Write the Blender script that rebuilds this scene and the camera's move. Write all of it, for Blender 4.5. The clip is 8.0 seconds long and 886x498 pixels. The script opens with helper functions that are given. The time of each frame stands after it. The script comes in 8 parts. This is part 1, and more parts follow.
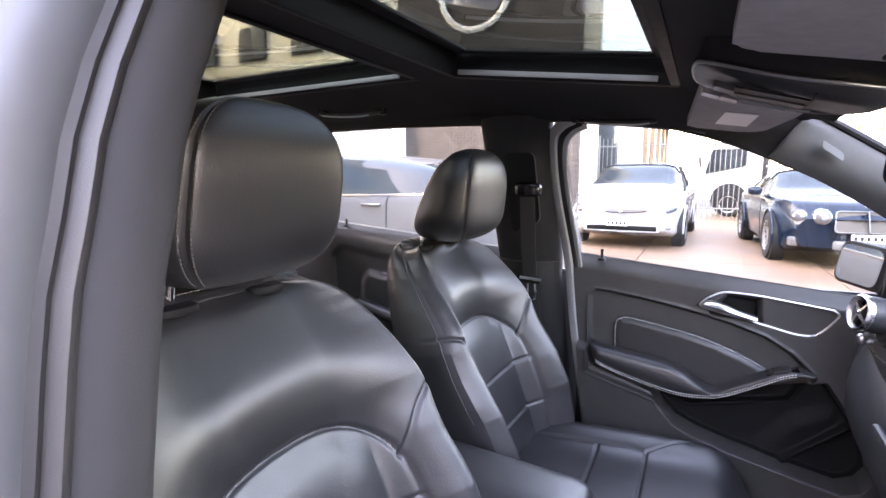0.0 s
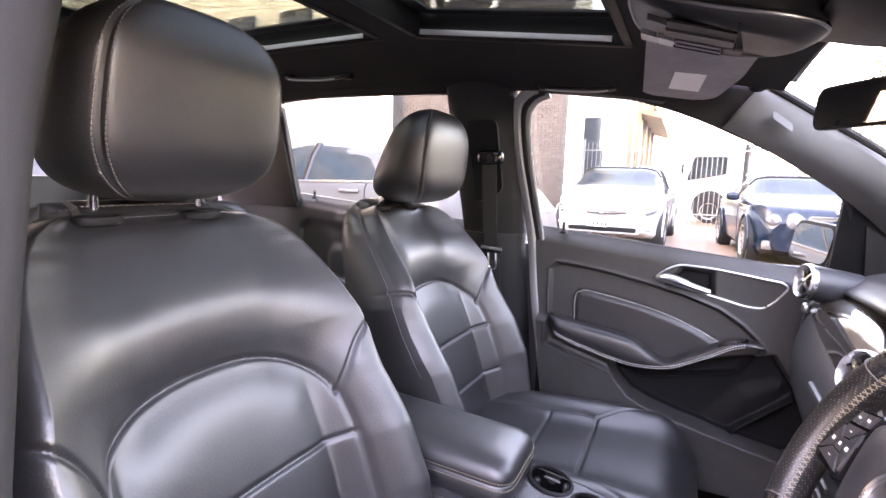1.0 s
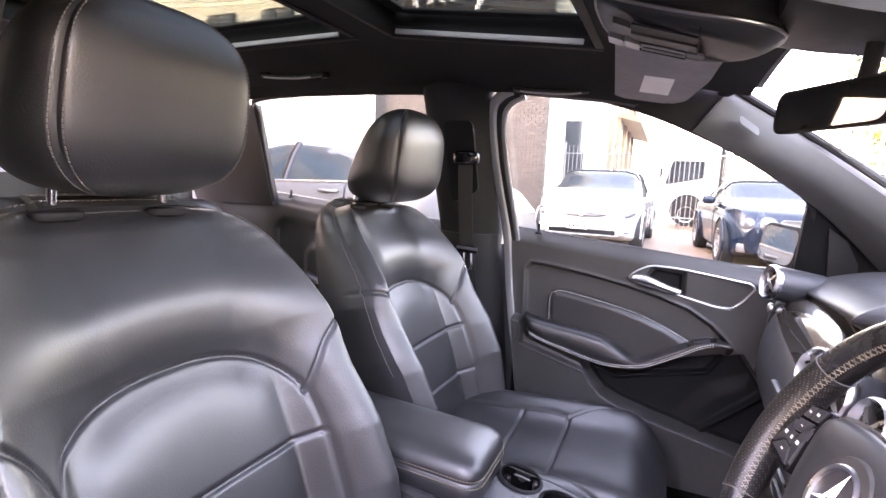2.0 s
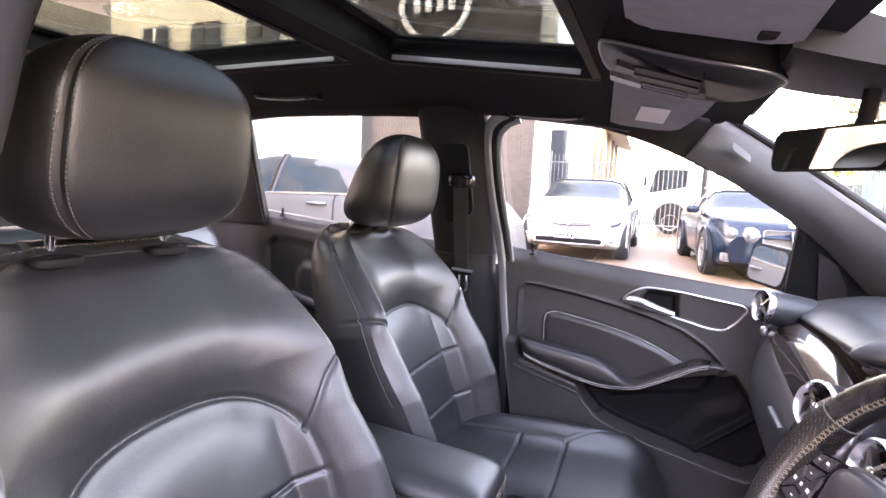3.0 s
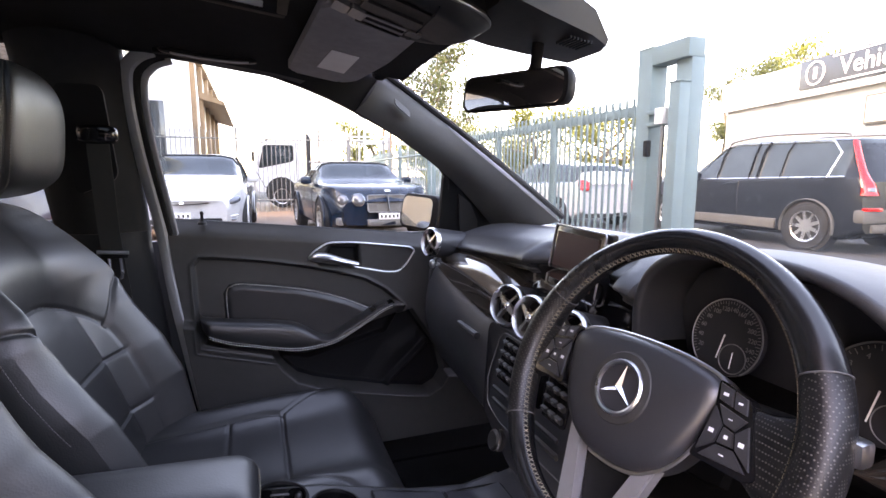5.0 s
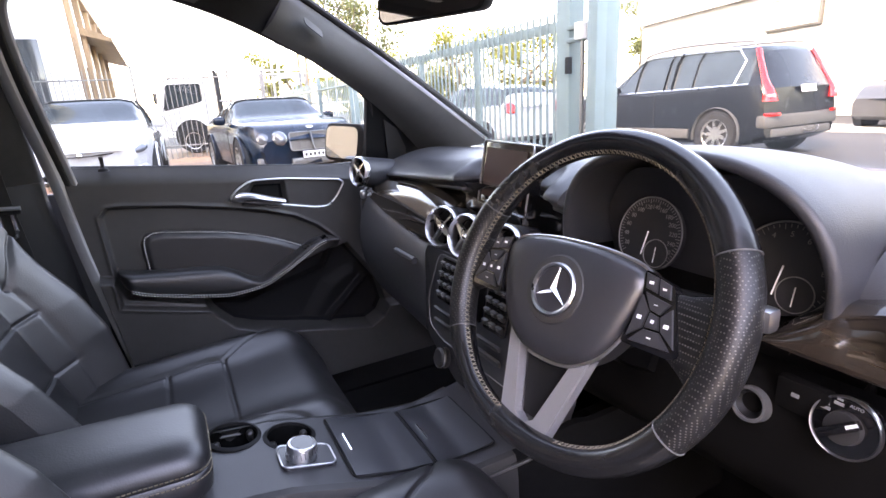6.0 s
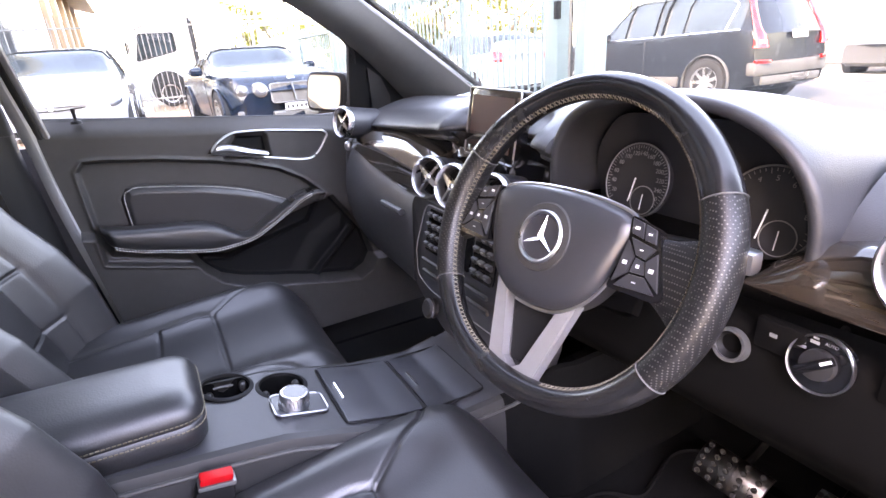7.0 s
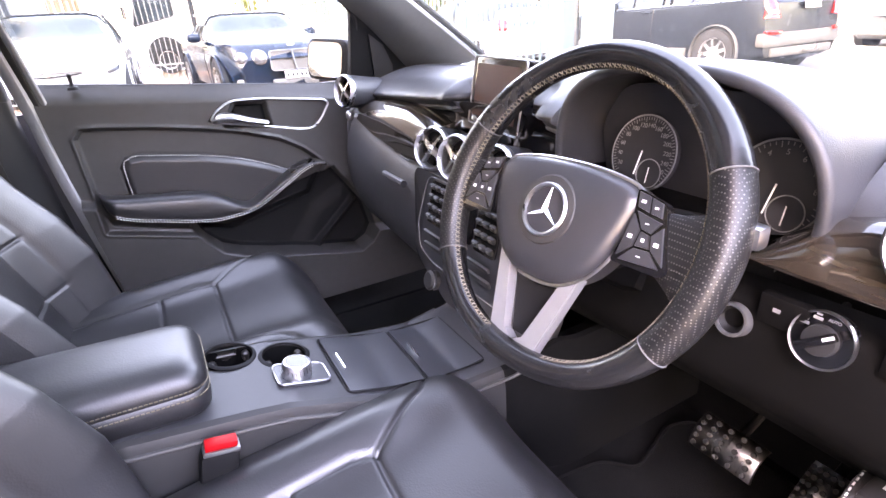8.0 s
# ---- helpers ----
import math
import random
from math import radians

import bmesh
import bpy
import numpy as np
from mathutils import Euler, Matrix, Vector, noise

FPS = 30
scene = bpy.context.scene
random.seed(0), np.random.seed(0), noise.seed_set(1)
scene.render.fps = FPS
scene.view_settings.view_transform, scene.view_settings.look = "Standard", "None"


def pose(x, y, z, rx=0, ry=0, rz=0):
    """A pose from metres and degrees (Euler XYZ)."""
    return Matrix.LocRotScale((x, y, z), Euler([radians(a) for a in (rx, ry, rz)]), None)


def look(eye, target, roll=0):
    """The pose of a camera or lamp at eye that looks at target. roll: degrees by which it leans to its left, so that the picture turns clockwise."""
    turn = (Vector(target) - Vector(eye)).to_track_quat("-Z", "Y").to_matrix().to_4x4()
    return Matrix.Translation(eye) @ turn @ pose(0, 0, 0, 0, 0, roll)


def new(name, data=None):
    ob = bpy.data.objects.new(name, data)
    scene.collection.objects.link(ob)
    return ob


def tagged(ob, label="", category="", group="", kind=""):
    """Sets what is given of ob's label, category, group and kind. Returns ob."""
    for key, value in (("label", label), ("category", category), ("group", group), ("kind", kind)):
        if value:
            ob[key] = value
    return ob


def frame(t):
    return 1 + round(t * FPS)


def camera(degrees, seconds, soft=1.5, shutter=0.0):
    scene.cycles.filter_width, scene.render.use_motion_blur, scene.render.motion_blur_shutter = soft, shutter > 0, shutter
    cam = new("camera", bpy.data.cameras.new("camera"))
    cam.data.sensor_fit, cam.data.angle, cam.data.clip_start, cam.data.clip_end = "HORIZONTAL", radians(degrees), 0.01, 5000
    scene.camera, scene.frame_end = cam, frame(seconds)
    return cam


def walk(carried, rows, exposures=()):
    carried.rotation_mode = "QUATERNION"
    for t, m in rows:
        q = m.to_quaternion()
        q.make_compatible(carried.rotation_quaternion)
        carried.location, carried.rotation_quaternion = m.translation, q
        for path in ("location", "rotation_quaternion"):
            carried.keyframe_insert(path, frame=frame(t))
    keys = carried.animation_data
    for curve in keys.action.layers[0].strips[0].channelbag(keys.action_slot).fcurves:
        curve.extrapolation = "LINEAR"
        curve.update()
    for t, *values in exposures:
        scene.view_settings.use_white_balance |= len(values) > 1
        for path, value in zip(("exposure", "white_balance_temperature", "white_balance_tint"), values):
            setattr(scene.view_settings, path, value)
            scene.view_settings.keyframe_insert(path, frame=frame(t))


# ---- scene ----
cam = camera(82.2, 8.0)
METRES, EYE, TILT, LEAN, TURN = 0.515, 1.33, -8.0, 0.0, 27.0
ROWS = [
    (0.0, 0.0, 0.0, 0.0, 0.0, 0.0, 0.0),
    (0.5, 0.084, -0.013, -0.1021, -0.67, 0.1, -1.04),
    (1.0, 0.1431, -0.0053, -0.1978, -1.64, 0.16, -1.71),
    (1.5, 0.1849, -0.0067, -0.2351, -2.83, 0.18, -1.86),
    (3.0, 0.1269, -0.0017, -0.1171, -5.19, 1.21, -1.84),
    (3.5, 0.0069, 0.1059, -0.1285, -9.25, 1.6, -0.86),
    (4.0, -0.1228, 0.2225, -0.1665, -23.04, 0.99, 1.13),
    (4.5, -0.1571, 0.2721, -0.1766, -36.6, -0.21, 3.27),
    (5.0, -0.1462, 0.2929, -0.1983, -46.87, -2.78, 5.76),
    (6.5, -0.1246, 0.3075, -0.2449, -56.17, -14.89, 9.96),
    (7.0, -0.1245, 0.3091, -0.2492, -56.36, -16.86, 10.25),
    (7.5, -0.1219, 0.3128, -0.2552, -56.4, -18.7, 10.28),
    (8.0, -0.1213, 0.3179, -0.252, -56.09, -19.91, 9.74),
]
EXPOSURES = [(0.0, 5.76, 9800, 38), (1.0, 6.12, 10600, 43), (3.5, 5.92, 10500, 43), (4.0, 5.56, 10300, 42), (4.5, 5.16, 10000, 40), (5.0, 4.74, 9800, 38), (6.5, 5.54, 9800, 36), (7.0, 5.96, 10000, 38), (7.5, 6.18, 10200, 40), (8.0, 6.36, 10300, 41)]
walk(cam, [(t, pose(0, -0.882, EYE, TILT, LEAN, TURN) @ pose(METRES * x, METRES * y, METRES * z, 90 + pitch, roll, yaw)) for t, x, y, z, yaw, pitch, roll in ROWS], EXPOSURES)

# ---- world, sun and exposure ----
GROUND = 0.08
CY = -0.04          # the car's middle line
world = bpy.data.worlds.new("sky")
scene.world = world
world.use_nodes = True
_n, _l = world.node_tree.nodes, world.node_tree.links
_sky = _n.new("ShaderNodeTexSky")
_sky.sky_type, _sky.sun_disc = "NISHITA", False
SUN_DIR = Vector((-0.78, -0.30, 0.55)).normalized()   # towards the sun
_sky.sun_elevation = math.asin(SUN_DIR.z)
_sky.sun_rotation = math.atan2(SUN_DIR.x, SUN_DIR.y)
_sky.air_density, _sky.dust_density, _sky.ozone_density = 1.0, 0.6, 1.6
_l.new(_sky.outputs[0], _n["Background"].inputs[0])
_n["Background"].inputs[1].default_value = 0.15
_sun = bpy.data.lights.new("sun", "SUN")
_sun.energy, _sun.angle, _sun.color = 0.7, radians(10), (1.0, 0.95, 0.88)
sun = new("sun", _sun)
sun.matrix_basis = look(SUN_DIR * 30, (0, 0, 0))


# ---- mesh helpers ----
def finish(ob, parent=None, label="", sharp=38):
    me = ob.data
    me.shade_smooth()
    me.set_sharp_from_angle(angle=radians(sharp))
    if label:
        ob["label"] = label
    if parent is not None:
        ob.parent = parent
        if parent.type == "EMPTY":
            ob.matrix_parent_inverse = parent.matrix_basis.inverted()
    return ob


def part(name, bm, material, parent=None, label="", sharp=38):
    """One bmesh as one mesh object, under a thing or a part."""
    bmesh.ops.recalc_face_normals(bm, faces=bm.faces)
    me = bpy.data.meshes.new(name)
    bm.to_mesh(me)
    bm.free()
    me.materials.append(material)
    return finish(new(name, me), parent, label, sharp)


def thing(name, base, label, category, group="", kind=""):
    e = new(name)
    e.empty_display_size = 0.1
    e.matrix_basis = Matrix.Translation(base)
    return tagged(e, label, category, group, kind)


def box(bm, c, s, bevel=0.0, turn=None, seg=2):
    m = Matrix.Translation(c)
    if turn is not None:
        m = m @ turn
    v = bmesh.ops.create_cube(bm, size=1.0, matrix=m @ Matrix.Diagonal((*s, 1)))["verts"]
    if bevel > 0:
        edges = list({e for x in v for e in x.link_edges})
        bmesh.ops.bevel(bm, geom=edges, offset=bevel, segments=seg, affect="EDGES", profile=0.6)
    return bm


def frames_along(pts, closed):
    n = len(pts)
    tang = []
    for i in range(n):
        a = pts[(i - 1) % n] if closed or i > 0 else pts[0]
        b = pts[(i + 1) % n] if closed or i < n - 1 else pts[-1]
        tang.append((b - a).normalized())
    ref = Vector((0, 0, 1)) if abs(tang[0].z) < 0.9 else Vector((1, 0, 0))
    u = tang[0].cross(ref).normalized()
    out = []
    for t in tang:
        u = (u - t * u.dot(t)).normalized()
        out.append((t, u, t.cross(u)))
    return out


def tube(bm, pts, r, n=8, closed=False, flat=1.0):
    """A round (or flattened) rod along points; r is a number or a function of 0..1."""
    pts = [Vector(p) for p in pts]
    fr = frames_along(pts, closed)
    rings = []
    for i, (p, (t, u, w)) in enumerate(zip(pts, fr)):
        rr = r(i / max(1, len(pts) - 1)) if callable(r) else r
        rings.append([bm.verts.new(p + u * (rr * math.cos(2 * math.pi * k / n)) + w * (rr * flat * math.sin(2 * math.pi * k / n))) for k in range(n)])
    m = len(rings)
    for i in range(m if closed else m - 1):
        a, b = rings[i], rings[(i + 1) % m]
        for k in range(n):
            bm.faces.new((a[k], a[(k + 1) % n], b[(k + 1) % n], b[k]))
    if not closed:
        bm.faces.new(rings[0][::-1])
        bm.faces.new(rings[-1])
    return bm


def cyl(bm, a, b, r1, r2=None, n=20):
    a, b = Vector(a), Vector(b)
    r2 = r1 if r2 is None else r2
    return tube(bm, [a, b], lambda s: r1 + (r2 - r1) * s, n)


def lathe(bm, profile, origin, axis, n=32, closed=False):
    """Turns (radius, height) pairs round the axis at the origin."""
    o, t = Vector(origin), Vector(axis).normalized()
    u = t.orthogonal().normalized()
    w = t.cross(u)
    rings = []
    for r, h in profile:
        if r < 1e-6:
            rings.append([bm.verts.new(o + t * h)])
        else:
            rings.append([bm.verts.new(o + t * h + (u * math.cos(2 * math.pi * k / n) + w * math.sin(2 * math.pi * k / n)) * r) for k in range(n)])
    pairs = list(zip(rings, rings[1:])) + ([(rings[-1], rings[0])] if closed else [])
    for a, b in pairs:
        for k in range(n):
            q = [a[k % len(a)], a[(k + 1) % len(a)], b[(k + 1) % len(b)], b[k % len(b)]]
            q = list(dict.fromkeys(q))
            if len(q) > 2:
                bm.faces.new(q)
    return bm


def blob(bm, c, radii, e1=1.0, e2=1.0, nu=28, nv=18, turn=None):
    """A superellipsoid: e below 1 makes it boxier."""
    sp = lambda v, e: math.copysign(abs(v) ** e, v)
    c = Vector(c)
    rings = []
    for j in range(nv + 1):
        b = -math.pi / 2 + math.pi * j / nv
        ring = []
        for i in range(1 if j in (0, nv) else nu):
            a = 2 * math.pi * i / nu
            p = Vector((radii[0] * sp(math.cos(b), e1) * sp(math.cos(a), e2), radii[1] * sp(math.cos(b), e1) * sp(math.sin(a), e2), radii[2] * sp(math.sin(b), e1)))
            if turn is not None:
                p = turn @ p
            ring.append(bm.verts.new(c + p))
        rings.append(ring)
    for a, b in zip(rings, rings[1:]):
        for k in range(nu):
            q = list(dict.fromkeys([a[k % len(a)], a[(k + 1) % len(a)], b[(k + 1) % len(b)], b[k % len(b)]]))
            if len(q) > 2:
                bm.faces.new(q)
    return bm


def plate(bm, outline, place, thick):
    """A flat outline (2D points) set in space by place(u, v, depth), with a thickness."""
    f = [bm.verts.new(place(u, v, 0.0)) for u, v in outline]
    b = [bm.verts.new(place(u, v, thick)) for u, v in outline]
    bm.faces.new(f)
    bm.faces.new(b[::-1])
    n = len(f)
    for i in range(n):
        bm.faces.new((f[i], b[i], b[(i + 1) % n], f[(i + 1) % n]))
    return bm


def round_outline(pts, r, seg=5):
    """Rounds the corners of a 2D outline."""
    out, n = [], len(pts)
    for i in range(n):
        a, p, b = Vector(pts[i - 1]), Vector(pts[i]), Vector(pts[(i + 1) % n])
        rr = min(r, (a - p).length * 0.45, (b - p).length * 0.45)
        s, e = p + (a - p).normalized() * rr, p + (b - p).normalized() * rr
        for k in range(seg + 1):
            t = k / seg
            q = s * (1 - t) ** 2 + p * 2 * t * (1 - t) + e * t * t
            out.append((q.x, q.y))
    return out


def spline(pts, n, closed=False):
    """A smooth curve through points, n steps a span."""
    pts = [Vector(p) for p in pts]
    m = len(pts)
    out = []
    for i in range(m if closed else m - 1):
        g = lambda k: pts[k % m] if closed else pts[min(max(k, 0), m - 1)]
        p0, p1, p2, p3 = g(i - 1), g(i), g(i + 1), g(i + 2)
        for k in range(n):
            t = k / n
            out.append(0.5 * ((2 * p1) + (p2 - p0) * t + (2 * p0 - 5 * p1 + 4 * p2 - p3) * t * t + (3 * p1 - p0 - 3 * p2 + p3) * t ** 3))
    if not closed:
        out.append(pts[-1])
    return out


def grid_part(name, front, material, parent=None, label="", back=None, keep=None, sharp=50):
    """A mesh from an array (nu, nv, 3) of surface points; back: the same for its far side, which closes it."""
    nu, nv = front.shape[:2]
    idx = np.arange(nu * nv).reshape(nu, nv)
    quads = np.stack([idx[:-1, :-1], idx[1:, :-1], idx[1:, 1:], idx[:-1, 1:]], -1)
    mask = np.ones((nu - 1, nv - 1), bool) if keep is None else keep
    faces = [tuple(q) for q in quads[mask].tolist()]
    verts = front.reshape(-1, 3)
    if back is not None:
        off = nu * nv
        verts = np.concatenate([verts, back.reshape(-1, 3)])
        faces += [tuple(x + off for x in q[::-1]) for q in faces]
        count = {}
        for q in faces[: len(faces) // 2]:
            for a, b in zip(q, q[1:] + q[:1]):
                count[(a, b)] = 1
        for a, b in list(count):
            if (b, a) not in count:
                faces.append((b, a, a + off, b + off))
    me = bpy.data.meshes.new(name)
    if keep is not None and back is None:
        # a piece cut from one surface keeps that surface's normals, so that it meets its neighbours smoothly
        nn = np.cross(np.gradient(front, axis=0), np.gradient(front, axis=1))
        nn /= np.linalg.norm(nn, axis=-1, keepdims=True) + 1e-12
        picked, back_ = np.unique(quads[mask].reshape(-1), return_inverse=True)
        me.from_pydata(verts[picked].tolist(), [], back_.reshape(-1, 4).tolist())
        me.materials.append(material)
        ob = finish(new(name, me), parent, label, 180)
        me.normals_split_custom_set_from_vertices(nn.reshape(-1, 3)[picked].tolist())
        return ob
    me.from_pydata([tuple(v) for v in verts.tolist()], [], faces)
    used = bmesh.new()
    used.from_mesh(me)
    bmesh.ops.delete(used, geom=[v for v in used.verts if not v.link_faces], context="VERTS")
    bmesh.ops.recalc_face_normals(used, faces=used.faces)
    used.to_mesh(me)
    used.free()
    me.materials.append(material)
    return finish(new(name, me), parent, label, sharp)


def seg_dist(px, pz, pts):
    """Distance of grid points to an open line of points."""
    best = np.full(px.shape, 1e9)
    for (ax, az), (bx, bz) in zip(pts, pts[1:]):
        dx, dz = bx - ax, bz - az
        t = np.clip(((px - ax) * dx + (pz - az) * dz) / (dx * dx + dz * dz + 1e-12), 0, 1)
        best = np.minimum(best, np.hypot(px - ax - t * dx, pz - az - t * dz))
    return best


def inside(px, pz, poly):
    """Signed distance to a closed outline, positive inside."""
    d = seg_dist(px, pz, list(poly) + [poly[0]])
    w = np.zeros(px.shape, bool)
    for (ax, az), (bx, bz) in zip(poly, list(poly[1:]) + [poly[0]]):
        c = ((az > pz) != (bz > pz)) & (px < (bx - ax) * (pz - az) / (bz - az + 1e-12) + ax)
        w ^= c
    return np.where(w, d, -d)


def step(d, w):
    t = np.clip(d / w * 0.5 + 0.5, 0, 1)
    return t * t * (3 - 2 * t)


def stitches(bm, pts, gap=0.006, size=0.0011, lift=(0, 0, 0)):
    """A row of short thread stitches along points."""
    pts = [Vector(p) for p in pts]
    lift = Vector(lift)
    run = 0.0
    for a, b in zip(pts, pts[1:]):
        d = (b - a).length
        if d < 1e-6:
            continue
        t = (b - a) / d
        while run < d:
            p = a + t * run + lift
            q = t.to_track_quat("X", "Z").to_matrix().to_4x4()
            box(bm, p, (gap * 0.68, size * 1.6, size * 1.6), 0, q)
            run += gap
        run -= d
    return bm


def letters(text, size, m, material, parent, depth=0.0004, name="lettering"):
    """Raised writing in the built-in font, as a mesh."""
    cu = bpy.data.curves.new(name, "FONT")
    cu.body, cu.size, cu.extrude, cu.align_x, cu.align_y = text, size, depth, "CENTER", "CENTER"
    tmp = bpy.data.objects.new(name, cu)
    me = bpy.data.meshes.new_from_object(tmp)
    bpy.data.objects.remove(tmp)
    me.name = name
    me.transform(m)
    me.materials.append(material)
    return finish(new(name, me), parent)


# ---- materials ----
def nodes_of(name):
    m = bpy.data.materials.new(name)
    m.use_nodes = True
    return m, m.node_tree.nodes, m.node_tree.links, m.node_tree.nodes["Principled BSDF"]


def surface(name, base, rough, metal=0.0, var=0.15, vscale=6.0, fine=0.0, fscale=400.0, grain="noise", rvar=0.1, coat=0.0, spec=0.5, tint=None, piece=0.0, coords="Object", stretch=(1, 1, 1)):
    """A procedural surface: broad stains, fine relief, varied gloss."""
    m, n, l, b = nodes_of(name)
    b.inputs["Metallic"].default_value = metal
    b.inputs["Specular IOR Level"].default_value = spec
    b.inputs["Coat Weight"].default_value = coat
    b.inputs["Coat Roughness"].default_value = 0.04
    tc = n.new("ShaderNodeTexCoord")
    mp = n.new("ShaderNodeMapping")
    mp.inputs["Scale"].default_value = stretch
    l.new(tc.outputs[coords], mp.inputs[0])
    big = n.new("ShaderNodeTexNoise")
    big.inputs["Scale"].default_value, big.inputs["Detail"].default_value = vscale, 5.0
    l.new(mp.outputs[0], big.inputs["Vector"])
    mid = n.new("ShaderNodeTexNoise")
    mid.inputs["Scale"].default_value, mid.inputs["Detail"].default_value = vscale * 9, 4.0
    l.new(mp.outputs[0], mid.inputs["Vector"])
    add = n.new("ShaderNodeMath")
    add.operation = "MULTIPLY_ADD"
    add.inputs[1].default_value = 0.45
    l.new(mid.outputs["Fac"], add.inputs[0])
    l.new(big.outputs["Fac"], add.inputs[2])
    ramp = n.new("ShaderNodeMapRange")
    ramp.inputs["From Min"].default_value, ramp.inputs["From Max"].default_value = 0.45, 1.0
    l.new(add.outputs[0], ramp.inputs["Value"])
    mix = n.new("ShaderNodeMix")
    mix.data_type = "RGBA"
    other = tint or tuple(c * (1 + 2 * var) for c in base)
    mix.inputs["A"].default_value = (*[c * (1 - var) for c in base], 1)
    mix.inputs["B"].default_value = (*other, 1)
    l.new(ramp.outputs[0], mix.inputs["Factor"])
    out = mix.outputs["Result"]
    if piece:
        info = n.new("ShaderNodeObjectInfo")
        hsv = n.new("ShaderNodeHueSaturation")
        pr = n.new("ShaderNodeMapRange")
        pr.inputs["To Min"].default_value, pr.inputs["To Max"].default_value = 1 - piece, 1 + piece
        l.new(info.outputs["Random"], pr.inputs["Value"])
        l.new(pr.outputs[0], hsv.inputs["Value"])
        l.new(out, hsv.inputs["Color"])
        out = hsv.outputs[0]
    l.new(out, b.inputs["Base Color"])
    rr = n.new("ShaderNodeMapRange")
    rr.inputs["To Min"].default_value, rr.inputs["To Max"].default_value = max(0.02, rough - rvar), min(1.0, rough + rvar)
    l.new(ramp.outputs[0], rr.inputs["Value"])
    l.new(rr.outputs[0], b.inputs["Roughness"])
    if fine:
        if grain == "leather":
            g = n.new("ShaderNodeTexVoronoi")
            g.inputs["Scale"].default_value = fscale
            go = g.outputs["Distance"]
        else:
            g = n.new("ShaderNodeTexNoise")
            g.inputs["Scale"].default_value, g.inputs["Detail"].default_value = fscale, 2.0
            go = g.outputs["Fac"]
        l.new(mp.outputs[0], g.inputs["Vector"])
        bp = n.new("ShaderNodeBump")
        bp.inputs["Strength"].default_value, bp.inputs["Distance"].default_value = fine, 0.6 / fscale
        l.new(go, bp.inputs["Height"])
        l.new(bp.outputs[0], b.inputs["Normal"])
    return m


def clear(name, tint, gloss=1.0, low=0.04):
    """Thin pane: light passes straight through, with a real reflection on top that grows at flat angles."""
    m, n, l, b = nodes_of(name)
    n.remove(b)
    tr, gl, lw, mx = n.new("ShaderNodeBsdfTransparent"), n.new("ShaderNodeBsdfGlossy"), n.new("ShaderNodeLayerWeight"), n.new("ShaderNodeMixShader")
    tr.inputs["Color"].default_value = (*tint, 1)
    gl.inputs["Roughness"].default_value = 0.01
    gl.inputs["Color"].default_value = (gloss, gloss, gloss, 1)
    pw, ad = n.new("ShaderNodeMath"), n.new("ShaderNodeMath")
    pw.operation, ad.operation = "POWER", "MULTIPLY_ADD"
    pw.inputs[1].default_value = 5.0
    ad.inputs[1].default_value, ad.inputs[2].default_value = 0.7, low
    lw.inputs["Blend"].default_value = 0.5
    l.new(lw.outputs["Facing"], pw.inputs[0])
    l.new(pw.outputs[0], ad.inputs[0])
    l.new(ad.outputs[0], mx.inputs[0])
    l.new(tr.outputs[0], mx.inputs[1])
    l.new(gl.outputs[0], mx.inputs[2])
    l.new(mx.outputs[0], n["Material Output"].inputs["Surface"])
    return m


M_LEATHER = surface("black_leather", (0.0115, 0.0113, 0.0125), 0.41, var=0.25, vscale=5, fine=0.09, fscale=360, grain="leather", rvar=0.06, spec=0.9)
M_DASH = surface("soft_dash_skin", (0.0286, 0.0292, 0.0325), 0.47, var=0.2, vscale=4, fine=0.2, fscale=700, grain="leather", rvar=0.06, spec=0.6)
M_DOORSKIN = surface("grained_door_plastic", (0.0429, 0.0411, 0.0400), 0.42, var=0.15, vscale=5, fine=0.2, fscale=800, grain="leather", rvar=0.06, spec=0.65)
M_PLASTIC = surface("dark_plastic", (0.0220, 0.0215, 0.0215), 0.46, var=0.15, fine=0.15, fscale=900, rvar=0.08)
# dark plastic made blacker, with shade under the dash in its colour
M_SHADEPLASTIC = surface("shade_dark_plastic", (0.0050, 0.0048, 0.0047), 0.60, var=0.15, fine=0.2, fscale=900, spec=0.03)
# near black: shade of footwell and cup wells, put into the colour
M_SHADEBLACK = surface("shade_black", (0.005, 0.005, 0.005), 0.9, var=0.2, fine=0.3, fscale=600, spec=0.02)
M_CONSOLE = surface("grey_console_plastic", (0.0140, 0.0135, 0.0140), 0.5, var=0.15, fine=0.15, fscale=900, rvar=0.08)
M_FENCEDARK = surface("weathered_fence_steel", (0.16, 0.165, 0.165), 0.6, var=0.15, vscale=10)
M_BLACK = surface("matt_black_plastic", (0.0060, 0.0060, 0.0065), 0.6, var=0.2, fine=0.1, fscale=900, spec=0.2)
M_PIANO = surface("gloss_black_plastic", (0.0060, 0.0060, 0.0070), 0.1, var=0.1, rvar=0.04)
M_PILLAR = surface("grey_pillar_trim", (0.0905, 0.0905, 0.0874), 0.65, var=0.1, fine=0.25, fscale=900, rvar=0.05)
M_PILLARCLOTH = surface("dark_pillar_cloth", (0.0213, 0.0213, 0.0216), 0.9, var=0.12, fine=0.4, fscale=1200, spec=0.25)
M_LINER = surface("black_headliner_cloth", (0.020, 0.020, 0.0207), 0.95, var=0.15, fine=0.4, fscale=1200, rvar=0.03, spec=0.2)
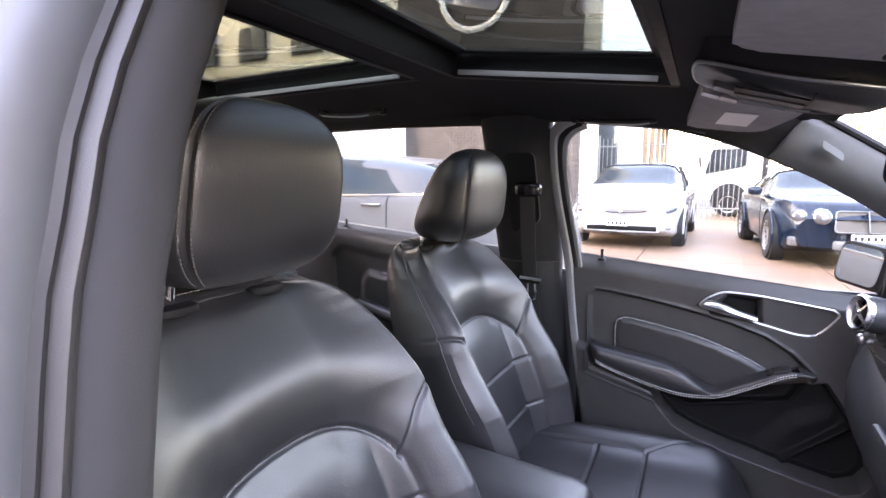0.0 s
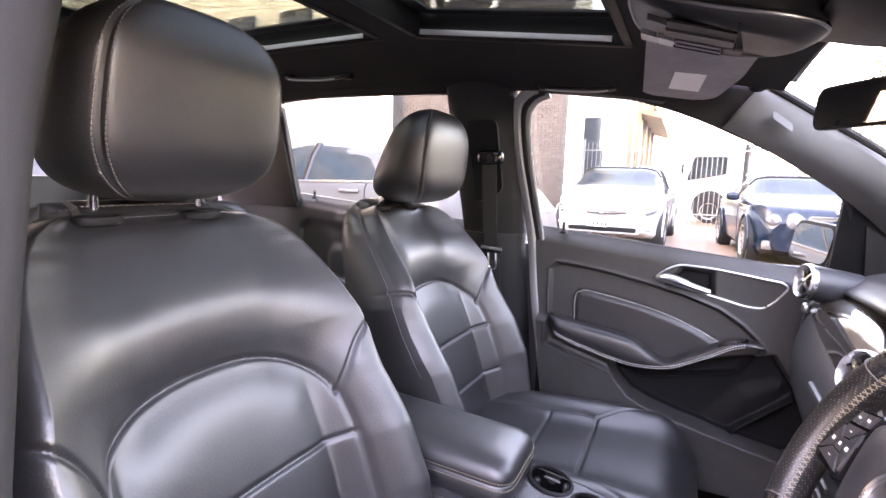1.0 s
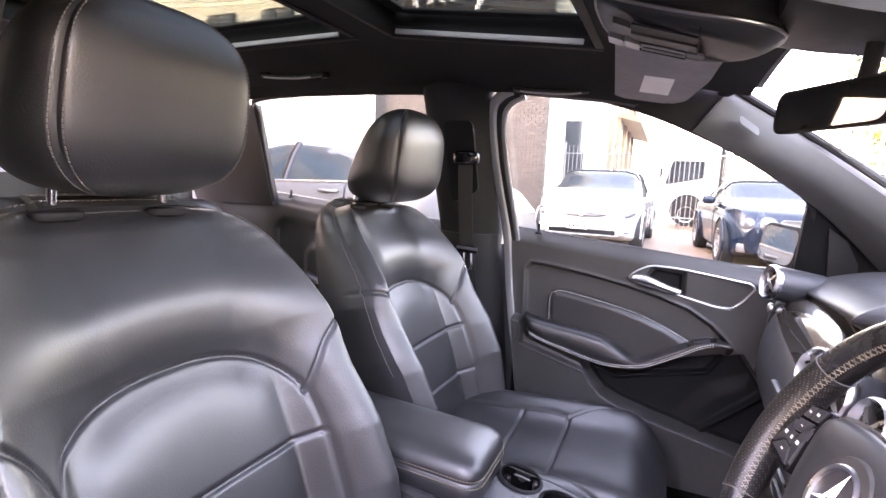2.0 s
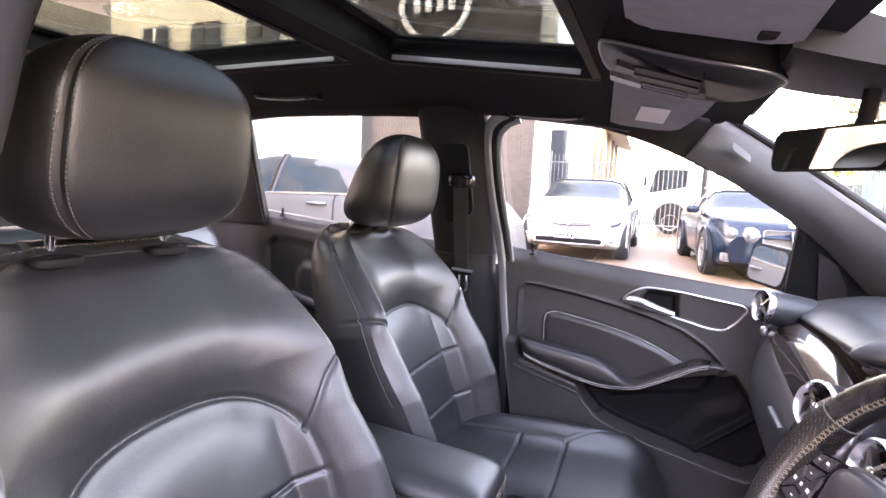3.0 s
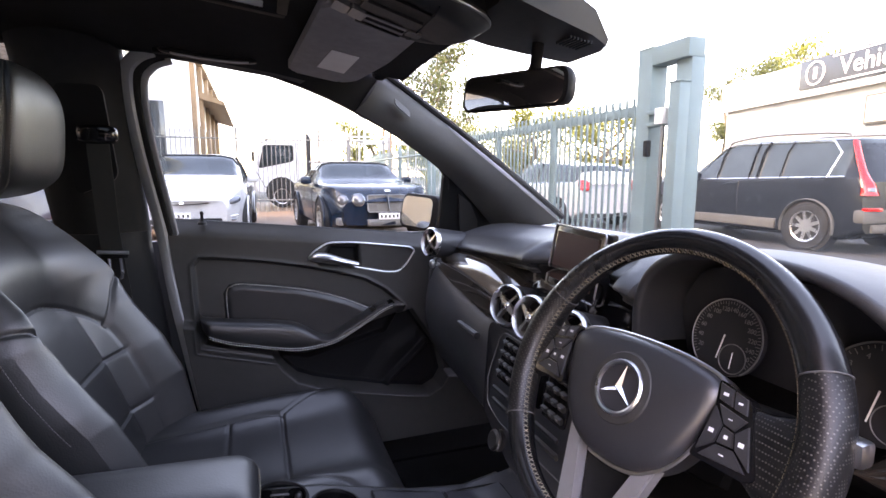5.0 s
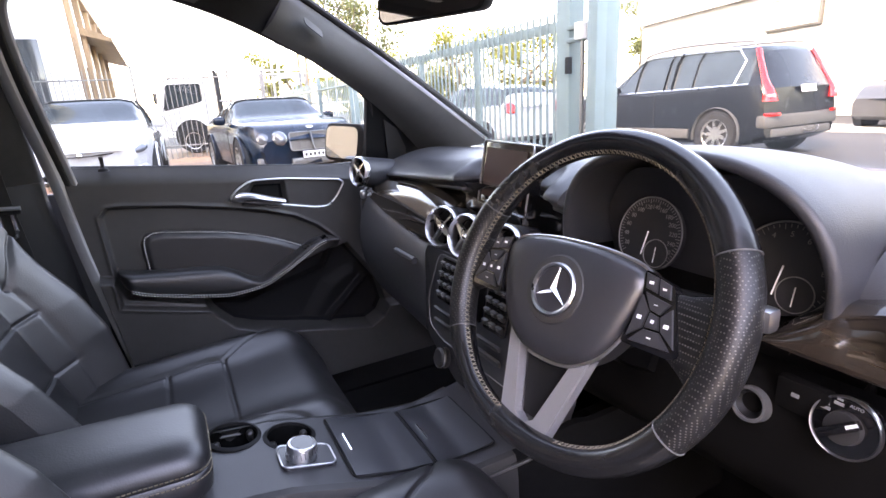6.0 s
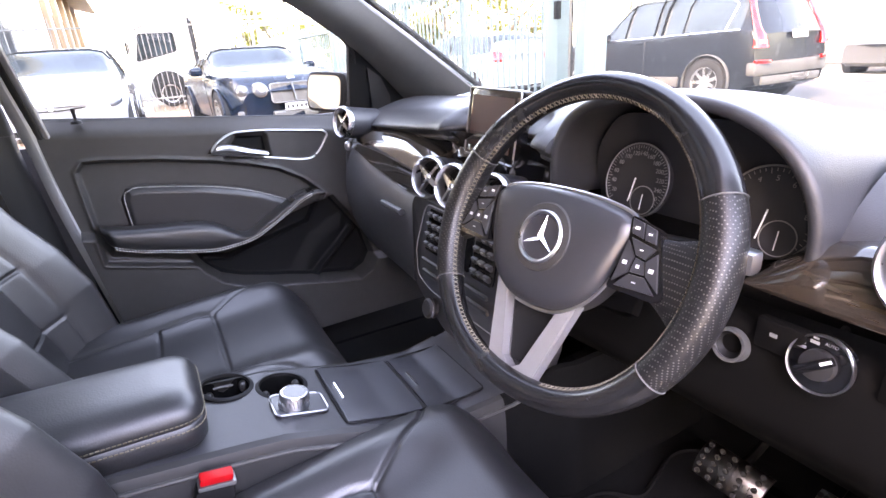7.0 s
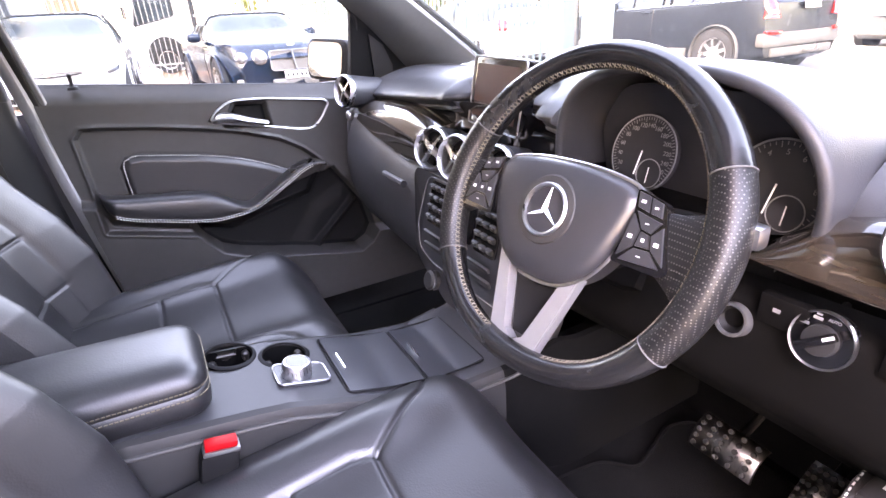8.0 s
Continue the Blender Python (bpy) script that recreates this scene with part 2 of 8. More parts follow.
M_VISOR = surface("dark_visor_cloth", (0.28, 0.266, 0.272), 0.9, var=0.15, fine=0.4, fscale=1200, spec=0.2)
M_CARPET = surface("black_carpet", (0.005, 0.005, 0.005), 0.98, var=0.3, vscale=20, fine=0.9, fscale=500, spec=0.1)
M_BELT = surface("black_belt_webbing", (0.016, 0.016, 0.016), 0.8, var=0.15, fine=0.5, fscale=1000, stretch=(1, 1, 0.25))
M_CHROME = surface("chrome", (0.82, 0.82, 0.82), 0.09, metal=1.0, var=0.03, rvar=0.04)
M_RIM = surface("polished_black_leather", (0.0080, 0.0080, 0.0085), 0.24, var=0.25, vscale=8, fine=0.08, fscale=500, rvar=0.06, spec=0.7)
M_SPOKE = surface("satin_spoke", (0.3300, 0.3300, 0.3350), 0.34, metal=0.6, var=0.05, rvar=0.06)
M_HUB = surface("smooth_black_airbag_skin", (0.0224, 0.0227, 0.0256), 0.36, var=0.15, vscale=6, fine=0.15, fscale=800, rvar=0.05, spec=0.7)
M_SATIN = surface("satin_silver", (0.62, 0.62, 0.63), 0.3, metal=1.0, var=0.05, rvar=0.06)
M_STEEL = surface("brushed_pedal_steel", (0.2000, 0.1950, 0.1900), 0.34, metal=1.0, var=0.1, stretch=(1, 12, 1), vscale=20)
M_WOOD = surface("lacquered_dark_wood", (0.026, 0.020, 0.016), 0.12, var=0.5, vscale=7, rvar=0.03, coat=1.0, tint=(0.048, 0.035, 0.025), stretch=(1, 0.5, 3))
M_LID = surface("satin_black_lid", (0.026, 0.028, 0.033), 0.33, var=0.05, vscale=8, rvar=0.03, spec=1.0)
M_SCREEN = surface("dark_brown_screen", (0.060, 0.032, 0.027), 0.3, var=0.05, rvar=0.03, spec=0.15)
M_DIAL = surface("black_dial", (0.0216, 0.0216, 0.0252), 0.5, var=0.1)
M_RAIL = surface("pale_aluminium", (0.4200, 0.4200, 0.4100), 0.4, metal=0.2, var=0.05)
M_BOUNCE = surface("brown_bounce_ground", (0.1050, 0.0860, 0.0720), 0.85, var=0.25, vscale=0.8, fine=0.3, fscale=50)
M_MARK = surface("pale_marking", (0.75, 0.75, 0.75), 0.5, var=0.05)
M_GREYMARK = surface("grey_marking", (0.2000, 0.2000, 0.2000), 0.5, var=0.05)
M_THREAD = surface("beige_thread", (0.15, 0.125, 0.09), 0.8, var=0.2, vscale=80)
M_GREYTHREAD = surface("grey_thread", (0.55, 0.53, 0.50), 0.8, var=0.2, vscale=80)
M_DARKTHREAD = surface("dark_grey_thread", (0.085, 0.082, 0.080), 0.8, var=0.2, vscale=80)
M_RED = surface("red_plastic", (0.50, 0.004, 0.006), 0.45, var=0.1, spec=0.25)
M_BADGE = surface("pale_grey_plastic", (0.10, 0.10, 0.098), 0.6, var=0.08)
M_COVER = surface("grey_cover_plastic", (0.0275, 0.0259, 0.0248), 0.55, var=0.12, fine=0.2, fscale=900)
M_LABEL = surface("pale_label", (0.80, 0.78, 0.77), 0.6, var=0.06)
M_MIRROR = surface("mirror_glass", (0.9, 0.9, 0.9), 0.015, metal=1.0, var=0.01, rvar=0.01)
M_GLASS = clear("window_glass", (0.75, 0.78, 0.76))
M_ROOFGLASS = clear("tinted_roof_glass", (0.27, 0.30, 0.285))
M_REARROOF = clear("light_tinted_roof_glass", (0.32, 0.36, 0.33))
M_FLANGE = surface("silver_door_flange", (0.34, 0.345, 0.35), 0.40, metal=0.15, var=0.05, rvar=0.05, coat=0.4)
M_SILVER = surface("silver_body_paint", (0.0850, 0.0890, 0.0940), 0.48, metal=0.4, var=0.04, rvar=0.05, coat=0.0, spec=0.25)
M_COUPE = surface("silver_coupe_paint", (0.1000, 0.1000, 0.1050), 0.36, metal=0.1, var=0.05, rvar=0.05, coat=0.4)
M_GREYMETAL = surface("dull_grey_metal", (0.20, 0.20, 0.20), 0.4, metal=0.7, var=0.06)
M_RUBBER = surface("black_rubber", (0.012, 0.012, 0.012), 0.7, var=0.2)
M_WHITEPAINT = surface("white_car_paint", (0.4960, 0.4960, 0.4920), 0.25, var=0.03, coat=1.0)
M_TRUCKPAINT = surface("dusty_white_truck_paint", (0.6800, 0.6800, 0.6630), 0.45, var=0.08)
M_BLUEPAINT = surface("dark_blue_car_paint", (0.0040, 0.0130, 0.0270), 0.16, var=0.02, coat=0.25, spec=0.3)
M_GREYPAINT = surface("dark_grey_car_paint", (0.014, 0.018, 0.023), 0.22, var=0.02, spec=0.18)
M_BEIGECLAD = surface("grey_beige_cladding", (0.085, 0.082, 0.075), 0.7, var=0.15)
M_CARGLASS = surface("dark_car_glass", (0.025, 0.035, 0.04), 0.04, var=0.3, vscale=2, rvar=0.02, spec=0.3)
M_GRILLE = surface("bronze_mesh", (0.10, 0.085, 0.07), 0.5, metal=0.5, var=0.2, vscale=60)
M_TYRE = surface("tyre_rubber", (0.018, 0.018, 0.018), 0.85, var=0.25, fine=0.3, fscale=120)
M_ALLOY = surface("alloy_wheel", (0.55, 0.54, 0.52), 0.3, metal=0.9, var=0.08)
M_TAIL = surface("red_lamp_lens", (0.55, 0.008, 0.006), 0.12, var=0.15, vscale=12, coat=0.4)
M_HEADLAMP = surface("clear_headlamp", (0.1200, 0.1300, 0.1450), 0.12, metal=0.4, var=0.1, vscale=20, coat=1.0)
M_GATE = surface("pale_blue_green_gate_paint", (0.15, 0.225, 0.23), 0.5, var=0.08, vscale=8, fine=0.05, fscale=60)
M_FENCE = surface("galvanised_fence_steel", (0.45, 0.46, 0.47), 0.5, var=0.12, vscale=10, metal=0.3)
M_ASPHALT = surface("asphalt", (0.042, 0.041, 0.040), 0.9, var=0.3, vscale=1.2, fine=0.6, fscale=90)
M_PAVE = surface("brown_concrete_paving", (0.17, 0.098, 0.060), 0.70, var=0.25, vscale=0.8, fine=0.25, fscale=60, rvar=0.15, piece=0.05)
M_TAN = surface("tan_render", (0.30, 0.22, 0.155), 0.85, var=0.12, vscale=0.7, fine=0.3, fscale=40)
M_CREAM = surface("cream_render", (0.62, 0.58, 0.48), 0.85, var=0.12, vscale=0.7, fine=0.3, fscale=40)
M_WHITEWALL = surface("white_render", (0.78, 0.78, 0.76), 0.85, var=0.08, vscale=0.6, fine=0.2, fscale=30)
M_GREYWALL = surface("grey_render", (0.30, 0.29, 0.265), 0.85, var=0.12, vscale=0.6, fine=0.2, fscale=30)
M_SHEET = surface("grey_corrugated_sheet", (0.32, 0.34, 0.36), 0.5, var=0.15, vscale=1.5, metal=0.3)
M_BRICK = surface("grey_brown_brick", (0.062, 0.056, 0.055), 0.85, var=0.25, vscale=3, fine=0.5, fscale=70, piece=0.18)
M_MORTAR = surface("pale_mortar", (0.085, 0.08, 0.078), 0.95, var=0.15, vscale=3)
M_SIGNBLACK = surface("dark_sign_board", (0.03, 0.035, 0.045), 0.4, var=0.1)
M_SIGNWHITE = surface("white_sign_paint", (0.85, 0.85, 0.84), 0.5, var=0.04)
M_WINDARK = surface("dark_window_pane", (0.05, 0.06, 0.07), 0.06, var=0.2, vscale=0.5, rvar=0.03, spec=0.8)
M_TIMBER = surface("brown_timber", (0.24, 0.15, 0.09), 0.75, var=0.25, vscale=3, stretch=(1, 1, 0.2))
M_BARK = surface("grey_bark", (0.16, 0.13, 0.10), 0.9, var=0.35, vscale=5, fine=0.8, fscale=30)
M_LEAF = surface("yellow_green_leaves", (0.11, 0.13, 0.025), 0.6, var=0.4, vscale=2.5, tint=(0.22, 0.23, 0.04), spec=0.3)
M_LEAFDARK = surface("olive_leaves", (0.055, 0.075, 0.022), 0.65, var=0.4, vscale=2.5, tint=(0.10, 0.12, 0.04), spec=0.3)

# ---- large structure: ground ----
def sheet_ground():
    bm = bmesh.new()
    bmesh.ops.create_grid(bm, x_segments=8, y_segments=8, size=400, matrix=Matrix.Translation((0, 0, GROUND - 0.02)))
    return tagged(part("ground", bm, M_ASPHALT), "dark grey worn asphalt street and yard surface", "ground", kind="structure")


sheet_ground()


# ---- large structure: the car's shell ----
def roof_z(x):
    return np.interp(x, [-1.9, -1.3, -0.6, -0.075, 0.26], [1.53, 1.585, 1.585, 1.522, 1.462])


def liner_z(x, y):
    d = np.maximum(0, np.abs(y - CY) - 0.30)
    return roof_z(x) - 0.9 * d * d * (1 - 0.85 * np.clip((x - 0.0) / 0.15, 0, 1))


def side_y(z):
    """The left cabin side's inner face by height: upright below the sill, leaning in above."""
    return 0.76 - 0.407 * max(0.0, z - 1.04)


HOLES = ((-0.565, -0.072, 0.335), (-1.42, -0.69, 0.335))


def ceiling():
    xs = sorted(set(np.round(np.concatenate([np.linspace(-1.75, 0.25, 41), [h[0] for h in HOLES], [h[1] for h in HOLES]]), 4)))
    ys = sorted(set(np.round(np.concatenate([np.linspace(-0.62, 0.54, 30), [CY - 0.335, CY + 0.335]]), 4)))
    X, Y = np.meshgrid(xs, ys, indexing="ij")
    Z = liner_z(X, Y)
    mx, my = (X[:-1, :-1] + X[1:, 1:]) / 2, (Y[:-1, :-1] + Y[1:, 1:]) / 2
    keep = np.ones(mx.shape, bool)
    for a, b, h in HOLES:
        keep &= ~((mx > a) & (mx < b) & (np.abs(my - CY) < h))
    low = np.stack([X, Y, Z], -1)
    ob = grid_part("ceiling", low, M_LINER, back=low + [0, 0, 0.022], keep=keep)
    return tagged(ob, "black cloth headliner with two roof openings", "headliner", kind="structure")


ceiling()


def roof_window(name, a, b, h, label):
    e = thing(name, (0.5 * (a + b), CY, float(roof_z(b)) + 0.03), label, "sunroof", kind="structure")
    za, zb = float(roof_z(a)), float(roof_z(b))
    slope = math.atan2(zb - za, b - a)
    turn = Matrix.Rotation(-slope, 4, "Y")
    cx, cz = 0.5 * (a + b), 0.5 * (za + zb)
    L = math.hypot(b - a, zb - za)
    mid = Vector((cx, CY, cz))
    up = turn @ Vector((0, 0, 1))
    fwd = turn @ Vector((1, 0, 0))
    for s in (-1, 1):
        bm = bmesh.new()
        box(bm, mid + Vector((0, s * (h + 0.012), 0)) + up * 0.030, (L + 0.03, 0.022, 0.068), 0.004, turn)
        part("side_frame", bm, M_BLACK, e)
        bm = bmesh.new()
        box(bm, mid + Vector((0, s * (h - 0.003), 0)) + up * 0.008 - fwd * 0.01, (L * 0.93, 0.006, 0.012), 0.002, turn)
        part("guide_rail", bm, M_RAIL, e, "pale aluminium guide rail")
        bm = bmesh.new()
        box(bm, mid + fwd * (s * (L / 2 + 0.008)) + up * 0.030, (0.020, 2 * h, 0.068), 0.004, turn)
        part("cross_frame", bm, M_BLACK, e)
        bm = bmesh.new()
        box(bm, mid + fwd * (s * (L / 2 - 0.02)) + up * 0.052, (0.045, 2 * h - 0.02, 0.006), 0.002, turn)
        part("rubber_seal", bm, M_RUBBER, e)
        bm = bmesh.new()
        box(bm, mid + Vector((0, s * (h - 0.022), 0)) + up * 0.052, (L - 0.07, 0.036, 0.006), 0.002, turn)
        part("rubber_seal", bm, M_RUBBER, e)
    bm = bmesh.new()
    box(bm, mid + up * 0.062, (L + 0.05, 2 * h + 0.05, 0.005), 0.001, turn)
    part("pane", bm, M_ROOFGLASS if a > -1 else M_REARROOF, e, "dark tinted glass pane")
    return e


roof_window("window_1", *HOLES[0], "tinted front glass panel of the panoramic sunroof")
roof_window("window_2", *HOLES[1], "tinted rear glass panel of the panoramic sunroof")


def outer_roof():
    """Silver skin round the glass, above the liner."""
    xs, ys = np.linspace(-1.8, 0.28, 30), np.linspace(-0.68, 0.60, 24)
    X, Y = np.meshgrid(xs, ys, indexing="ij")
    Z = liner_z(X, Y) + 0.034
    mx, my = (X[:-1, :-1] + X[1:, 1:]) / 2, (Y[:-1, :-1] + Y[1:, 1:]) / 2
    keep = ~((mx > -1.50) & (mx < 0.0) & (np.abs(my - CY) < 0.40))
    low = np.stack([X, Y, Z], -1)
    ob = grid_part("roof_skin", low, M_SILVER, back=low + [0, 0, 0.01], keep=keep)
    tagged(ob, "silver painted steel roof skin", "roof", kind="structure")


outer_roof()

# window head line (E1) and windscreen or liner edge (E2) of the left side
E1 = [(-1.75, 0.60, 1.40), (-1.27, 0.582, 1.49), (-0.6, 0.582, 1.493), (-0.31, 0.584, 1.482), (-0.115, 0.590, 1.465), (0.137, 0.624, 1.381), (0.42, 0.690, 1.214), (0.60, 0.735, 1.05)]
E2 = [(-1.75, 0.52, 1.44), (-1.27, 0.53, 1.515), (-0.6, 0.53, 1.520), (-0.31, 0.53, 1.500), (-0.06, 0.545, 1.490), (0.205, 0.625, 1.474), (0.50, 0.612, 1.272), (0.775, 0.590, 1.062)]
STEPS = 10


def flip(p):
    return Vector((p[0], 2 * CY - p[1], p[2]))


def side_rail(name, lo, hi, material, mirror, label, bulge):
    a, b = spline(E1, STEPS)[lo * STEPS: hi * STEPS + 1], spline(E2, STEPS)[lo * STEPS: hi * STEPS + 1]
    rows = []
    for p, q in zip(a, b):
        out = Vector((0, 1, 0.5)).normalized()
        row = []
        for k in range(9):
            t = k / 8
            v = p.lerp(q, t) - out * (bulge * math.sin(math.pi * t))
            row.append(flip(v) if mirror else v)
        rows.append(row)
    front = np.array([[list(v) for v in r] for r in rows])
    s = -1 if mirror else 1
    ob = grid_part(name, front, material, back=front + [0, 0.045 * s, 0.035])
    return tagged(ob, label, "pillar trim", kind="structure")


for mir in (False, True):
    side_rail("trim_rail", 0, 5, M_LINER, mir, "black cloth covered roof rail above the doors", 0.006)
    side_rail("trim_pillar", 5, 7, M_PILLAR, mir, "grey grained windscreen pillar trim", 0.022)


def airbag_badge():
    bm = bmesh.new()
    plate(bm, round_outline([(-0.027, -0.011), (0.027, -0.011), (0.027, 0.011), (-0.027, 0.011)], 0.008), lambda u, v, d: Vector((0.262 + u * 0.80, 0.592 + 0.012 * u / 0.027 * 0.2 + d + v * 0.35, 1.392 - u * 0.6 + v * 0.9)), 0.006)
    tagged(part("airbag_badge", bm, M_BADGE), "small grey moulded badge on the pillar trim", "badge")


airbag_badge()


def left_b_pillar():
    """Dark upper trim, grained lower trim and the silver painted door flange."""
    zs = np.linspace(0.42, 1.50, 28)
    xs = np.linspace(-0.61, -0.405, 10)
    top = np.zeros((len(zs), len(xs), 3))
    for i, z in enumerate(zs):
        for j, x in enumerate(xs):
            u = (x + 0.51) / 0.105
            lean = max(0.0, 1.03 - z) * 0.10
            top[i, j] = (x + lean, side_y(z) - (0.055 + 0.035 * min(1.0, max(0.0, (z - 1.1) / 0.15))) * (1 - u * u) - (0.02 if z < 1.03 else 0.0), z)
    cut = int(np.argmin(np.abs(zs - 1.08)))
    up = grid_part("trim_pillar", top[cut:], M_LINER, back=top[cut:] + [0, 0.05, 0])
    tagged(up, "black cloth covered upper door pillar", "pillar trim", kind="structure")
    lo = grid_part("trim_pillar", top[: cut + 1] - [0, 0.006, 0], M_BLACK, back=top[: cut + 1] + [0, 0.05, 0])
    tagged(lo, "black plastic lower door pillar", "pillar trim", kind="structure")
    line = [Vector((-0.335, 0.588, 1.492)), Vector((-0.375, 0.592, 1.475)), Vector((-0.400, 0.608, 1.43)), Vector((-0.398, 0.655, 1.30)), Vector((-0.375, 0.755, 1.06)), Vector((-0.352, 0.760, 0.85)), Vector((-0.300, 0.760, 0.52)), Vector((-0.28, 0.75, 0.40))]
    pts = spline(line, 8)
    for name, off, r, m, lab in (("trim_flange", 0.0, 0.011, M_FLANGE, "silver painted door opening flange"), ("trim_seal", 0.020, 0.008, M_RUBBER, "black rubber door seal"), ("trim_flange", 0.036, 0.006, M_FLANGE, "silver painted door frame edge")):
        bm = bmesh.new()
        tube(bm, [p + Vector((off, 0.004 * (off > 0), -off * 0.5)) for p in pts], r, 8, flat=1.5)
        tagged(part(name, bm, m), lab, "door seal", kind="structure")


left_b_pillar()


def window_pane(name, outline, label):
    """A side window pane on the leaning glass plane."""
    bm = bmesh.new()
    plate(bm, outline, lambda u, v, d: Vector((u, side_y(v) + 0.035 + d, v)), 0.004)
    return tagged(part(name, bm, M_GLASS), label, "window", kind="structure")


window_pane("window_3", [(-0.40, 1.03), (-0.40, 1.50), (-0.1, 1.50), (0.15, 1.40), (0.45, 1.22), (0.45, 0.99)], "clear glass of the front passenger window")
window_pane("window_4", [(-1.40, 1.05), (-1.33, 1.50), (-0.56, 1.50), (-0.56, 1.05)], "clear glass of the rear side window")


def windscreen():
    top = [Vector((0.27, 0.625, 1.478)), Vector((0.30, CY, 1.50)), flip((0.27, 0.625, 1.478))]
    bot = [Vector((0.80, 0.60, 1.05)), Vector((0.93, CY, 1.045)), flip((0.80, 0.60, 1.05))]
    a, b = spline(top, 10), spline(bot, 10)
    front = np.array([[list(p.lerp(q, k / 10)) for k in range(11)] for p, q in zip(a, b)])
    tagged(grid_part("window_5", front, M_GLASS, back=front + [0.003, 0, 0.004]), "clear curved windscreen glass", "windscreen", kind="structure")
    bm = bmesh.new()
    tube(bm, spline([(0.205, 0.62, 1.480), (0.235, 0.3, 1.484), (0.245, CY, 1.486), (0.235, -0.38, 1.484), (0.205, -0.70, 1.480)], 8), 0.022, 10, flat=0.7)
    tagged(part("trim_header", bm, M_LINER), "black cloth covered windscreen header", "header trim", kind="structure")
    bm = bmesh.new()
    tube(bm, spline([Vector(p) + Vector((0.02, 0.012, 0.014)) for p in E2[5:]], 10), 0.009, 8)
    tagged(part("trim_seal", bm, M_RUBBER), "black rubber windscreen seal", "seal", kind="structure")


windscreen()


def cabin_floor():
    bm = bmesh.new()
    box(bm, (-0.5, CY, 0.30), (2.6, 1.66, 0.06), 0.01)
    tagged(part("floor", bm, M_CARPET), "black carpeted car floor", "carpet", kind="structure")
    bm = bmesh.new()
    box(bm, (0.86, CY, 0.62), (0.05, 1.40, 0.80), 0.01)
    tagged(part("wall_front", bm, M_CARPET), "black carpeted bulkhead behind the pedals", "bulkhead", kind="structure")
    bm = bmesh.new()
    box(bm, (-1.72, CY, 0.75), (0.05, 1.40, 0.9), 0.01)
    tagged(part("wall_rear", bm, M_PLASTIC), "dark luggage bay panel behind the rear seats", "panel", kind="structure")
    bm = bmesh.new()
    plate(bm, [(-0.55, 0.22), (0.40, 0.22), (0.40, 0.36), (-0.30, 0.36), (-0.42, 0.55), (-0.55, 0.60)], lambda u, v, d: Vector((u, -0.70 - d, v)), 0.10)
    tagged(part("trim_sill", bm, M_PLASTIC), "dark plastic door sill cover", "sill", kind="structure")
    bm = bmesh.new()
    plate(bm, [(0.40, 0.30), (0.86, 0.30), (0.86, 1.00), (0.50, 0.96), (0.46, 0.60), (0.40, 0.45)], lambda u, v, d: Vector((u, -0.735 - d, v)), 0.04)
    wall = tagged(part("wall_right", bm, M_CARPET), "black carpeted kick panel beside the pedals", "kick panel", kind="structure")
    rest = [(0.370, -0.736), (0.372, -0.665), (0.388, -0.652), (0.403, -0.647), (0.442, -0.642), (0.481, -0.641), (0.502, -0.647), (0.520, -0.668), (0.525, -0.736)]
    bm = bmesh.new()
    plate(bm, rest, lambda u, v, d: Vector((u, v, 0.70 - d)), 0.05)
    pad = part("door_rest", bm, M_DOORSKIN, wall, "grey padded rest with pale stitching and a switch")
    line = spline([(u + 0.001, v - 0.003, 0.7005) for u, v in rest[1:-1]], 8)
    for a, b in zip(line[::2], line[1::2]):
        bm = bmesh.new()
        cyl(bm, a, b, 0.0011, n=6)
        part("stitch", bm, M_GREYTHREAD, pad)
    bm = bmesh.new()
    box(bm, (0.445, -0.676, 0.703), (0.055, 0.044, 0.008), 0.003)
    part("switch", bm, M_PLASTIC, pad)
    bm = bmesh.new()
    box(bm, (0.450, -0.668, 0.7075), (0.010, 0.004, 0.001))
    part("switch_mark", bm, M_MARK, pad)
    # bonnet and silver body under the windscreen
    xs, ys = np.linspace(0.80, 1.75, 14), np.linspace(-0.86, 0.78, 20)
    X, Y = np.meshgrid(xs, ys, indexing="ij")
    Z = 0.965 - 0.10 * (X - 0.8) - 0.16 * np.maximum(0, X - 1.2) ** 2 - 0.18 * ((Y - CY) / 0.82) ** 4
    s = np.stack([X, Y, Z], -1)
    tagged(grid_part("bonnet", s, M_SILVER, back=s - [0, 0, 0.02]), "silver painted car bonnet", "bonnet", kind="structure")
    # left outer body side
    xs, zs = np.linspace(-1.7, 1.7, 30), np.linspace(0.30, 1.02, 12)
    X, Z = np.meshgrid(xs, zs, indexing="ij")
    Z = 0.30 + (Z - 0.30) * (1 - 0.30 * np.clip((X - 0.55) / 0.35, 0, 1))
    Y = 0.835 + 0.02 * np.sin((Z - 0.3) * 3)
    s = np.stack([X, Y, Z], -1)
    tagged(grid_part("body_side", s, M_SILVER, back=s - [0, 0.02, 0]), "silver painted outer body side", "body side", kind="structure")


cabin_floor()


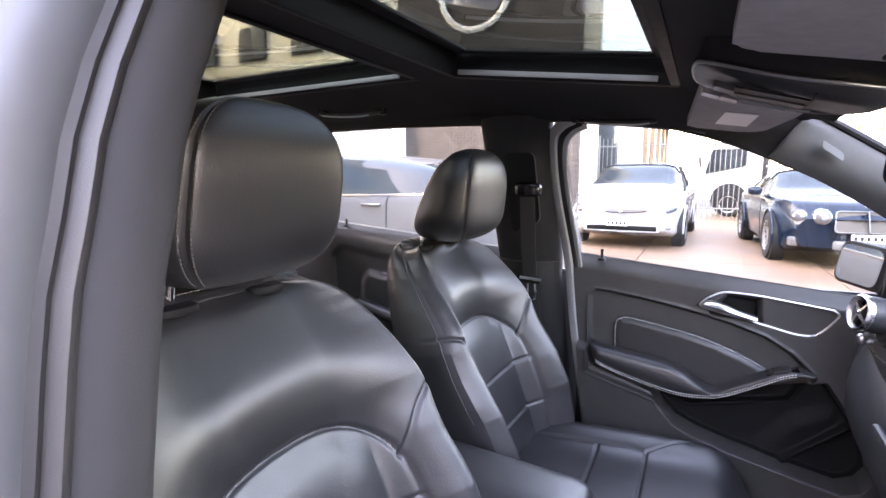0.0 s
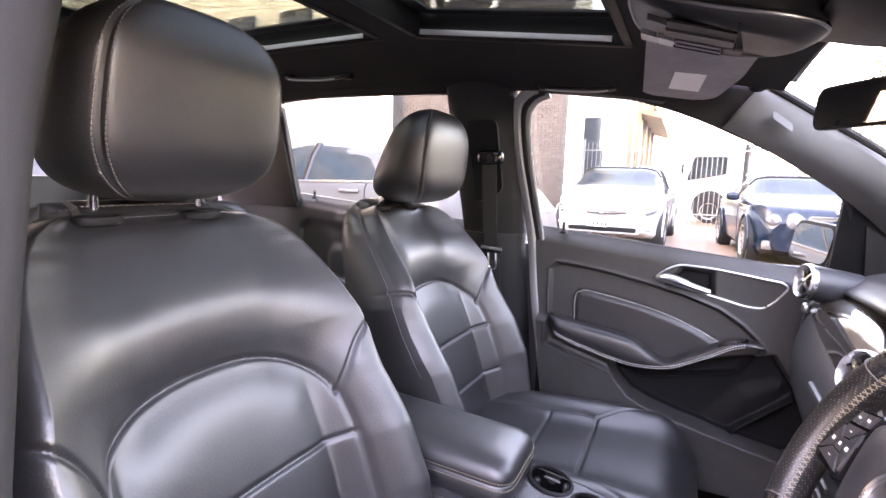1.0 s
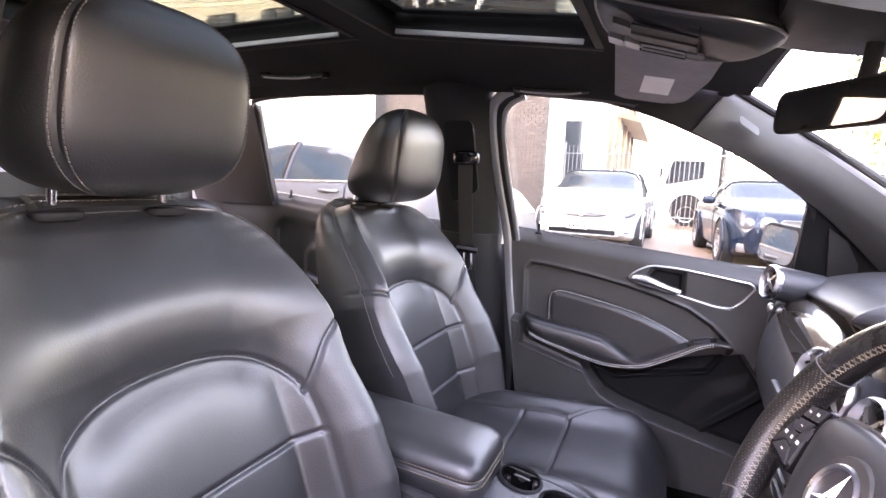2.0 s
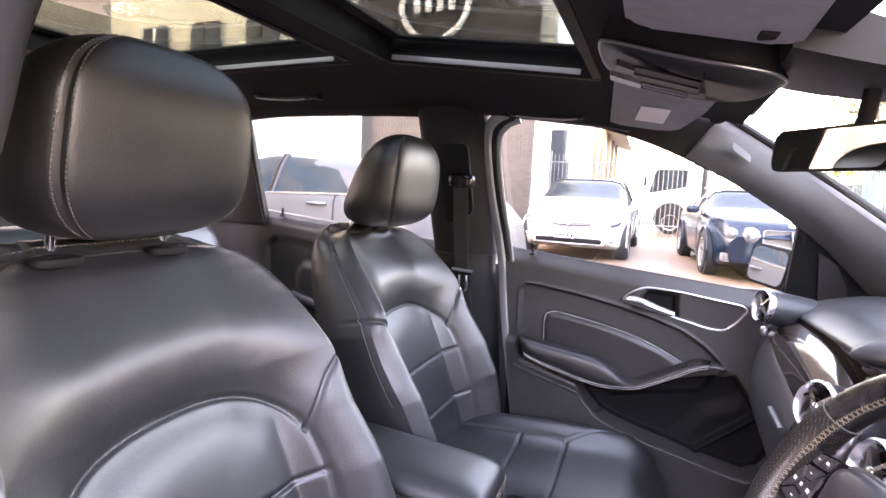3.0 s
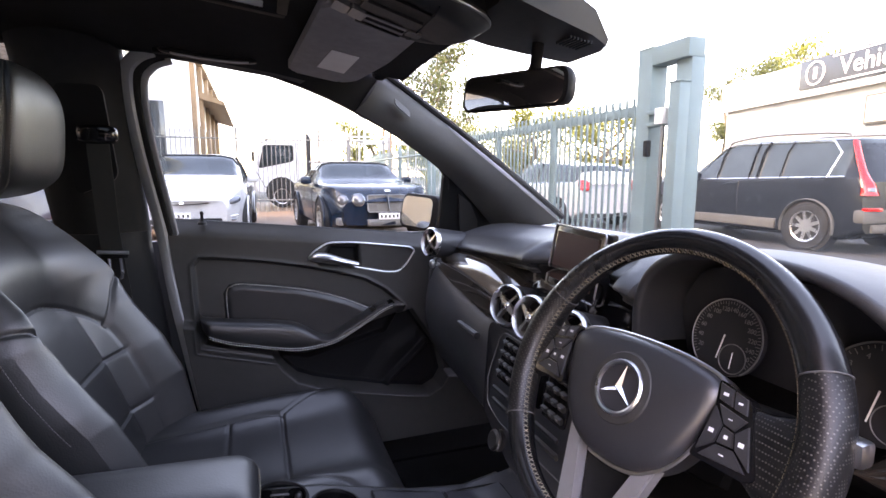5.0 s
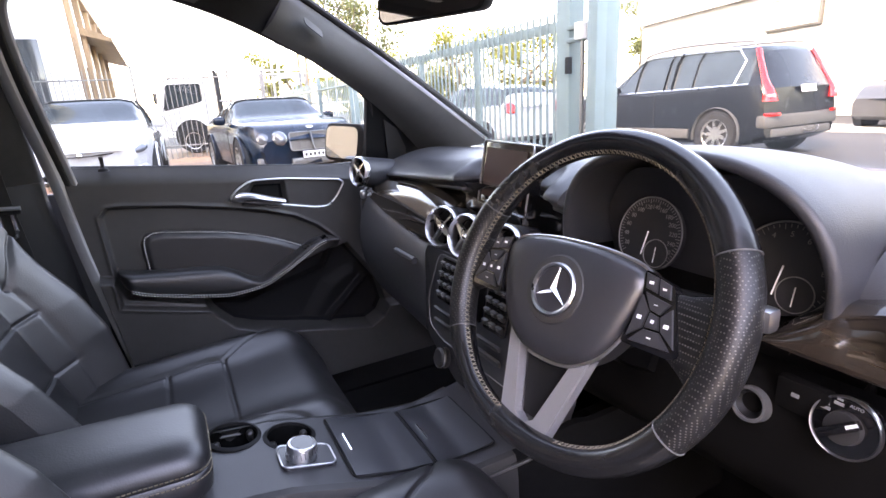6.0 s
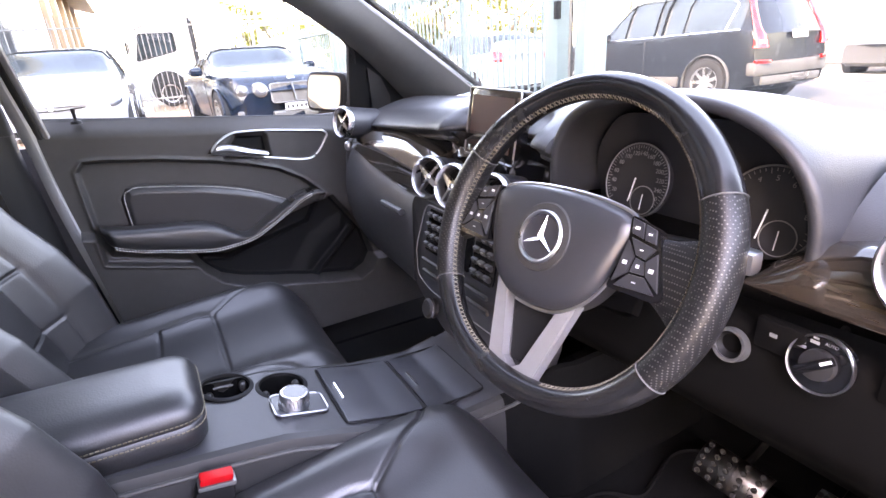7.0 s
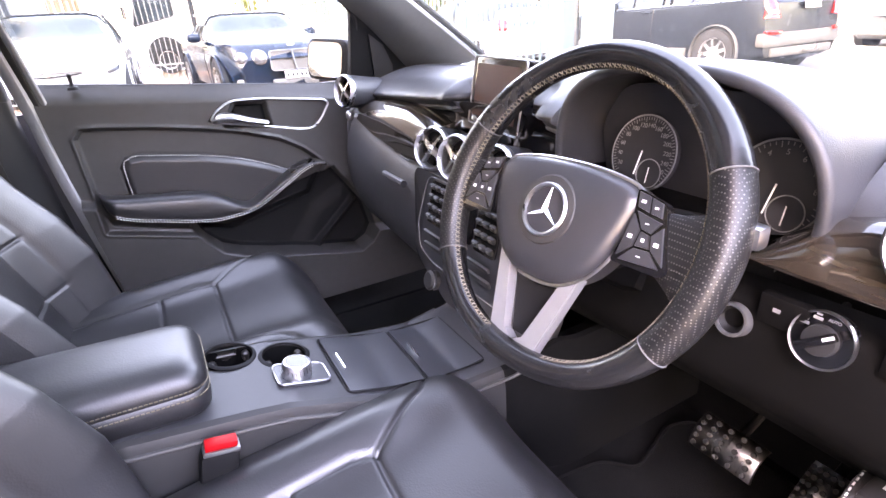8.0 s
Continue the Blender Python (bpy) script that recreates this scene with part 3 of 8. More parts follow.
def right_b_pillar():
    """The driver's door pillar beside the open doorway: grained trim, rubber seal, silver frame."""
    zs = np.linspace(0.30, 1.52, 30)

    def col(profile, z):
        y0 = float(np.interp(z, [0.30, 1.0, 1.13, 1.26, 1.32, 1.37, 1.44, 1.52], [-0.72, -0.712, -0.698, -0.680, -0.664, -0.653, -0.622, -0.585]))
        return [(x - 0.10 * max(0.0, z - 1.46), y + y0, z) for x, y in profile]

    for prof, m, nm, lab, cat in (([(-0.306, -0.050), (-0.300, -0.046), (-0.296, -0.030), (-0.297, -0.010), (-0.303, 0.0), (-0.318, 0.010), (-0.36, 0.018), (-0.46, 0.024), (-0.62, 0.020)], M_PILLARCLOTH, "trim_pillar", "dark cloth covered trim of the driver's door pillar", "pillar trim"),
                                  ([(-0.312, -0.064), (-0.303, -0.062), (-0.299, -0.056), (-0.303, -0.049), (-0.312, -0.046)], M_COVER, "trim_pillar", "grey plastic edge strip of the driver's door pillar", "pillar trim"),
                                  ([(-0.316, -0.072), (-0.306, -0.072), (-0.303, -0.067), (-0.307, -0.062), (-0.316, -0.060)], M_RUBBER, "trim_seal", "black rubber door seal", "door frame"),
                                  ([(-0.330, -0.150), (-0.312, -0.130), (-0.303, -0.108), (-0.300, -0.085), (-0.306, -0.072), (-0.32, -0.070)], M_SILVER, "trim_flange", "silver painted door opening flange", "door frame"),
                                  ([(-0.62, -0.165), (-0.45, -0.165), (-0.40, -0.163), (-0.36, -0.158), (-0.332, -0.152)], M_SILVER, "body_side", "silver painted rear body side", "door frame")):
        f = np.array([col(prof, z) for z in zs])
        tagged(grid_part(nm, f, m, back=f + [-0.012, -0.004, 0]), lab, cat, kind="structure")


right_b_pillar()


def right_rear_side():
    """The closed rear door on the driver's side."""
    xs, zs = np.linspace(-1.75, -0.60, 16), np.linspace(0.30, 1.10, 14)
    X, Z = np.meshgrid(xs, zs, indexing="ij")
    s = np.stack([X, -0.80 - 0.04 * np.sin((Z - 0.3) * 3.4), Z], -1)
    tagged(grid_part("door_3", s, M_SILVER, back=s + [0, 0.07, 0]), "silver painted rear door on the driver's side", "car door", kind="structure")
    bm = bmesh.new()
    plate(bm, [(-1.75, 1.08), (-0.60, 1.08), (-0.60, 1.50), (-1.60, 1.50)], lambda u, v, d: Vector((u, -0.80 + 0.407 * (v - 1.08) + d, v)), 0.004)
    tagged(part("window_6", bm, M_ROOFGLASS), "tinted rear side window on the driver's side", "window", kind="structure")


right_rear_side()


def open_door():
    """The driver's door, swung open on its front hinges."""
    e = thing("door_4", (0.56, -0.84, 0.40), "open silver driver's door with dark grained lining", "car door", kind="structure")
    m = pose(0.58, -0.90, 0, 0, 0, 245)
    slab = lambda pts, y0, y1: [[m @ Vector((x, y, z)) for x, z in pts] for y in (y0, y1)]
    body = [(0.0, 0.36), (1.00, 0.40), (1.06, 0.60), (1.08, 1.02), (0.02, 0.98)]
    frame_ = [(0.02, 0.99), (1.08, 1.03), (1.02, 1.36), (0.86, 1.43), (0.52, 1.40), (0.28, 1.24)]
    for nm, pts, y0, y1, mat in (("outer_skin", body, 0.055, 0.085, M_SILVER), ("lining", body, 0.0, 0.050, M_DOORSKIN), ("pane", [(x * 0.97 + 0.015, z) for x, z in frame_], 0.058, 0.062, M_GLASS)):
        a, b = slab(pts, y0, y1)
        bm = bmesh.new()
        va, vb = [bm.verts.new(p) for p in a], [bm.verts.new(p) for p in b]
        bm.faces.new(va)
        bm.faces.new(vb[::-1])
        for k in range(len(va)):
            bm.faces.new((va[k], vb[k], vb[(k + 1) % len(va)], va[(k + 1) % len(va)]))
        part(nm, bm, mat, e)
    bm = bmesh.new()
    tube(bm, [m @ Vector((x, 0.06, z)) for x, z in round_outline(frame_, 0.05, 4)], 0.018, 8, closed=True)
    part("window_channel", bm, M_RUBBER, e)
    bm = bmesh.new()
    blob(bm, m @ Vector((0.50, -0.03, 0.76)), (0.30, 0.05, 0.04), 0.6, 0.6, 24, 12, m.to_3x3())
    part("armrest", bm, M_LEATHER, e)


open_door()


def bounce_ground():
    # slab out of view, added so that it bounces light into the doorway
    bm = bmesh.new()
    box(bm, (0, -6.4, GROUND - 0.012), (40, 14.0, 0.012), 0)
    tagged(part("driveway", bm, M_BOUNCE), "unseen brown ground beside the car, added to bounce light", "driveway", kind="structure")


bounce_ground()

# ---- the passenger door ----
def sill_z(x):
    return 1.054 - 0.0945 * x


DOOR_Y = 0.752
RECESS = [(-0.298, 0.72), (-0.304, 0.955), (-0.286, 0.976), (-0.247, 0.975), (-0.122, 0.959), (0.003, 0.936), (0.091, 0.915), (0.180, 0.886), (0.243, 0.848), (0.280, 0.814), (0.304, 0.788), (0.25, 0.70), (0.0, 0.64)]
BIN_EDGE = [(-0.301, 0.791), (-0.279, 0.738), (-0.180, 0.707), (-0.101, 0.684), (-0.074, 0.639), (-0.037, 0.599), (0.017, 0.575), (0.105, 0.550), (0.193, 0.531), (0.280, 0.511), (0.375, 0.494), (0.417, 0.515), (0.440, 0.553)]
POCKET = BIN_EDGE[3:] + [(0.42, 0.64), (0.33, 0.775), (0.20, 0.74), (0.06, 0.69), (-0.05, 0.69)]
LOWER = BIN_EDGE + [(0.62, 0.53), (0.62, 0.20), (-0.42, 0.20), (-0.42, 0.82)]
PAD = [(-0.226, 0.74), (-0.230, 0.870), (-0.212, 0.897), (-0.173, 0.899), (-0.030, 0.875), (0.060, 0.851), (0.131, 0.824), (0.203, 0.788), (0.15, 0.72), (0.0, 0.68)]
BEZEL = [(0.006, 0.958), (0.030, 0.986), (0.069, 1.007), (0.155, 1.004), (0.328, 0.982), (0.343, 0.970), (0.315, 0.928), (0.288, 0.904), (0.248, 0.905), (0.143, 0.929)]
CUP = [(0.045, 0.945), (0.080, 0.996), (0.160, 0.990), (0.163, 0.930)]
ARM_LOW = [(-0.291, 0.812), (-0.276, 0.765), (-0.224, 0.739), (-0.163, 0.723), (-0.093, 0.706), (-0.024, 0.696), (0.062, 0.705), (0.120, 0.731), (0.177, 0.764), (0.225, 0.792), (0.266, 0.803), (0.300, 0.794)]
ARM_TOP = [(-0.292, 0.818), (-0.280, 0.812), (-0.224, 0.803), (-0.163, 0.795), (-0.093, 0.787), (-0.030, 0.772), (0.050, 0.724), (0.110, 0.750), (0.168, 0.783), (0.218, 0.808), (0.262, 0.815), (0.302, 0.801)]


def door_panel():
    e = thing("door_1", (0.05, 0.78, 0.40), "dark grey grained front passenger door with chrome handle", "car door", kind="structure")
    U, W = np.meshgrid(np.linspace(0, 1, 300), np.linspace(0, 1, 240), indexing="ij")
    X = -0.362 + U * (0.60 + 0.362) + 0.085 * (1 - U) * (1 - W) ** 1.2
    top = sill_z(X)
    Z = 0.36 + W * (top - 0.36)
    # draw the grid's points onto the outlines along which the panel is cut
    for poly, at_ in ((POCKET, 0.004), (PAD, 0.0), (CUP, 0.004)):
        k = inside(X, Z, poly)
        gx, gz = (inside(X + 1e-4, Z, poly) - k) / 1e-4, (inside(X, Z + 1e-4, poly) - k) / 1e-4
        near = np.abs(k - at_) < 0.0023
        X, Z = X + np.where(near, gx * (at_ - k), 0), Z + np.where(near, gz * (at_ - k), 0)
    h = np.zeros_like(X)
    h += -0.030 * step(Z - (top - 0.016), 0.030)
    r = inside(X, Z, RECESS)
    h += -0.016 * step(r, 0.005) + 0.004 * np.exp(-((r + 0.004) / 0.005) ** 2)
    p = inside(X, Z, PAD)
    h += 0.013 * step(p - 0.006, 0.016) - 0.004 * np.exp(-(p / 0.0035) ** 2)
    k = inside(X, Z, POCKET)
    h += -0.050 * step(k - 0.002, 0.008)
    h += 0.042 * step(inside(X, Z, LOWER), 0.006)
    b = inside(X, Z, BEZEL)
    h += -0.006 * step(b, 0.005)
    cup = inside(X, Z, CUP)
    h += -0.024 * step(cup, 0.010)
    # bottle bay and its ridge in the pocket
    ridge = seg_dist(X, Z, [(0.230, 0.505), (0.390, 0.650)])
    h += 0.022 * np.exp(-(ridge / 0.009) ** 2) * step(k, 0.01)
    bay = inside(X, Z, [(0.16, 0.50), (0.265, 0.645), (0.36, 0.690), (0.39, 0.65), (0.23, 0.505)])
    h += 0.010 * step(bay, 0.03) * step(k, 0.01)
    Y = DOOR_Y - h - 0.06 * np.maximum(0, 0.46 - Z)
    s = np.stack([X, Y, Z], -1)
    half = lambda A: (A[:-1, :-1] + A[1:, 1:]) / 2
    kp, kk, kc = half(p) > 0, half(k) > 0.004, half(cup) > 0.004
    grid_part("panel", s, M_DOORSKIN, e, keep=~kp & ~kk & ~kc)
    grid_part("pad", s, M_LEATHER, e, "padded black leather insert", keep=kp & ~kk)
    # pocket and handle cup are cut out in black to stand for their shade
    grid_part("pocket", s, M_BLACK, e, "deep map pocket, black for its shade", keep=kk)
    grid_part("handle_cup", s, M_BLACK, e, "hollow behind the handle, black for its shade", keep=kc & ~kp & ~kk)
    bm = bmesh.new()
    box(bm, (0.12, 0.828, 0.66), (0.94, 0.012, 0.62), 0.002)
    part("inner_sheet", bm, M_BLACK, e)
    # armrest: a puffed pad that thins out to a grip rim
    lo_, hi_ = spline([(x, 0, z) for x, z in ARM_LOW], 7), spline([(x, 0, z) for x, z in ARM_TOP], 7)
    bm = bmesh.new()
    n, rings = 18, []
    for i, (q, g) in enumerate(zip(lo_, hi_)):
        t = i / (len(lo_) - 1)
        ww = 0.072 * min(1, (0.04 + t * 8)) ** 0.5 * min(1, (1.02 - t) * 8) ** 0.5
        m0, hv = (q + g) / 2, (g - q) / 2
        ring = []
        for k2 in range(n):
            a = 2 * math.pi * k2 / n
            sp = lambda v: math.copysign(abs(v) ** 0.62, v)
            o = m0 + hv * sp(math.sin(a))
            ring.append(bm.verts.new((o.x, DOOR_Y + 0.010 - ww * 0.5 - ww * 0.5 * sp(math.cos(a)), o.z)))
        rings.append(ring)
    for a, b2 in zip(rings, rings[1:]):
        for k2 in range(n):
            bm.faces.new((a[k2], a[(k2 + 1) % n], b2[(k2 + 1) % n], b2[k2]))
    bm.faces.new(rings[0])
    bm.faces.new(rings[-1][::-1])
    arm = part("armrest", bm, M_LEATHER, e, "black leather armrest with pale stitching")
    for off in (0.0045, 0.0105):
        bm = bmesh.new()
        stitches(bm, [(q.x, DOOR_Y + 0.0095 - 0.072 - 0.0005, q.z + off) for q in lo_][9:-9], 0.007, 0.0012)
        part("stitching", bm, M_GREYTHREAD, arm)
    bm = bmesh.new()
    box(bm, (0.225, DOOR_Y - 0.030, 0.802), (0.078, 0.044, 0.012), 0.004, Matrix.Rotation(radians(-18), 4, "Y"))
    sw = part("switch_plate", bm, M_PIANO, e, "gloss black window switch plate")
    bm = bmesh.new()
    box(bm, (0.218, DOOR_Y - 0.042, 0.808), (0.030, 0.022, 0.010), 0.003, Matrix.Rotation(radians(-18), 4, "Y"))
    part("window_switch", bm, M_PLASTIC, sw)
    # stitched outline of the pad
    bm = bmesh.new()
    mx, mz = sum(x for x, z in PAD) / len(PAD), sum(z for x, z in PAD) / len(PAD)
    line = []
    for q in spline([(mx + 0.955 * (x - mx), 0, mz + 0.93 * (z - mz)) for x, z in PAD[:8]], 8):
        i, j = np.unravel_index(np.argmin((X - q.x) ** 2 + (Z - q.z) ** 2), X.shape)
        line.append(Vector((q.x, float(Y[i, j]) - 0.0006, q.z)))
    stitches(bm, line, 0.0065, 0.0015)
    part("stitching", bm, M_GREYTHREAD, e)
    # chrome bezel and handle
    bm = bmesh.new()
    loop = spline([(x, DOOR_Y - 0.001, z) for x, z in round_outline(BEZEL, 0.028, 4)], 2, closed=True)
    tube(bm, loop, 0.0028, 8, closed=True)
    part("bezel", bm, M_SATIN, e, "chrome handle surround")
    bm = bmesh.new()
    hp = spline([(0.016, DOOR_Y + 0.002, 0.957), (0.040, DOOR_Y - 0.008, 0.966), (0.072, DOOR_Y - 0.018, 0.963), (0.110, DOOR_Y - 0.022, 0.952), (0.155, DOOR_Y - 0.020, 0.940)], 6)
    tube(bm, hp, lambda t: float(np.interp(t, [0, 0.18, 0.40, 0.7, 1.0], [0.010, 0.025, 0.024, 0.018, 0.013])), 14, flat=0.5)
    part("pull_handle", bm, M_SATIN, e, "polished chrome door handle")
    # lock pin and its collar
    bm = bmesh.new()
    lathe(bm, [(0.013, 0.0), (0.011, 0.006), (0.006, 0.009), (0.0042, 0.012), (0.0042, 0.028), (0.0055, 0.031), (0.004, 0.036), (0, 0.037)], (-0.272, 0.757, sill_z(-0.272) - 0.008), (0, 0, 1), 14)
    part("lock_pin", bm, M_BLACK, e)
    # waist seal
    bm = bmesh.new()
    tube(bm, [(x, 0.786, sill_z(x) - 0.004) for x in np.linspace(-0.36, 0.50, 20)], 0.007, 8)
    part("waist_seal", bm, M_RUBBER, e)
    # loudspeaker corner cover in front of the pane
    bm = bmesh.new()
    plate(bm, [(0.424, 1.226), (0.424, 1.000), (0.660, 0.985), (0.655, 1.030), (0.600, 1.078), (0.540, 1.128), (0.485, 1.182)], lambda u, v, d: Vector((u, 0.700 + 0.30 * (1.21 - v) - d * 0.3 + d, v)), 0.03)
    part("corner_cover", bm, M_BLACK, e, "matt black mirror corner cover")
    bm = bmesh.new()
    plate(bm, [(0.478, 1.15), (0.498, 1.02), (0.560, 1.015), (0.556, 1.06), (0.522, 1.12)], lambda u, v, d: Vector((u, 0.693 + 0.30 * (1.21 - v) + d, v)), 0.01)
    part("speaker_grille", bm, M_PLASTIC, e)
    # pane frame
    for nm, pts, r in (("window_channel", [(-0.362, 0.770, 1.06), (-0.368, 0.690, 1.26), (-0.372, 0.615, 1.43), (-0.345, 0.598, 1.474), (-0.30, 0.592, 1.484), (-0.115, 0.600, 1.468), (0.137, 0.634, 1.384), (0.424, 0.700, 1.216), (0.424, 0.775, 1.03)], 0.007),):
        bm = bmesh.new()
        tube(bm, spline(pts, 8), r, 8)
        part(nm, bm, M_RUBBER, e)
    return e


door_panel()


def rear_door():
    e = thing("door_2", (-0.95, 0.78, 0.40), "dark grey grained rear passenger door", "car door", kind="structure")
    X, W = np.meshgrid(np.linspace(-1.76, -0.60, 110), np.linspace(0, 1, 70), indexing="ij")
    top = 1.088 - 0.085 * (X + 0.6)
    Z = 0.36 + W * (top - 0.36)
    h = -0.03 * step(Z - (top - 0.016), 0.03)
    h += -0.014 * step(inside(X, Z, [(-1.34, 0.55), (-1.34, 1.02), (-1.30, 1.05), (-0.66, 0.98), (-0.66, 0.55)]), 0.006)
    pad = inside(X, Z, [(-1.20, 0.70), (-1.20, 0.92), (-1.17, 0.955), (-0.66, 0.90), (-0.66, 0.70)])
    h += 0.012 * step(pad, 0.012)
    s = np.stack([X, DOOR_Y - h, Z], -1)
    grid_part("panel", s, M_DOORSKIN, e, back=np.stack([X, np.full_like(X, 0.81), Z], -1))
    bm = bmesh.new()
    tube(bm, spline([(-0.70, DOOR_Y - 0.02, 0.80), (-0.95, DOOR_Y - 0.035, 0.79), (-1.20, DOOR_Y - 0.015, 0.83)], 8), 0.032, 12, flat=0.8)
    part("armrest", bm, M_LEATHER, e)
    bm = bmesh.new()
    lathe(bm, [(0.012, 0.0), (0.010, 0.006), (0.005, 0.010), (0.004, 0.03), (0, 0.034)], (-1.27, 0.757, 1.135), (0, 0, 1), 12)
    part("lock_pin", bm, M_BLACK, e)
    bm = bmesh.new()
    tube(bm, spline([(-0.575, 0.770, 1.08), (-0.560, 0.605, 1.45), (-0.60, 0.588, 1.492), (-1.24, 0.588, 1.492), (-1.30, 0.62, 1.42), (-1.345, 0.74, 1.12)], 8), 0.008, 8)
    part("window_channel", bm, M_RUBBER, e)
    bm = bmesh.new()
    plate(bm, [(-1.30, 1.47), (-1.345, 1.10), (-1.76, 1.10), (-1.76, 1.45)], lambda u, v, d: Vector((u, side_y(v) + d, v)), 0.04)
    part("rear_quarter_trim", bm, M_PLASTIC, e)
    return e


rear_door()

# ---- front seats ----


def seat_axis(v):
    """Middle of the backrest's front face, bottom to top, seat coordinates."""
    z = 0.57 + v * 0.60
    x = -0.360 - 0.353 * (z - 0.57)
    return x, z


def half_width(v):
    return np.interp(v, [0, 0.15, 0.4, 0.60, 0.68, 0.76, 0.83, 0.88, 0.92, 0.95, 0.975, 0.99, 1.0], [0.246, 0.260, 0.268, 0.260, 0.250, 0.241, 0.230, 0.218, 0.204, 0.188, 0.166, 0.146, 0.118])


def bolster_rise(v):
    return np.interp(v, [0, 0.2, 0.35, 0.5, 0.66, 0.8, 0.90, 1.0], [0.112, 0.130, 0.122, 0.098, 0.070, 0.050, 0.036, 0.016])


_half = [(0.178, 0.0), (0.182, 0.22), (0.183, 0.38), (0.178, 0.48), (0.160, 0.553), (0.122, 0.604), (0.066, 0.634)]
ARCH = [(-a, b) for a, b in _half] + [(0.0, 0.642)] + _half[::-1]


def front_seat(back, head, rise_, lean):
    """A front seat; back: how far its backrest stands forward of the cushion; head, rise_: the same for its headrest, and its height; lean: how far the headrest leans forward."""
    e = new("front_seat")
    e.empty_display_size = 0.1
    nu, nv = 190, 200
    U, V = np.meshgrid(np.linspace(-1, 1, nu), np.linspace(0, 1, nv), indexing="ij")
    w = half_width(V)
    # squeeze samples towards the outer edges, where the surface turns back
    S = np.sin(U * np.pi / 2 * 0.999)
    Y = w * S
    ax, az = seat_axis(V)
    H = 0.60
    hm = V * H
    arch = [(p.x, p.y) for p in spline([(y, v * H, 0) for y, v in ARCH], 5)]
    yl, hl = np.abs(Y), hm
    sideline = [(p.x, p.y) for p in spline([(0.268, 0.668 * H, 0), (0.214, 0.592 * H, 0), (0.178, 0.480 * H, 0)], 5)]
    a = inside(Y, hm, arch)
    e1 = w - 0.024                                   # crest of the bolster
    rise = np.clip((yl - 0.095) / (e1 - 0.095), 0, 1)
    fall = np.clip((yl - e1) / 0.024, 0, 1)
    shoulder = bolster_rise(V) * rise ** 1.75 - 0.030 * fall ** 2.4
    t_ = np.clip((yl - 0.150) / (w - 0.150), 0, 1)
    puff = bolster_rise(V) * (0.90 * np.sin(np.pi / 2 * np.clip(t_ / 0.80, 0, 1)) ** 1.15 + 0.10 * np.clip(yl / 0.15, 0, 1) ** 2) - 0.034 * np.clip((t_ - 0.62) / 0.38, 0, 1) ** 2.2
    low_ = 1 - step(hm - 0.600 * H + 0.30 * (0.214 - yl), 0.05)
    f = shoulder * (1 - low_) + puff * low_
    # the rolled shoulder drops to the seam, behind which the insert puffs out again
    out = np.clip(-a, 0, 1)
    over = np.clip((hm - 0.30) / 0.10, 0, 1)
    f += np.where(a < 0, 0.017 * np.exp(-((out - 0.080) / 0.058) ** 2) * over - 0.008 * np.exp(-(out / 0.022) ** 2), -0.008 + 0.012 * (1 - np.exp(-(np.clip(a, 0, 1) / 0.040) ** 2)))
    f += -0.030 * np.clip((V - 0.74) / 0.26, 0, 1) ** 1.9 - 0.018 * np.clip((V - 0.94) / 0.06, 0, 1) ** 2.0
    g1 = np.abs(a)
    g2 = seg_dist(yl, hl, sideline)
    cross = np.minimum(np.abs(hm - 0.223), np.abs(hm - 0.098))
    f += -0.0065 * np.exp(-(g1 / 0.0034) ** 2)
    f += -0.0065 * np.exp(-(g2 / 0.0034) ** 2)
    f += -0.0055 * np.exp(-(cross / 0.0034) ** 2) * step(a, 0.006)
    tilt = math.atan(0.353)
    ax = ax + back
    X = ax + f * math.cos(tilt)
    Z = az + f * math.sin(tilt)
    P = np.stack([X, Y, Z], -1)
    # back of the seat: the same outline, set behind
    depth = 0.125 - 0.030 * V - 0.02 * np.abs(U) ** 3
    BX = ax - depth * math.cos(tilt)
    BZ = az - depth * math.sin(tilt) * 0.6 + 0.012 * V
    Q = np.stack([BX, Y * 1.0, BZ], -1)
    mid = lambda A: (A[:-1, :-1] + A[1:, 1:]) / 2
    ma, mh, my = mid(a), mid(hm), mid(Y)
    ins = ma > 0
    upline = np.interp(np.abs(my), [0.178, 0.214, 0.268], [0.480 * H, 0.592 * H, 0.668 * H])
    lower = (mh < upline) & ~ins & (np.abs(my) > 0.08)
    grid_part("backrest_insert", P, M_LEATHER, e, keep=ins)
    grid_part("backrest_bolster", P, M_LEATHER, e, keep=lower & (my > 0))
    grid_part("backrest_bolster", P, M_LEATHER, e, keep=lower & (my < 0))
    grid_part("backrest_shoulder", P, M_LEATHER, e, keep=~ins & ~lower)
    # side and back shell
    ring_f = np.concatenate([P[0, :], P[1:, -1], P[-1, ::-1][1:]])
    ring_b = np.concatenate([Q[0, :], Q[1:, -1], Q[-1, ::-1][1:]])
    outw = np.concatenate([np.tile([0, -1.0, 0], (nv, 1)), np.tile([0, 0, 1.0], (nu - 1, 1)), np.tile([0, 1.0, 0], (nv - 1, 1))])
    layers = []
    for t in np.linspace(0, 1, 9):
        layers.append(ring_f * (1 - t) + ring_b * t + outw * 0.012 * math.sin(math.pi * t) ** 0.7)
    side = np.stack(layers, 1)
    shell = grid_part("backrest_side", side, M_LEATHER, e)
    grid_part("backrest_rear", Q, M_PLASTIC, e)
    bm = bmesh.new()
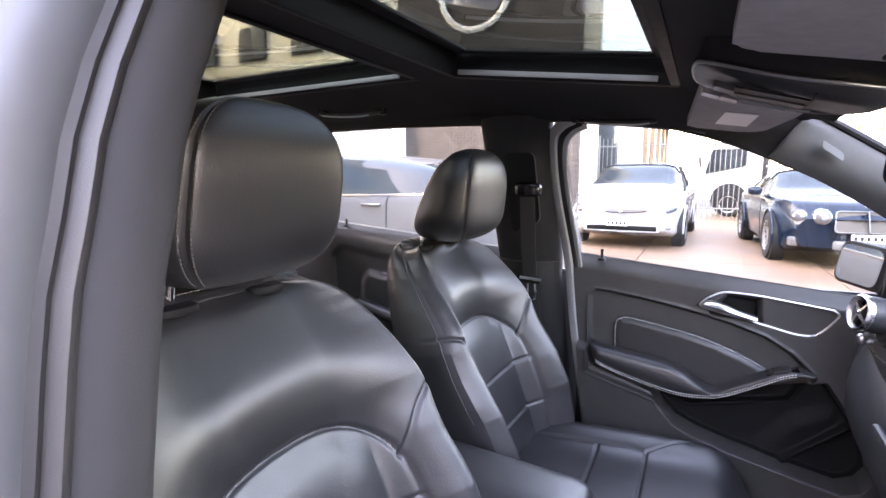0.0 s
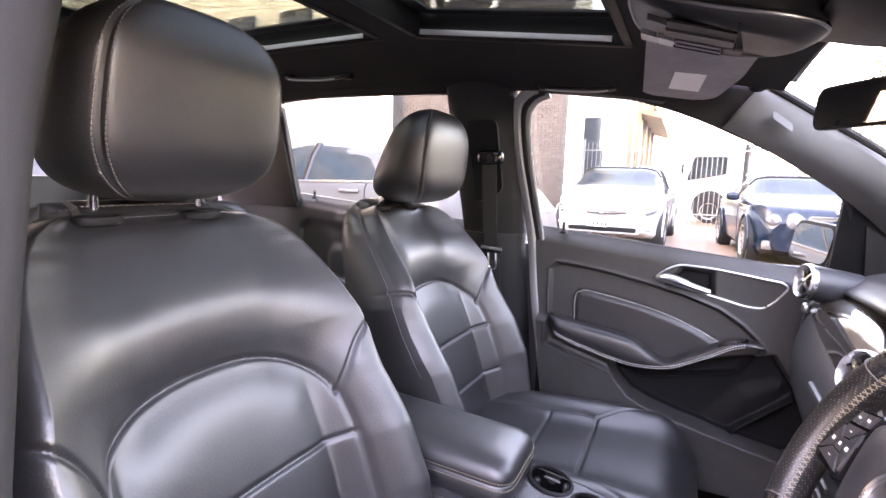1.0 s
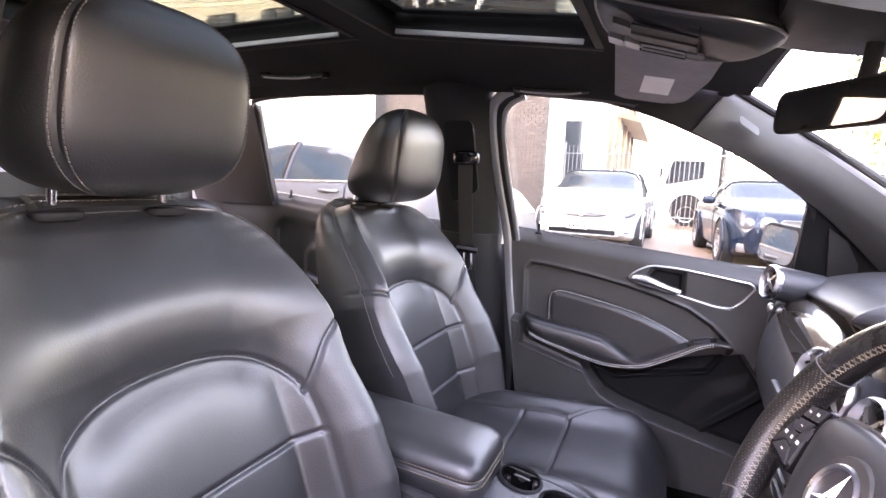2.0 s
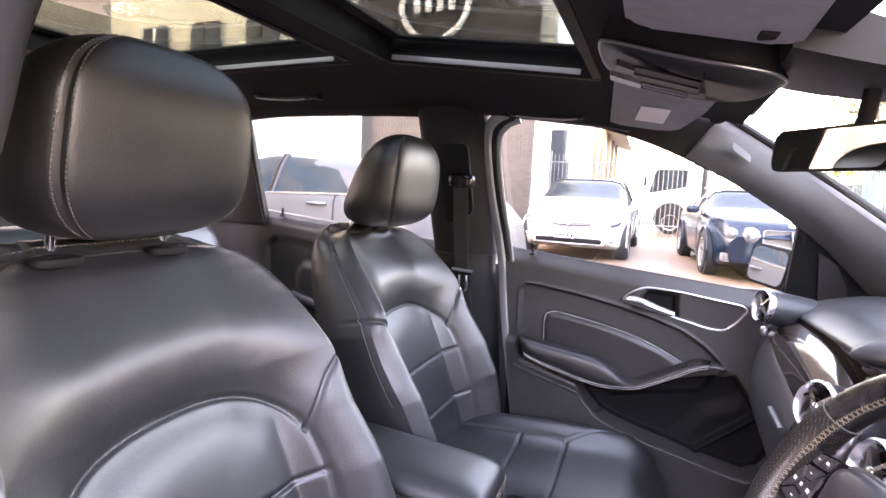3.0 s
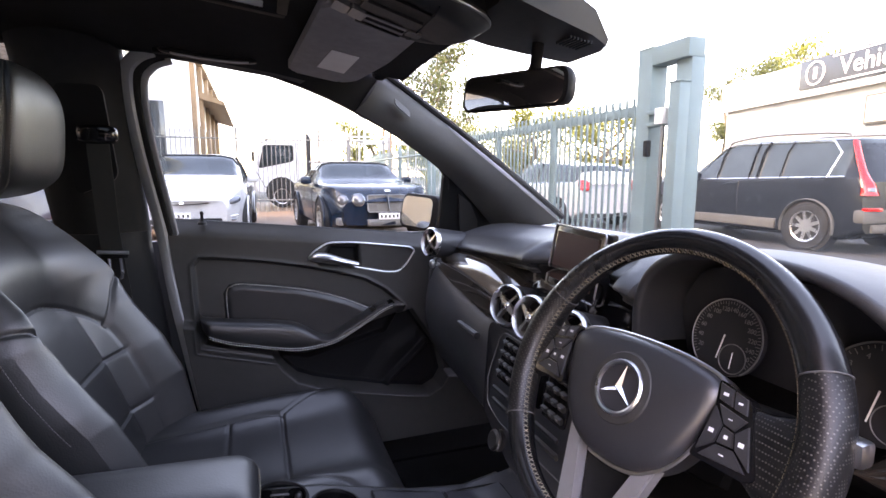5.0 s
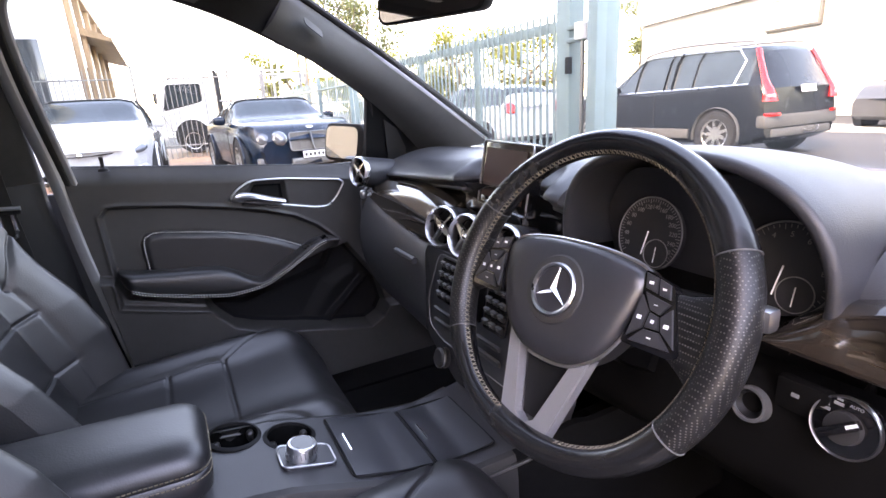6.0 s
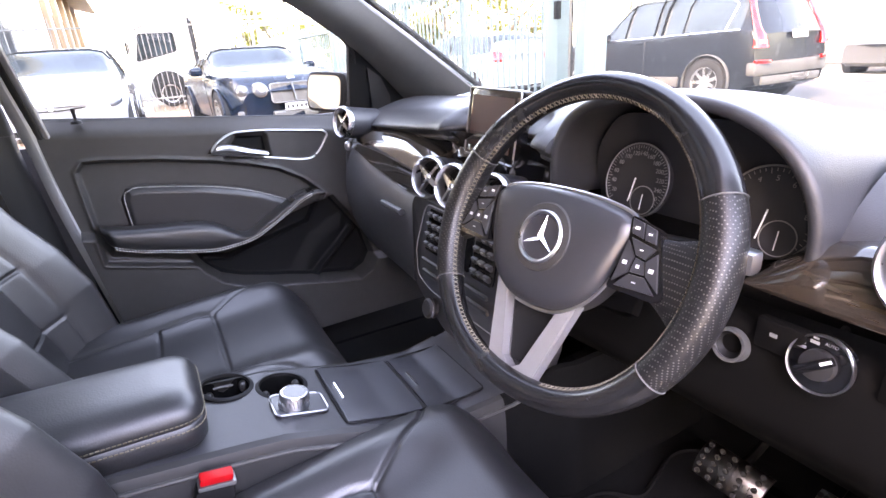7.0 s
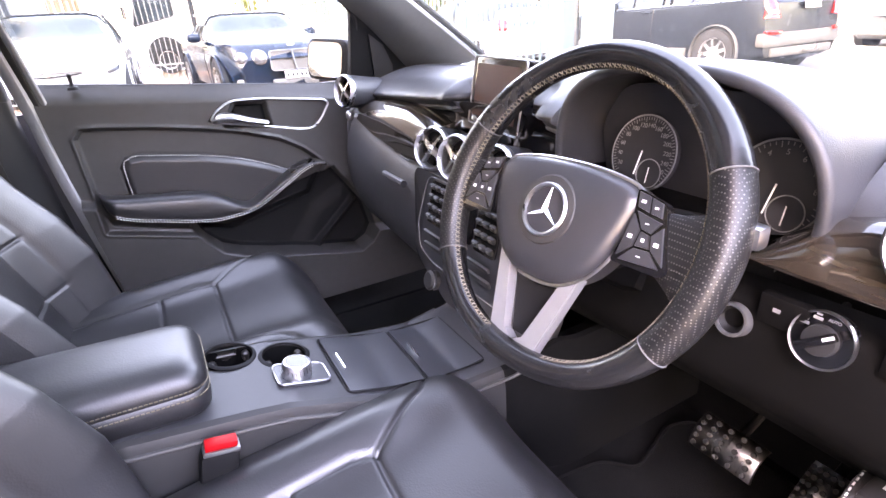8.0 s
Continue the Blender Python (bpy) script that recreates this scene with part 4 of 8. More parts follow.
    stitches(bm, [Vector(p) + Vector((0.0, 0, 0.0015)) for p in side[70: 2 * nv + nu - 72, 1].tolist()], 0.006, 0.0011)
    part("stitching", bm, M_DARKTHREAD, shell)
    # cushion
    nx, ny = 150, 150
    A, B = np.meshgrid(np.linspace(0, 1, nx), np.linspace(-1, 1, ny), indexing="ij")
    Xc = -0.40 + A * 0.565
    wc = np.interp(A, [0, 0.3, 0.75, 0.92, 1.0], [0.24, 0.262, 0.262, 0.245, 0.205])
    Yc = wc * np.sin(B * np.pi / 2 * 0.999)
    yl = np.abs(Yc)
    Zc = 0.578 + 0.035 * A + 0.034 * np.exp(-((yl - 0.205) / 0.055) ** 2) * (1 - 0.65 * step(A - 0.80, 0.25))
    Zc -= 0.055 * np.clip((np.abs(B) - 0.82) / 0.18, 0, 1) ** 2
    Zc -= 0.110 * np.clip((A - 0.80) / 0.20, 0, 1) ** 2.2
    seam = [(-0.40, 0.150), (-0.12, 0.158), (-0.085, 0.150), (0.022, 0.222), (0.06, 0.275)]
    gs = seg_dist(Xc, yl, seam)
    gx = np.where(yl < 0.155, np.minimum(np.abs(Xc + 0.085), np.abs(Xc + 0.21)), 1)
    Zc -= 0.0060 * np.exp(-(gs / 0.0038) ** 2) + 0.0055 * np.exp(-(gx / 0.0038) ** 2)
    C = np.stack([Xc + 0.058, Yc, Zc], -1)
    mx, my2 = mid(Xc), np.abs(mid(Yc))
    lim = np.interp(mx, [-0.40, -0.12, -0.085, 0.022, 0.06], [0.150, 0.158, 0.150, 0.222, 0.30])
    bolm = (my2 > lim) & (mx < 0.05)
    front = ~bolm & (mx > -0.085)
    grid_part("cushion_insert", C, M_LEATHER, e, keep=~bolm & ~front)
    grid_part("cushion_front", C, M_LEATHER, e, keep=front)
    grid_part("cushion_bolster", C, M_LEATHER, e, keep=bolm & (mid(Yc) > 0))
    grid_part("cushion_bolster", C, M_LEATHER, e, keep=bolm & (mid(Yc) < 0))
    ring = np.concatenate([C[0, :], C[1:, -1], C[-1, ::-1][1:], C[::-1, 0][1:]])
    cen = np.array([-0.07, 0, 0])
    low = ring.copy()
    low[:, 2] = 0.47
    low[:, :2] = cen[:2] + (ring[:, :2] - cen[:2]) * 0.93
    lay = []
    for t in np.linspace(0, 1, 7):
        q = ring * (1 - t) + low * t
        q[:, :2] = cen[:2] + (q[:, :2] - cen[:2]) * (1 + 0.035 * math.sin(math.pi * t))
        lay.append(q)
    grid_part("cushion_side", np.stack(lay, 1), M_LEATHER, e)
    bm = bmesh.new()
    box(bm, (-0.14, 0, 0.42), (0.46, 0.44, 0.10), 0.02)
    part("seat_base", bm, M_BLACK, e)
    for s in (-1, 1):
        bm = bmesh.new()
        box(bm, (-0.13, s * 0.19, 0.352), (0.56, 0.04, 0.045), 0.006)
        part("seat_rail", bm, M_SATIN, e, "grey steel seat rail")
    # headrest: a deep cushion that leans forward, with a flat face between two stitched seams
    hx, hz, hh, hw = -0.527 + head, 1.163 + rise_, 0.240, 0.152
    seam_y = 0.130

    # plan outline: a flat face between the seams, flanks that draw in towards the back
    half = [(0.500, 0.0), (0.497, 0.40), (0.478, 0.70), (0.425, seam_y / hw), (0.290, 0.960), (0.090, 1.0), (-0.140, 0.930), (-0.340, 0.720), (-0.465, 0.380)]
    loop = spline([(a, b, 0) for a, b in half] + [(-0.5, 0.0, 0)] + [(a, -b, 0) for a, b in half[:0:-1]], 8, closed=True)
    seams = (24, len(loop) - 24)

    def ring_at(t):
        q = abs(2 * t - 1)
        wide = hw * (1 - q ** 3.4) ** (1 / 2.3) * (1 - 0.08 * t * t)
        nominal = 0.220 - 0.095 * t
        long = nominal * (1 - q ** (4.6 if t < 0.5 else 2.8)) ** (1 / 2.4)
        return wide, long, -0.5 * nominal + lean * (t - 0.4)

    def skin(t, k, lift=0.0):
        wide, long, mid_ = ring_at(t)
        p = loop[k % len(loop)]
        g = sum(math.exp(-((k - q) / 1.1) ** 2) for q in seams)
        n_ = Vector((p.x, p.y * 0.6, 0)).normalized()
        return Vector((hx + mid_ + long * p.x - 0.004 * g * n_.x + lift * n_.x, wide * p.y - 0.004 * g * n_.y + lift * n_.y, hz + hh * t))

    bm = bmesh.new()
    nt, na = 54, len(loop)
    ts = [0.5 - 0.5 * math.cos(math.pi * (k + 0.35) / (nt + 0.7)) for k in range(nt + 1)]
    rings = [[bm.verts.new(skin(t, k)) for k in range(na)] for t in ts]
    for ra, rb in zip(rings, rings[1:]):
        for k in range(na):
            bm.faces.new((ra[k], ra[(k + 1) % na], rb[(k + 1) % na], rb[k]))
    bm.faces.new(rings[0][::-1])
    bm.faces.new(rings[-1])
    head_ = part("headrest", bm, M_LEATHER, e, "black leather headrest with stitched sides", 60)
    for q in seams:
        bm = bmesh.new()
        for o in (-2, 2):
            stitches(bm, [skin(0.03 + 0.94 * k / 59, q + o, 0.0003) for k in range(60)], 0.0058, 0.0010)
        part("stitching", bm, M_DARKTHREAD, head_)
    for s in (-1, 1):
        bm = bmesh.new()
        tube(bm, spline([(-0.600 + back, s * 0.075, 1.08), (-0.612 + back, s * 0.075, 1.155), (-0.622 + 0.5 * (back + head), s * 0.075, 1.21 + rise_)], 5), 0.0065, 12)
        part("headrest_post", bm, M_CHROME, e, "chrome headrest post")
        bm = bmesh.new()
        blob(bm, (-0.606 + back, s * 0.075, 1.150), (0.022, 0.032, 0.008), 0.6, 0.8, 20, 8)
        part("post_collar", bm, M_BLACK, e)
    return tagged(e, "", "car seat", "front seats")


seat = front_seat(0.030, 0.112, 0.0, 0.020)
tagged(seat, "black leather front passenger seat set further back")
seat.matrix_basis = pose(-0.065, 0.335, 0.0)
driver = front_seat(-0.044, -0.002, 0.010, 0.034)
tagged(driver, "black leather driver's seat beside the open doorway")
driver.matrix_basis = pose(0.062, -0.405, 0.014)


def rear_bench():
    e = thing("rear_seat_bench", (-1.1, CY, 0.33), "black leather rear seat bench", "rear bench")
    for y, w in ((0.36, 0.40), (-0.04, 0.36), (-0.44, 0.40)):
        bm = bmesh.new()
        blob(bm, (-1.38, y, 0.83), (0.11, w / 2, 0.30), 0.45, 0.5, 28, 20, Matrix.Rotation(radians(-18), 3, "Y"))
        part("backrest", bm, M_LEATHER, e)
        bm = bmesh.new()
        blob(bm, (-1.12, y, 0.55), (0.27, w / 2, 0.09), 0.45, 0.5, 28, 14)
        part("cushion", bm, M_LEATHER, e)
        if abs(y - CY) > 0.2:
            bm = bmesh.new()
            blob(bm, (-1.52, y, 1.17), (0.05, 0.13, 0.08), 0.6, 0.6, 24, 16)
            part("headrest", bm, M_LEATHER, e)
            for s in (-1, 1):
                bm = bmesh.new()
                cyl(bm, (-1.52, y + 0.05 * s, 1.06), (-1.52, y + 0.05 * s, 1.12), 0.006, n=10)
                part("headrest_post", bm, M_CHROME, e)
    bm = bmesh.new()
    box(bm, (-1.12, CY, 0.42), (0.52, 1.2, 0.16), 0.03)
    part("bench_base", bm, M_BLACK, e)


rear_bench()


def seat_belt():
    e = thing("seat_belt", (-0.49, 0.70, 0.50), "black front seat belt hanging on the door pillar", "seat belt")
    bm = bmesh.new()
    blob(bm, (-0.450, 0.545, 1.296), (0.040, 0.024, 0.021), 0.5, 0.7, 24, 12)
    part("upper_guide", bm, M_PIANO, e, "gloss black belt guide")
    bm = bmesh.new()
    plate(bm, round_outline([(-0.52, 1.40), (-0.43, 1.40), (-0.43, 1.20), (-0.52, 1.16)], 0.02), lambda u, v, d: Vector((u, side_y(v) - 0.092 + d, v)), 0.012)
    part("guide_cover", bm, M_BLACK, e)
    pts = spline([(-0.450, 0.545, 1.290), (-0.450, 0.560, 1.18), (-0.455, 0.600, 1.05), (-0.452, 0.640, 0.92), (-0.43, 0.66, 0.60)], 8)
    bm = bmesh.new()
    rows = [[bm.verts.new(p + Vector((s * 0.022, -0.012 - o, 0))) for s in (-1, 1) for o in (0,)] + [bm.verts.new(p + Vector((s * 0.022, -0.0105, 0))) for s in (1, -1)] for p in pts]
    for a, b in zip(rows, rows[1:]):
        for k in range(4):
            bm.faces.new((a[k], a[(k + 1) % 4], b[(k + 1) % 4], b[k]))
    part("webbing", bm, M_BELT, e, "black woven webbing")
    bm = bmesh.new()
    box(bm, (-0.452, 0.600, 1.020), (0.060, 0.010, 0.020), 0.004)
    tg = part("tongue_grip", bm, M_BLACK, e)
    bm = bmesh.new()
    tube(bm, spline([(-0.462, 0.592, 1.012), (-0.460, 0.597, 0.965), (-0.440, 0.597, 0.965), (-0.438, 0.592, 1.012)], 5), 0.0045, 8)
    part("tongue", bm, M_CHROME, tg, "steel buckle tongue")
    bm = bmesh.new()
    tube(bm, [(-0.485, 0.590, 1.028), (-0.42, 0.590, 1.024)], 0.0045, 8)
    part("keeper", bm, M_SATIN, e)
    return e


seat_belt()

# ---- dashboard ----
def dash_shift(y):
    """The dash face lies further forward towards its outer ends."""
    return 0.045 * np.clip(np.abs(y - CY) - 0.18, 0, 1) ** 1.2 * 1.2


def trim_mid(y):
    """Height of the lacquered band, which swoops down towards the middle."""
    d = np.abs(y - CY)
    return np.interp(d, [0.0, 0.12, 0.25, 0.45, 0.70], [0.928, 0.936, 0.946, 0.950, 0.951])


def lip_z(y):
    """Height of the pad's front lip, which drops towards the doors."""
    return float(np.interp(abs(y - CY), [0.0, 0.10, 0.25, 0.54, 0.70], [1.036, 1.034, 1.017, 0.996, 0.984]))


def band(name, prof, ys, material, parent, label="", back=(0.03, 0, 0)):
    """Sweeps a profile of (x, z) pairs, given as a function of y, across the car."""
    rows = []
    for y in ys:
        pts = spline([(x, y, z) for x, z in prof(y)], 4)
        rows.append([list(p) for p in pts])
    f = np.array(rows)
    return grid_part(name, f, material, parent, label, back=f + list(back))


def vent(e, c, r, axis, name="air_vent"):
    c, axis = Vector(c), Vector(axis).normalized()
    bm = bmesh.new()
    lathe(bm, [(r * 0.80, -0.010), (r * 0.83, 0.004), (r * 0.92, 0.010), (r, 0.006), (r * 1.02, 0.0), (r * 1.00, -0.006), (r * 0.80, -0.012)], c, axis, 40, closed=True)
    v = part(name, bm, M_SATIN, e, "round air vent with bright satin ring")
    bm = bmesh.new()
    lathe(bm, [(r * 0.99, -0.005), (r * 1.0, -0.012), (r * 0.98, -0.110), (r * 0.84, -0.110), (r * 0.84, -0.012)], c, axis, 36, closed=True)
    part("vent_shell", bm, M_DASH, v)
    bm = bmesh.new()
    lathe(bm, [(0, -0.028), (r * 0.82, -0.028), (r * 0.82, -0.020), (0, -0.022)], c, axis, 28)
    part("vent_throat", bm, M_BLACK, v)
    bm = bmesh.new()
    blob(bm, c + axis * 0.002, (r * 0.17, r * 0.17, r * 0.17), 1, 1, 16, 10)
    part("vent_hub", bm, M_CHROME, v)
    u = axis.cross(Vector((0, 0, 1))).normalized()
    w = u.cross(axis)
    for k in range(4):
        a = math.radians(38) + k * math.pi / 2
        d = u * math.cos(a) + w * math.sin(a)
        d.normalize()
        s = d.cross(axis)
        bm = bmesh.new()
        p0, p1 = c + d * r * 0.06, c + d * r * 0.84
        q = [bm.verts.new(p0 + s * r * (0.16, 0.07)[k % 2] + axis * 0.006), bm.verts.new(p0 - s * r * (0.16, 0.07)[k % 2] + axis * 0.006), bm.verts.new(p1 - s * r * 0.06 + axis * 0.002), bm.verts.new(p1 + s * r * 0.06 + axis * 0.002)]
        t = [bm.verts.new(x.co - axis * 0.010) for x in q]
        bm.faces.new(q)
        bm.faces.new(t[::-1])
        for i in range(4):
            bm.faces.new((q[i], t[i], t[(i + 1) % 4], q[(i + 1) % 4]))
        part("vent_blade", bm, M_SATIN, v)
    return v


HOOD_Y, HOOD_RY, HOOD_RZ, HOOD_Z = -0.397, 0.170, 0.126, 0.985


def dashboard():
    e = thing("dashboard", (0.6, CY, 0.5), "black dashboard with dark lacquered wood trim and chrome vents", "dashboard")
    ys = np.linspace(-0.74, 0.665, 80)

    def crown(y):
        d = abs(y - CY)
        return 0.012 * max(0.0, 1 - (d / 0.6) ** 2)

    def pad(y):
        s, c = float(dash_shift(y)), crown(y)
        zt = float(trim_mid(y))
        s += 0.045 * float(step(np.array(0.125 - abs(y + 0.03)), 0.02)) 
        f = 0.026 * float(step(np.array(y - 0.15), 0.05))
        g = float(np.clip((-0.52 - y) / 0.05, 0, 1))
        lz = lip_z(y)
        plain = [(0.93, 1.034), (0.78, 1.046 + 0.3 * c), (0.60, 1.058 + 0.5 * c), (0.47 + 0.5 * f, lz + 0.050), (0.405 + s + f, lz + 0.032), (0.376 + s + f, lz + 0.010), (0.388 + s + f, lz)]
        outer = [(0.93, 1.040), (0.80, 1.058 + c), (0.62, 1.066 + c), (0.50, 1.054 + c), (0.430 + s, 1.028 + c), (0.395 + s, zt + 0.046), (0.388 + s, zt + 0.026)]
        hood = [(0.93, 1.034), (0.85, 1.042), (0.76, 1.052), (0.70, 1.058), (0.64, 1.054), (0.60, 1.03), (0.60, 1.00)]
        k = float(step(np.array(0.170 - abs(y - HOOD_Y)), 0.012))
        side = [(a[0] * (1 - g) + b[0] * g, a[1] * (1 - g) + b[1] * g) for a, b in zip(plain, outer)]
        return [(a[0] * (1 - k) + b[0] * k, a[1] * (1 - k) + b[1] * k) for a, b in zip(side, hood)]

    band("top_pad", pad, ys, M_DASH, e, "soft black grained dash pad", back=(0.02, 0, -0.02))

    def band_top(y):
        """The band meets the pad by the door and falls away from it towards the middle."""
        k = float(step(np.array(y - 0.24), 0.26))
        c = float(np.clip((y - 0.565) / 0.065, 0, 1))
        zt = float(trim_mid(y))
        return (zt + 0.024 + (lip_z(y) + 0.001 - zt - 0.024) * k) * (1 - c) + (zt + 0.020) * c

    def gap(y):
        s, zt = float(dash_shift(y)), float(trim_mid(y))
        k = float(step(np.array(y - 0.15), 0.04))
        low = band_top(y) if y > 0.15 else zt + 0.020
        return [(0.392 + s + 0.030 * k, lip_z(y) + 0.002), (0.430 + s + 0.010 * k, 0.5 * (lip_z(y) + low)), (0.392 + s + 0.034 * k, low - 0.001)]

    band("trim_gap", gap, ys[(ys > -0.22) & (ys < 0.52)], M_PIANO, e, "gloss black filler strip")

    def broad(y):
        s, zt = float(dash_shift(y)), float(trim_mid(y))
        d = abs(y - CY)
        low = zt - float(np.interp(d, [0, 0.3, 0.50, 0.64, 0.70], [0.040, 0.048, 0.036, 0.012, 0.006]))
        top = band_top(y)
        h = top - low
        return [(0.432 + s, top), (0.404 + s, top - 0.04 * h), (0.376 + s, top - 0.20 * h), (0.356 + s, top - 0.48 * h), (0.347 + s, low + 0.15 * h), (0.347 + s, low), (0.360 + s, low - 0.006)]

    def wood(y):
        s, zt = float(dash_shift(y)), float(trim_mid(y))
        d = abs(y - CY)
        hh = np.interp(d, [0, 0.3, 0.50, 0.64, 0.70], [0.040, 0.048, 0.036, 0.012, 0.006])
        return [(0.392 + s, zt + 0.022), (0.366 + s, zt + 0.012), (0.352 + s, zt - hh * 0.4), (0.348 + s, zt - hh), (0.362 + s, zt - hh - 0.006)]

    band("wood_trim", broad, ys[(ys > 0.145) & (ys < 0.632)], M_WOOD, e, "glossy dark brown lacquered wood band")

    def wood_d(y):
        tz = float(np.interp(-y, [0.525, 0.545, 0.575, 0.61, 0.74], [0.951, 0.968, 0.991, 1.000, 1.000]))
        return [(0.402, tz + 0.001), (0.388, tz - 0.003), (0.370, 0.945 + (tz - 0.945) * 0.55), (0.360, 0.945), (0.372, 0.938)]

    band("wood_trim", wood_d, np.linspace(-0.74, -0.527, 24), M_WOOD, e, "glossy dark brown lacquered wood band")
    band("centre_band", wood, ys[(ys >= 0.145) == False][(ys[(ys >= 0.145) == False] > -0.25)], M_PIANO, e, "gloss black centre band")
    bm = bmesh.new()
    tube(bm, [(0.352 + float(dash_shift(y)), y, float(trim_mid(y)) - float(np.interp(abs(y - CY), [0, 0.3, 0.50, 0.64, 0.70], [0.040, 0.048, 0.036, 0.012, 0.006])) - 0.006) for y in np.linspace(0.24, 0.33, 8)], 0.0016, 8)
    part("chrome_line", bm, M_CHROME, e)

    def lower(y):
        s, zt = float(dash_shift(y)), float(trim_mid(y))
        d = abs(y - CY)
        top = zt - float(np.interp(d, [0, 0.3, 0.50, 0.64, 0.70], [0.040, 0.048, 0.036, 0.012, 0.006])) - 0.006
        return [(0.372 + s, top + 0.004), (0.346 + s, top - 0.020), (0.326 + s, zt - 0.13), (0.338 + s, zt - 0.23), (0.40 + s, zt - 0.34), (0.55, 0.55)]

    band("lower_panel", lower, ys[ys > 0.13], M_DASH, e, "black grained glove box and lower dash")

    def lower_d(y):
        s, zt = float(dash_shift(y)), float(trim_mid(y))
        return [(0.382 + s, zt - 0.052), (0.364 + s, zt - 0.068), (0.360 + s, zt - 0.13), (0.372 + s, zt - 0.180), (0.43 + s, zt - 0.235), (0.52, zt - 0.30), (0.64, zt - 0.34)]

    # footwell shade is put into the knee panel's colour
    band("knee_panel", lower_d, ys[ys < -0.20], M_SHADEPLASTIC, e, "dark plastic knee panel, darkened further for shade")
    bm = bmesh.new()
    tube(bm, [(0.324 + float(dash_shift(y)), y, 0.846 - 0.03 * (y - 0.3)) for y in np.linspace(0.22, 0.34, 8)], 0.008, 8)
    part("glovebox_latch", bm, M_DASH, e)
    # end cap by the door
    bm = bmesh.new()
    blob(bm, (0.46, 0.662, 0.86), (0.10, 0.02, 0.12), 0.6, 0.6, 24, 16)
    part("end_cap", bm, M_DASH, e)

    # vents
    vent(e, (0.352, 0.614, 1.013), 0.043, (-0.955, -0.25, 0.16))
    for y, dx, ay in ((0.101, -0.004, -0.36), (0.004, -0.008, -0.22), (-0.112, 0.0, -0.10)):
        vent(e, (0.346 + dx, y, 0.947), 0.043, (-0.92, ay, 0.26))
    vent(e, (0.362, -0.672, 1.006), 0.046, (-0.95, 0.10, 0.20))

    bm = bmesh.new()
    blob(bm, (0.362, 0.634, 0.944), (0.009, 0.011, 0.013), 0.8, 0.9, 16, 10)
    part("trim_tip", bm, M_SATIN, e, "bright tip of the trim band")

    # screen
    m = pose(0.420, -0.022, 1.052, 0, 10, -8)
    bm = bmesh.new()
    box(bm, (0, 0, 0), (0.022, 0.196, 0.124), 0.006, m)
    scr = part("display", bm, M_PIANO, e, "freestanding display with gloss black bezel")
    bm = bmesh.new()
    box(bm, m @ Vector((-0.0125, 0, 0.002)), (0.002, 0.158, 0.092), 0.0, m.to_3x3().to_4x4())
    part("screen", bm, M_SCREEN, scr, "switched-off brownish black screen")
    bm = bmesh.new()
    loop = [m @ Vector((-0.0115, y, z)) for y, z in round_outline([(-0.096, -0.060), (0.096, -0.060), (0.096, 0.060), (-0.096, 0.060)], 0.008, 4)]
    tube(bm, loop, 0.0016, 6, closed=True)
    part("bezel_edge", bm, M_SATIN, scr)
    bm = bmesh.new()
    box(bm, (0.43, -0.03, 0.985), (0.05, 0.09, 0.04), 0.01)
    part("display_foot", bm, M_PIANO, e)

    # instrument hood
    xs = np.linspace(0, 1, 14)
    ph = np.linspace(-0.25, math.pi + 0.62, 60)
    T, PH = np.meshgrid(xs, ph, indexing="ij")

    def arch_(r, t, p):
        grow = 1 + 0.06 * t
        x = 0.385 + 0.30 * t - 0.015 * np.maximum(np.sin(p), 0) * (1 - t)
        y = HOOD_Y + (HOOD_RY + r) * grow * np.sign(np.cos(p)) * np.abs(np.cos(p)) ** 0.75
        z = HOOD_Z + (HOOD_RZ + r) * np.where(np.sin(p) > 0, 1.0, -0.42) * np.abs(np.sin(p)) ** 0.85 - 0.06 * t * t
        return np.stack([x, y, z], -1)

    inner, outer = arch_(0.0, T, PH), arch_(0.014, T, PH)
    lipn = 8
    lip = []
    for k in range(lipn + 1):
        a = math.pi * k / lipn
        q = arch_(0.007 - 0.007 * math.cos(a), T[:1] * 0, PH[:1])[0]
        q = q + np.array([-0.007 * math.sin(a), 0, 0])
        lip.append(q)
    whole = np.concatenate([inner[::-1], np.array(lip[1:-1]), outer])
    grid_part("instrument_hood", whole, M_DASH, e, "curved grained instrument hood")
    # cluster floor and face
    bm = bmesh.new()
    plate(bm, round_outline([(-0.165, -0.06), (0.165, -0.06), (0.165, 0.04), (0.11, 0.105), (-0.11, 0.105), (-0.165, 0.04)], 0.03), lambda u, v, d: Vector((0.462 - d - v * 0.25, HOOD_Y + u, HOOD_Z + v)), -0.01)
    part("gauge_panel", bm, M_DIAL, e, "black instrument cluster face")
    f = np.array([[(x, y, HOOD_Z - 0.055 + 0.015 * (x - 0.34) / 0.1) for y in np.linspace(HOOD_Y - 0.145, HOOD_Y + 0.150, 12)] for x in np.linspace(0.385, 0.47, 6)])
    grid_part("cluster_floor", f, M_SHADEPLASTIC, e, back=f - [0, 0, 0.01])
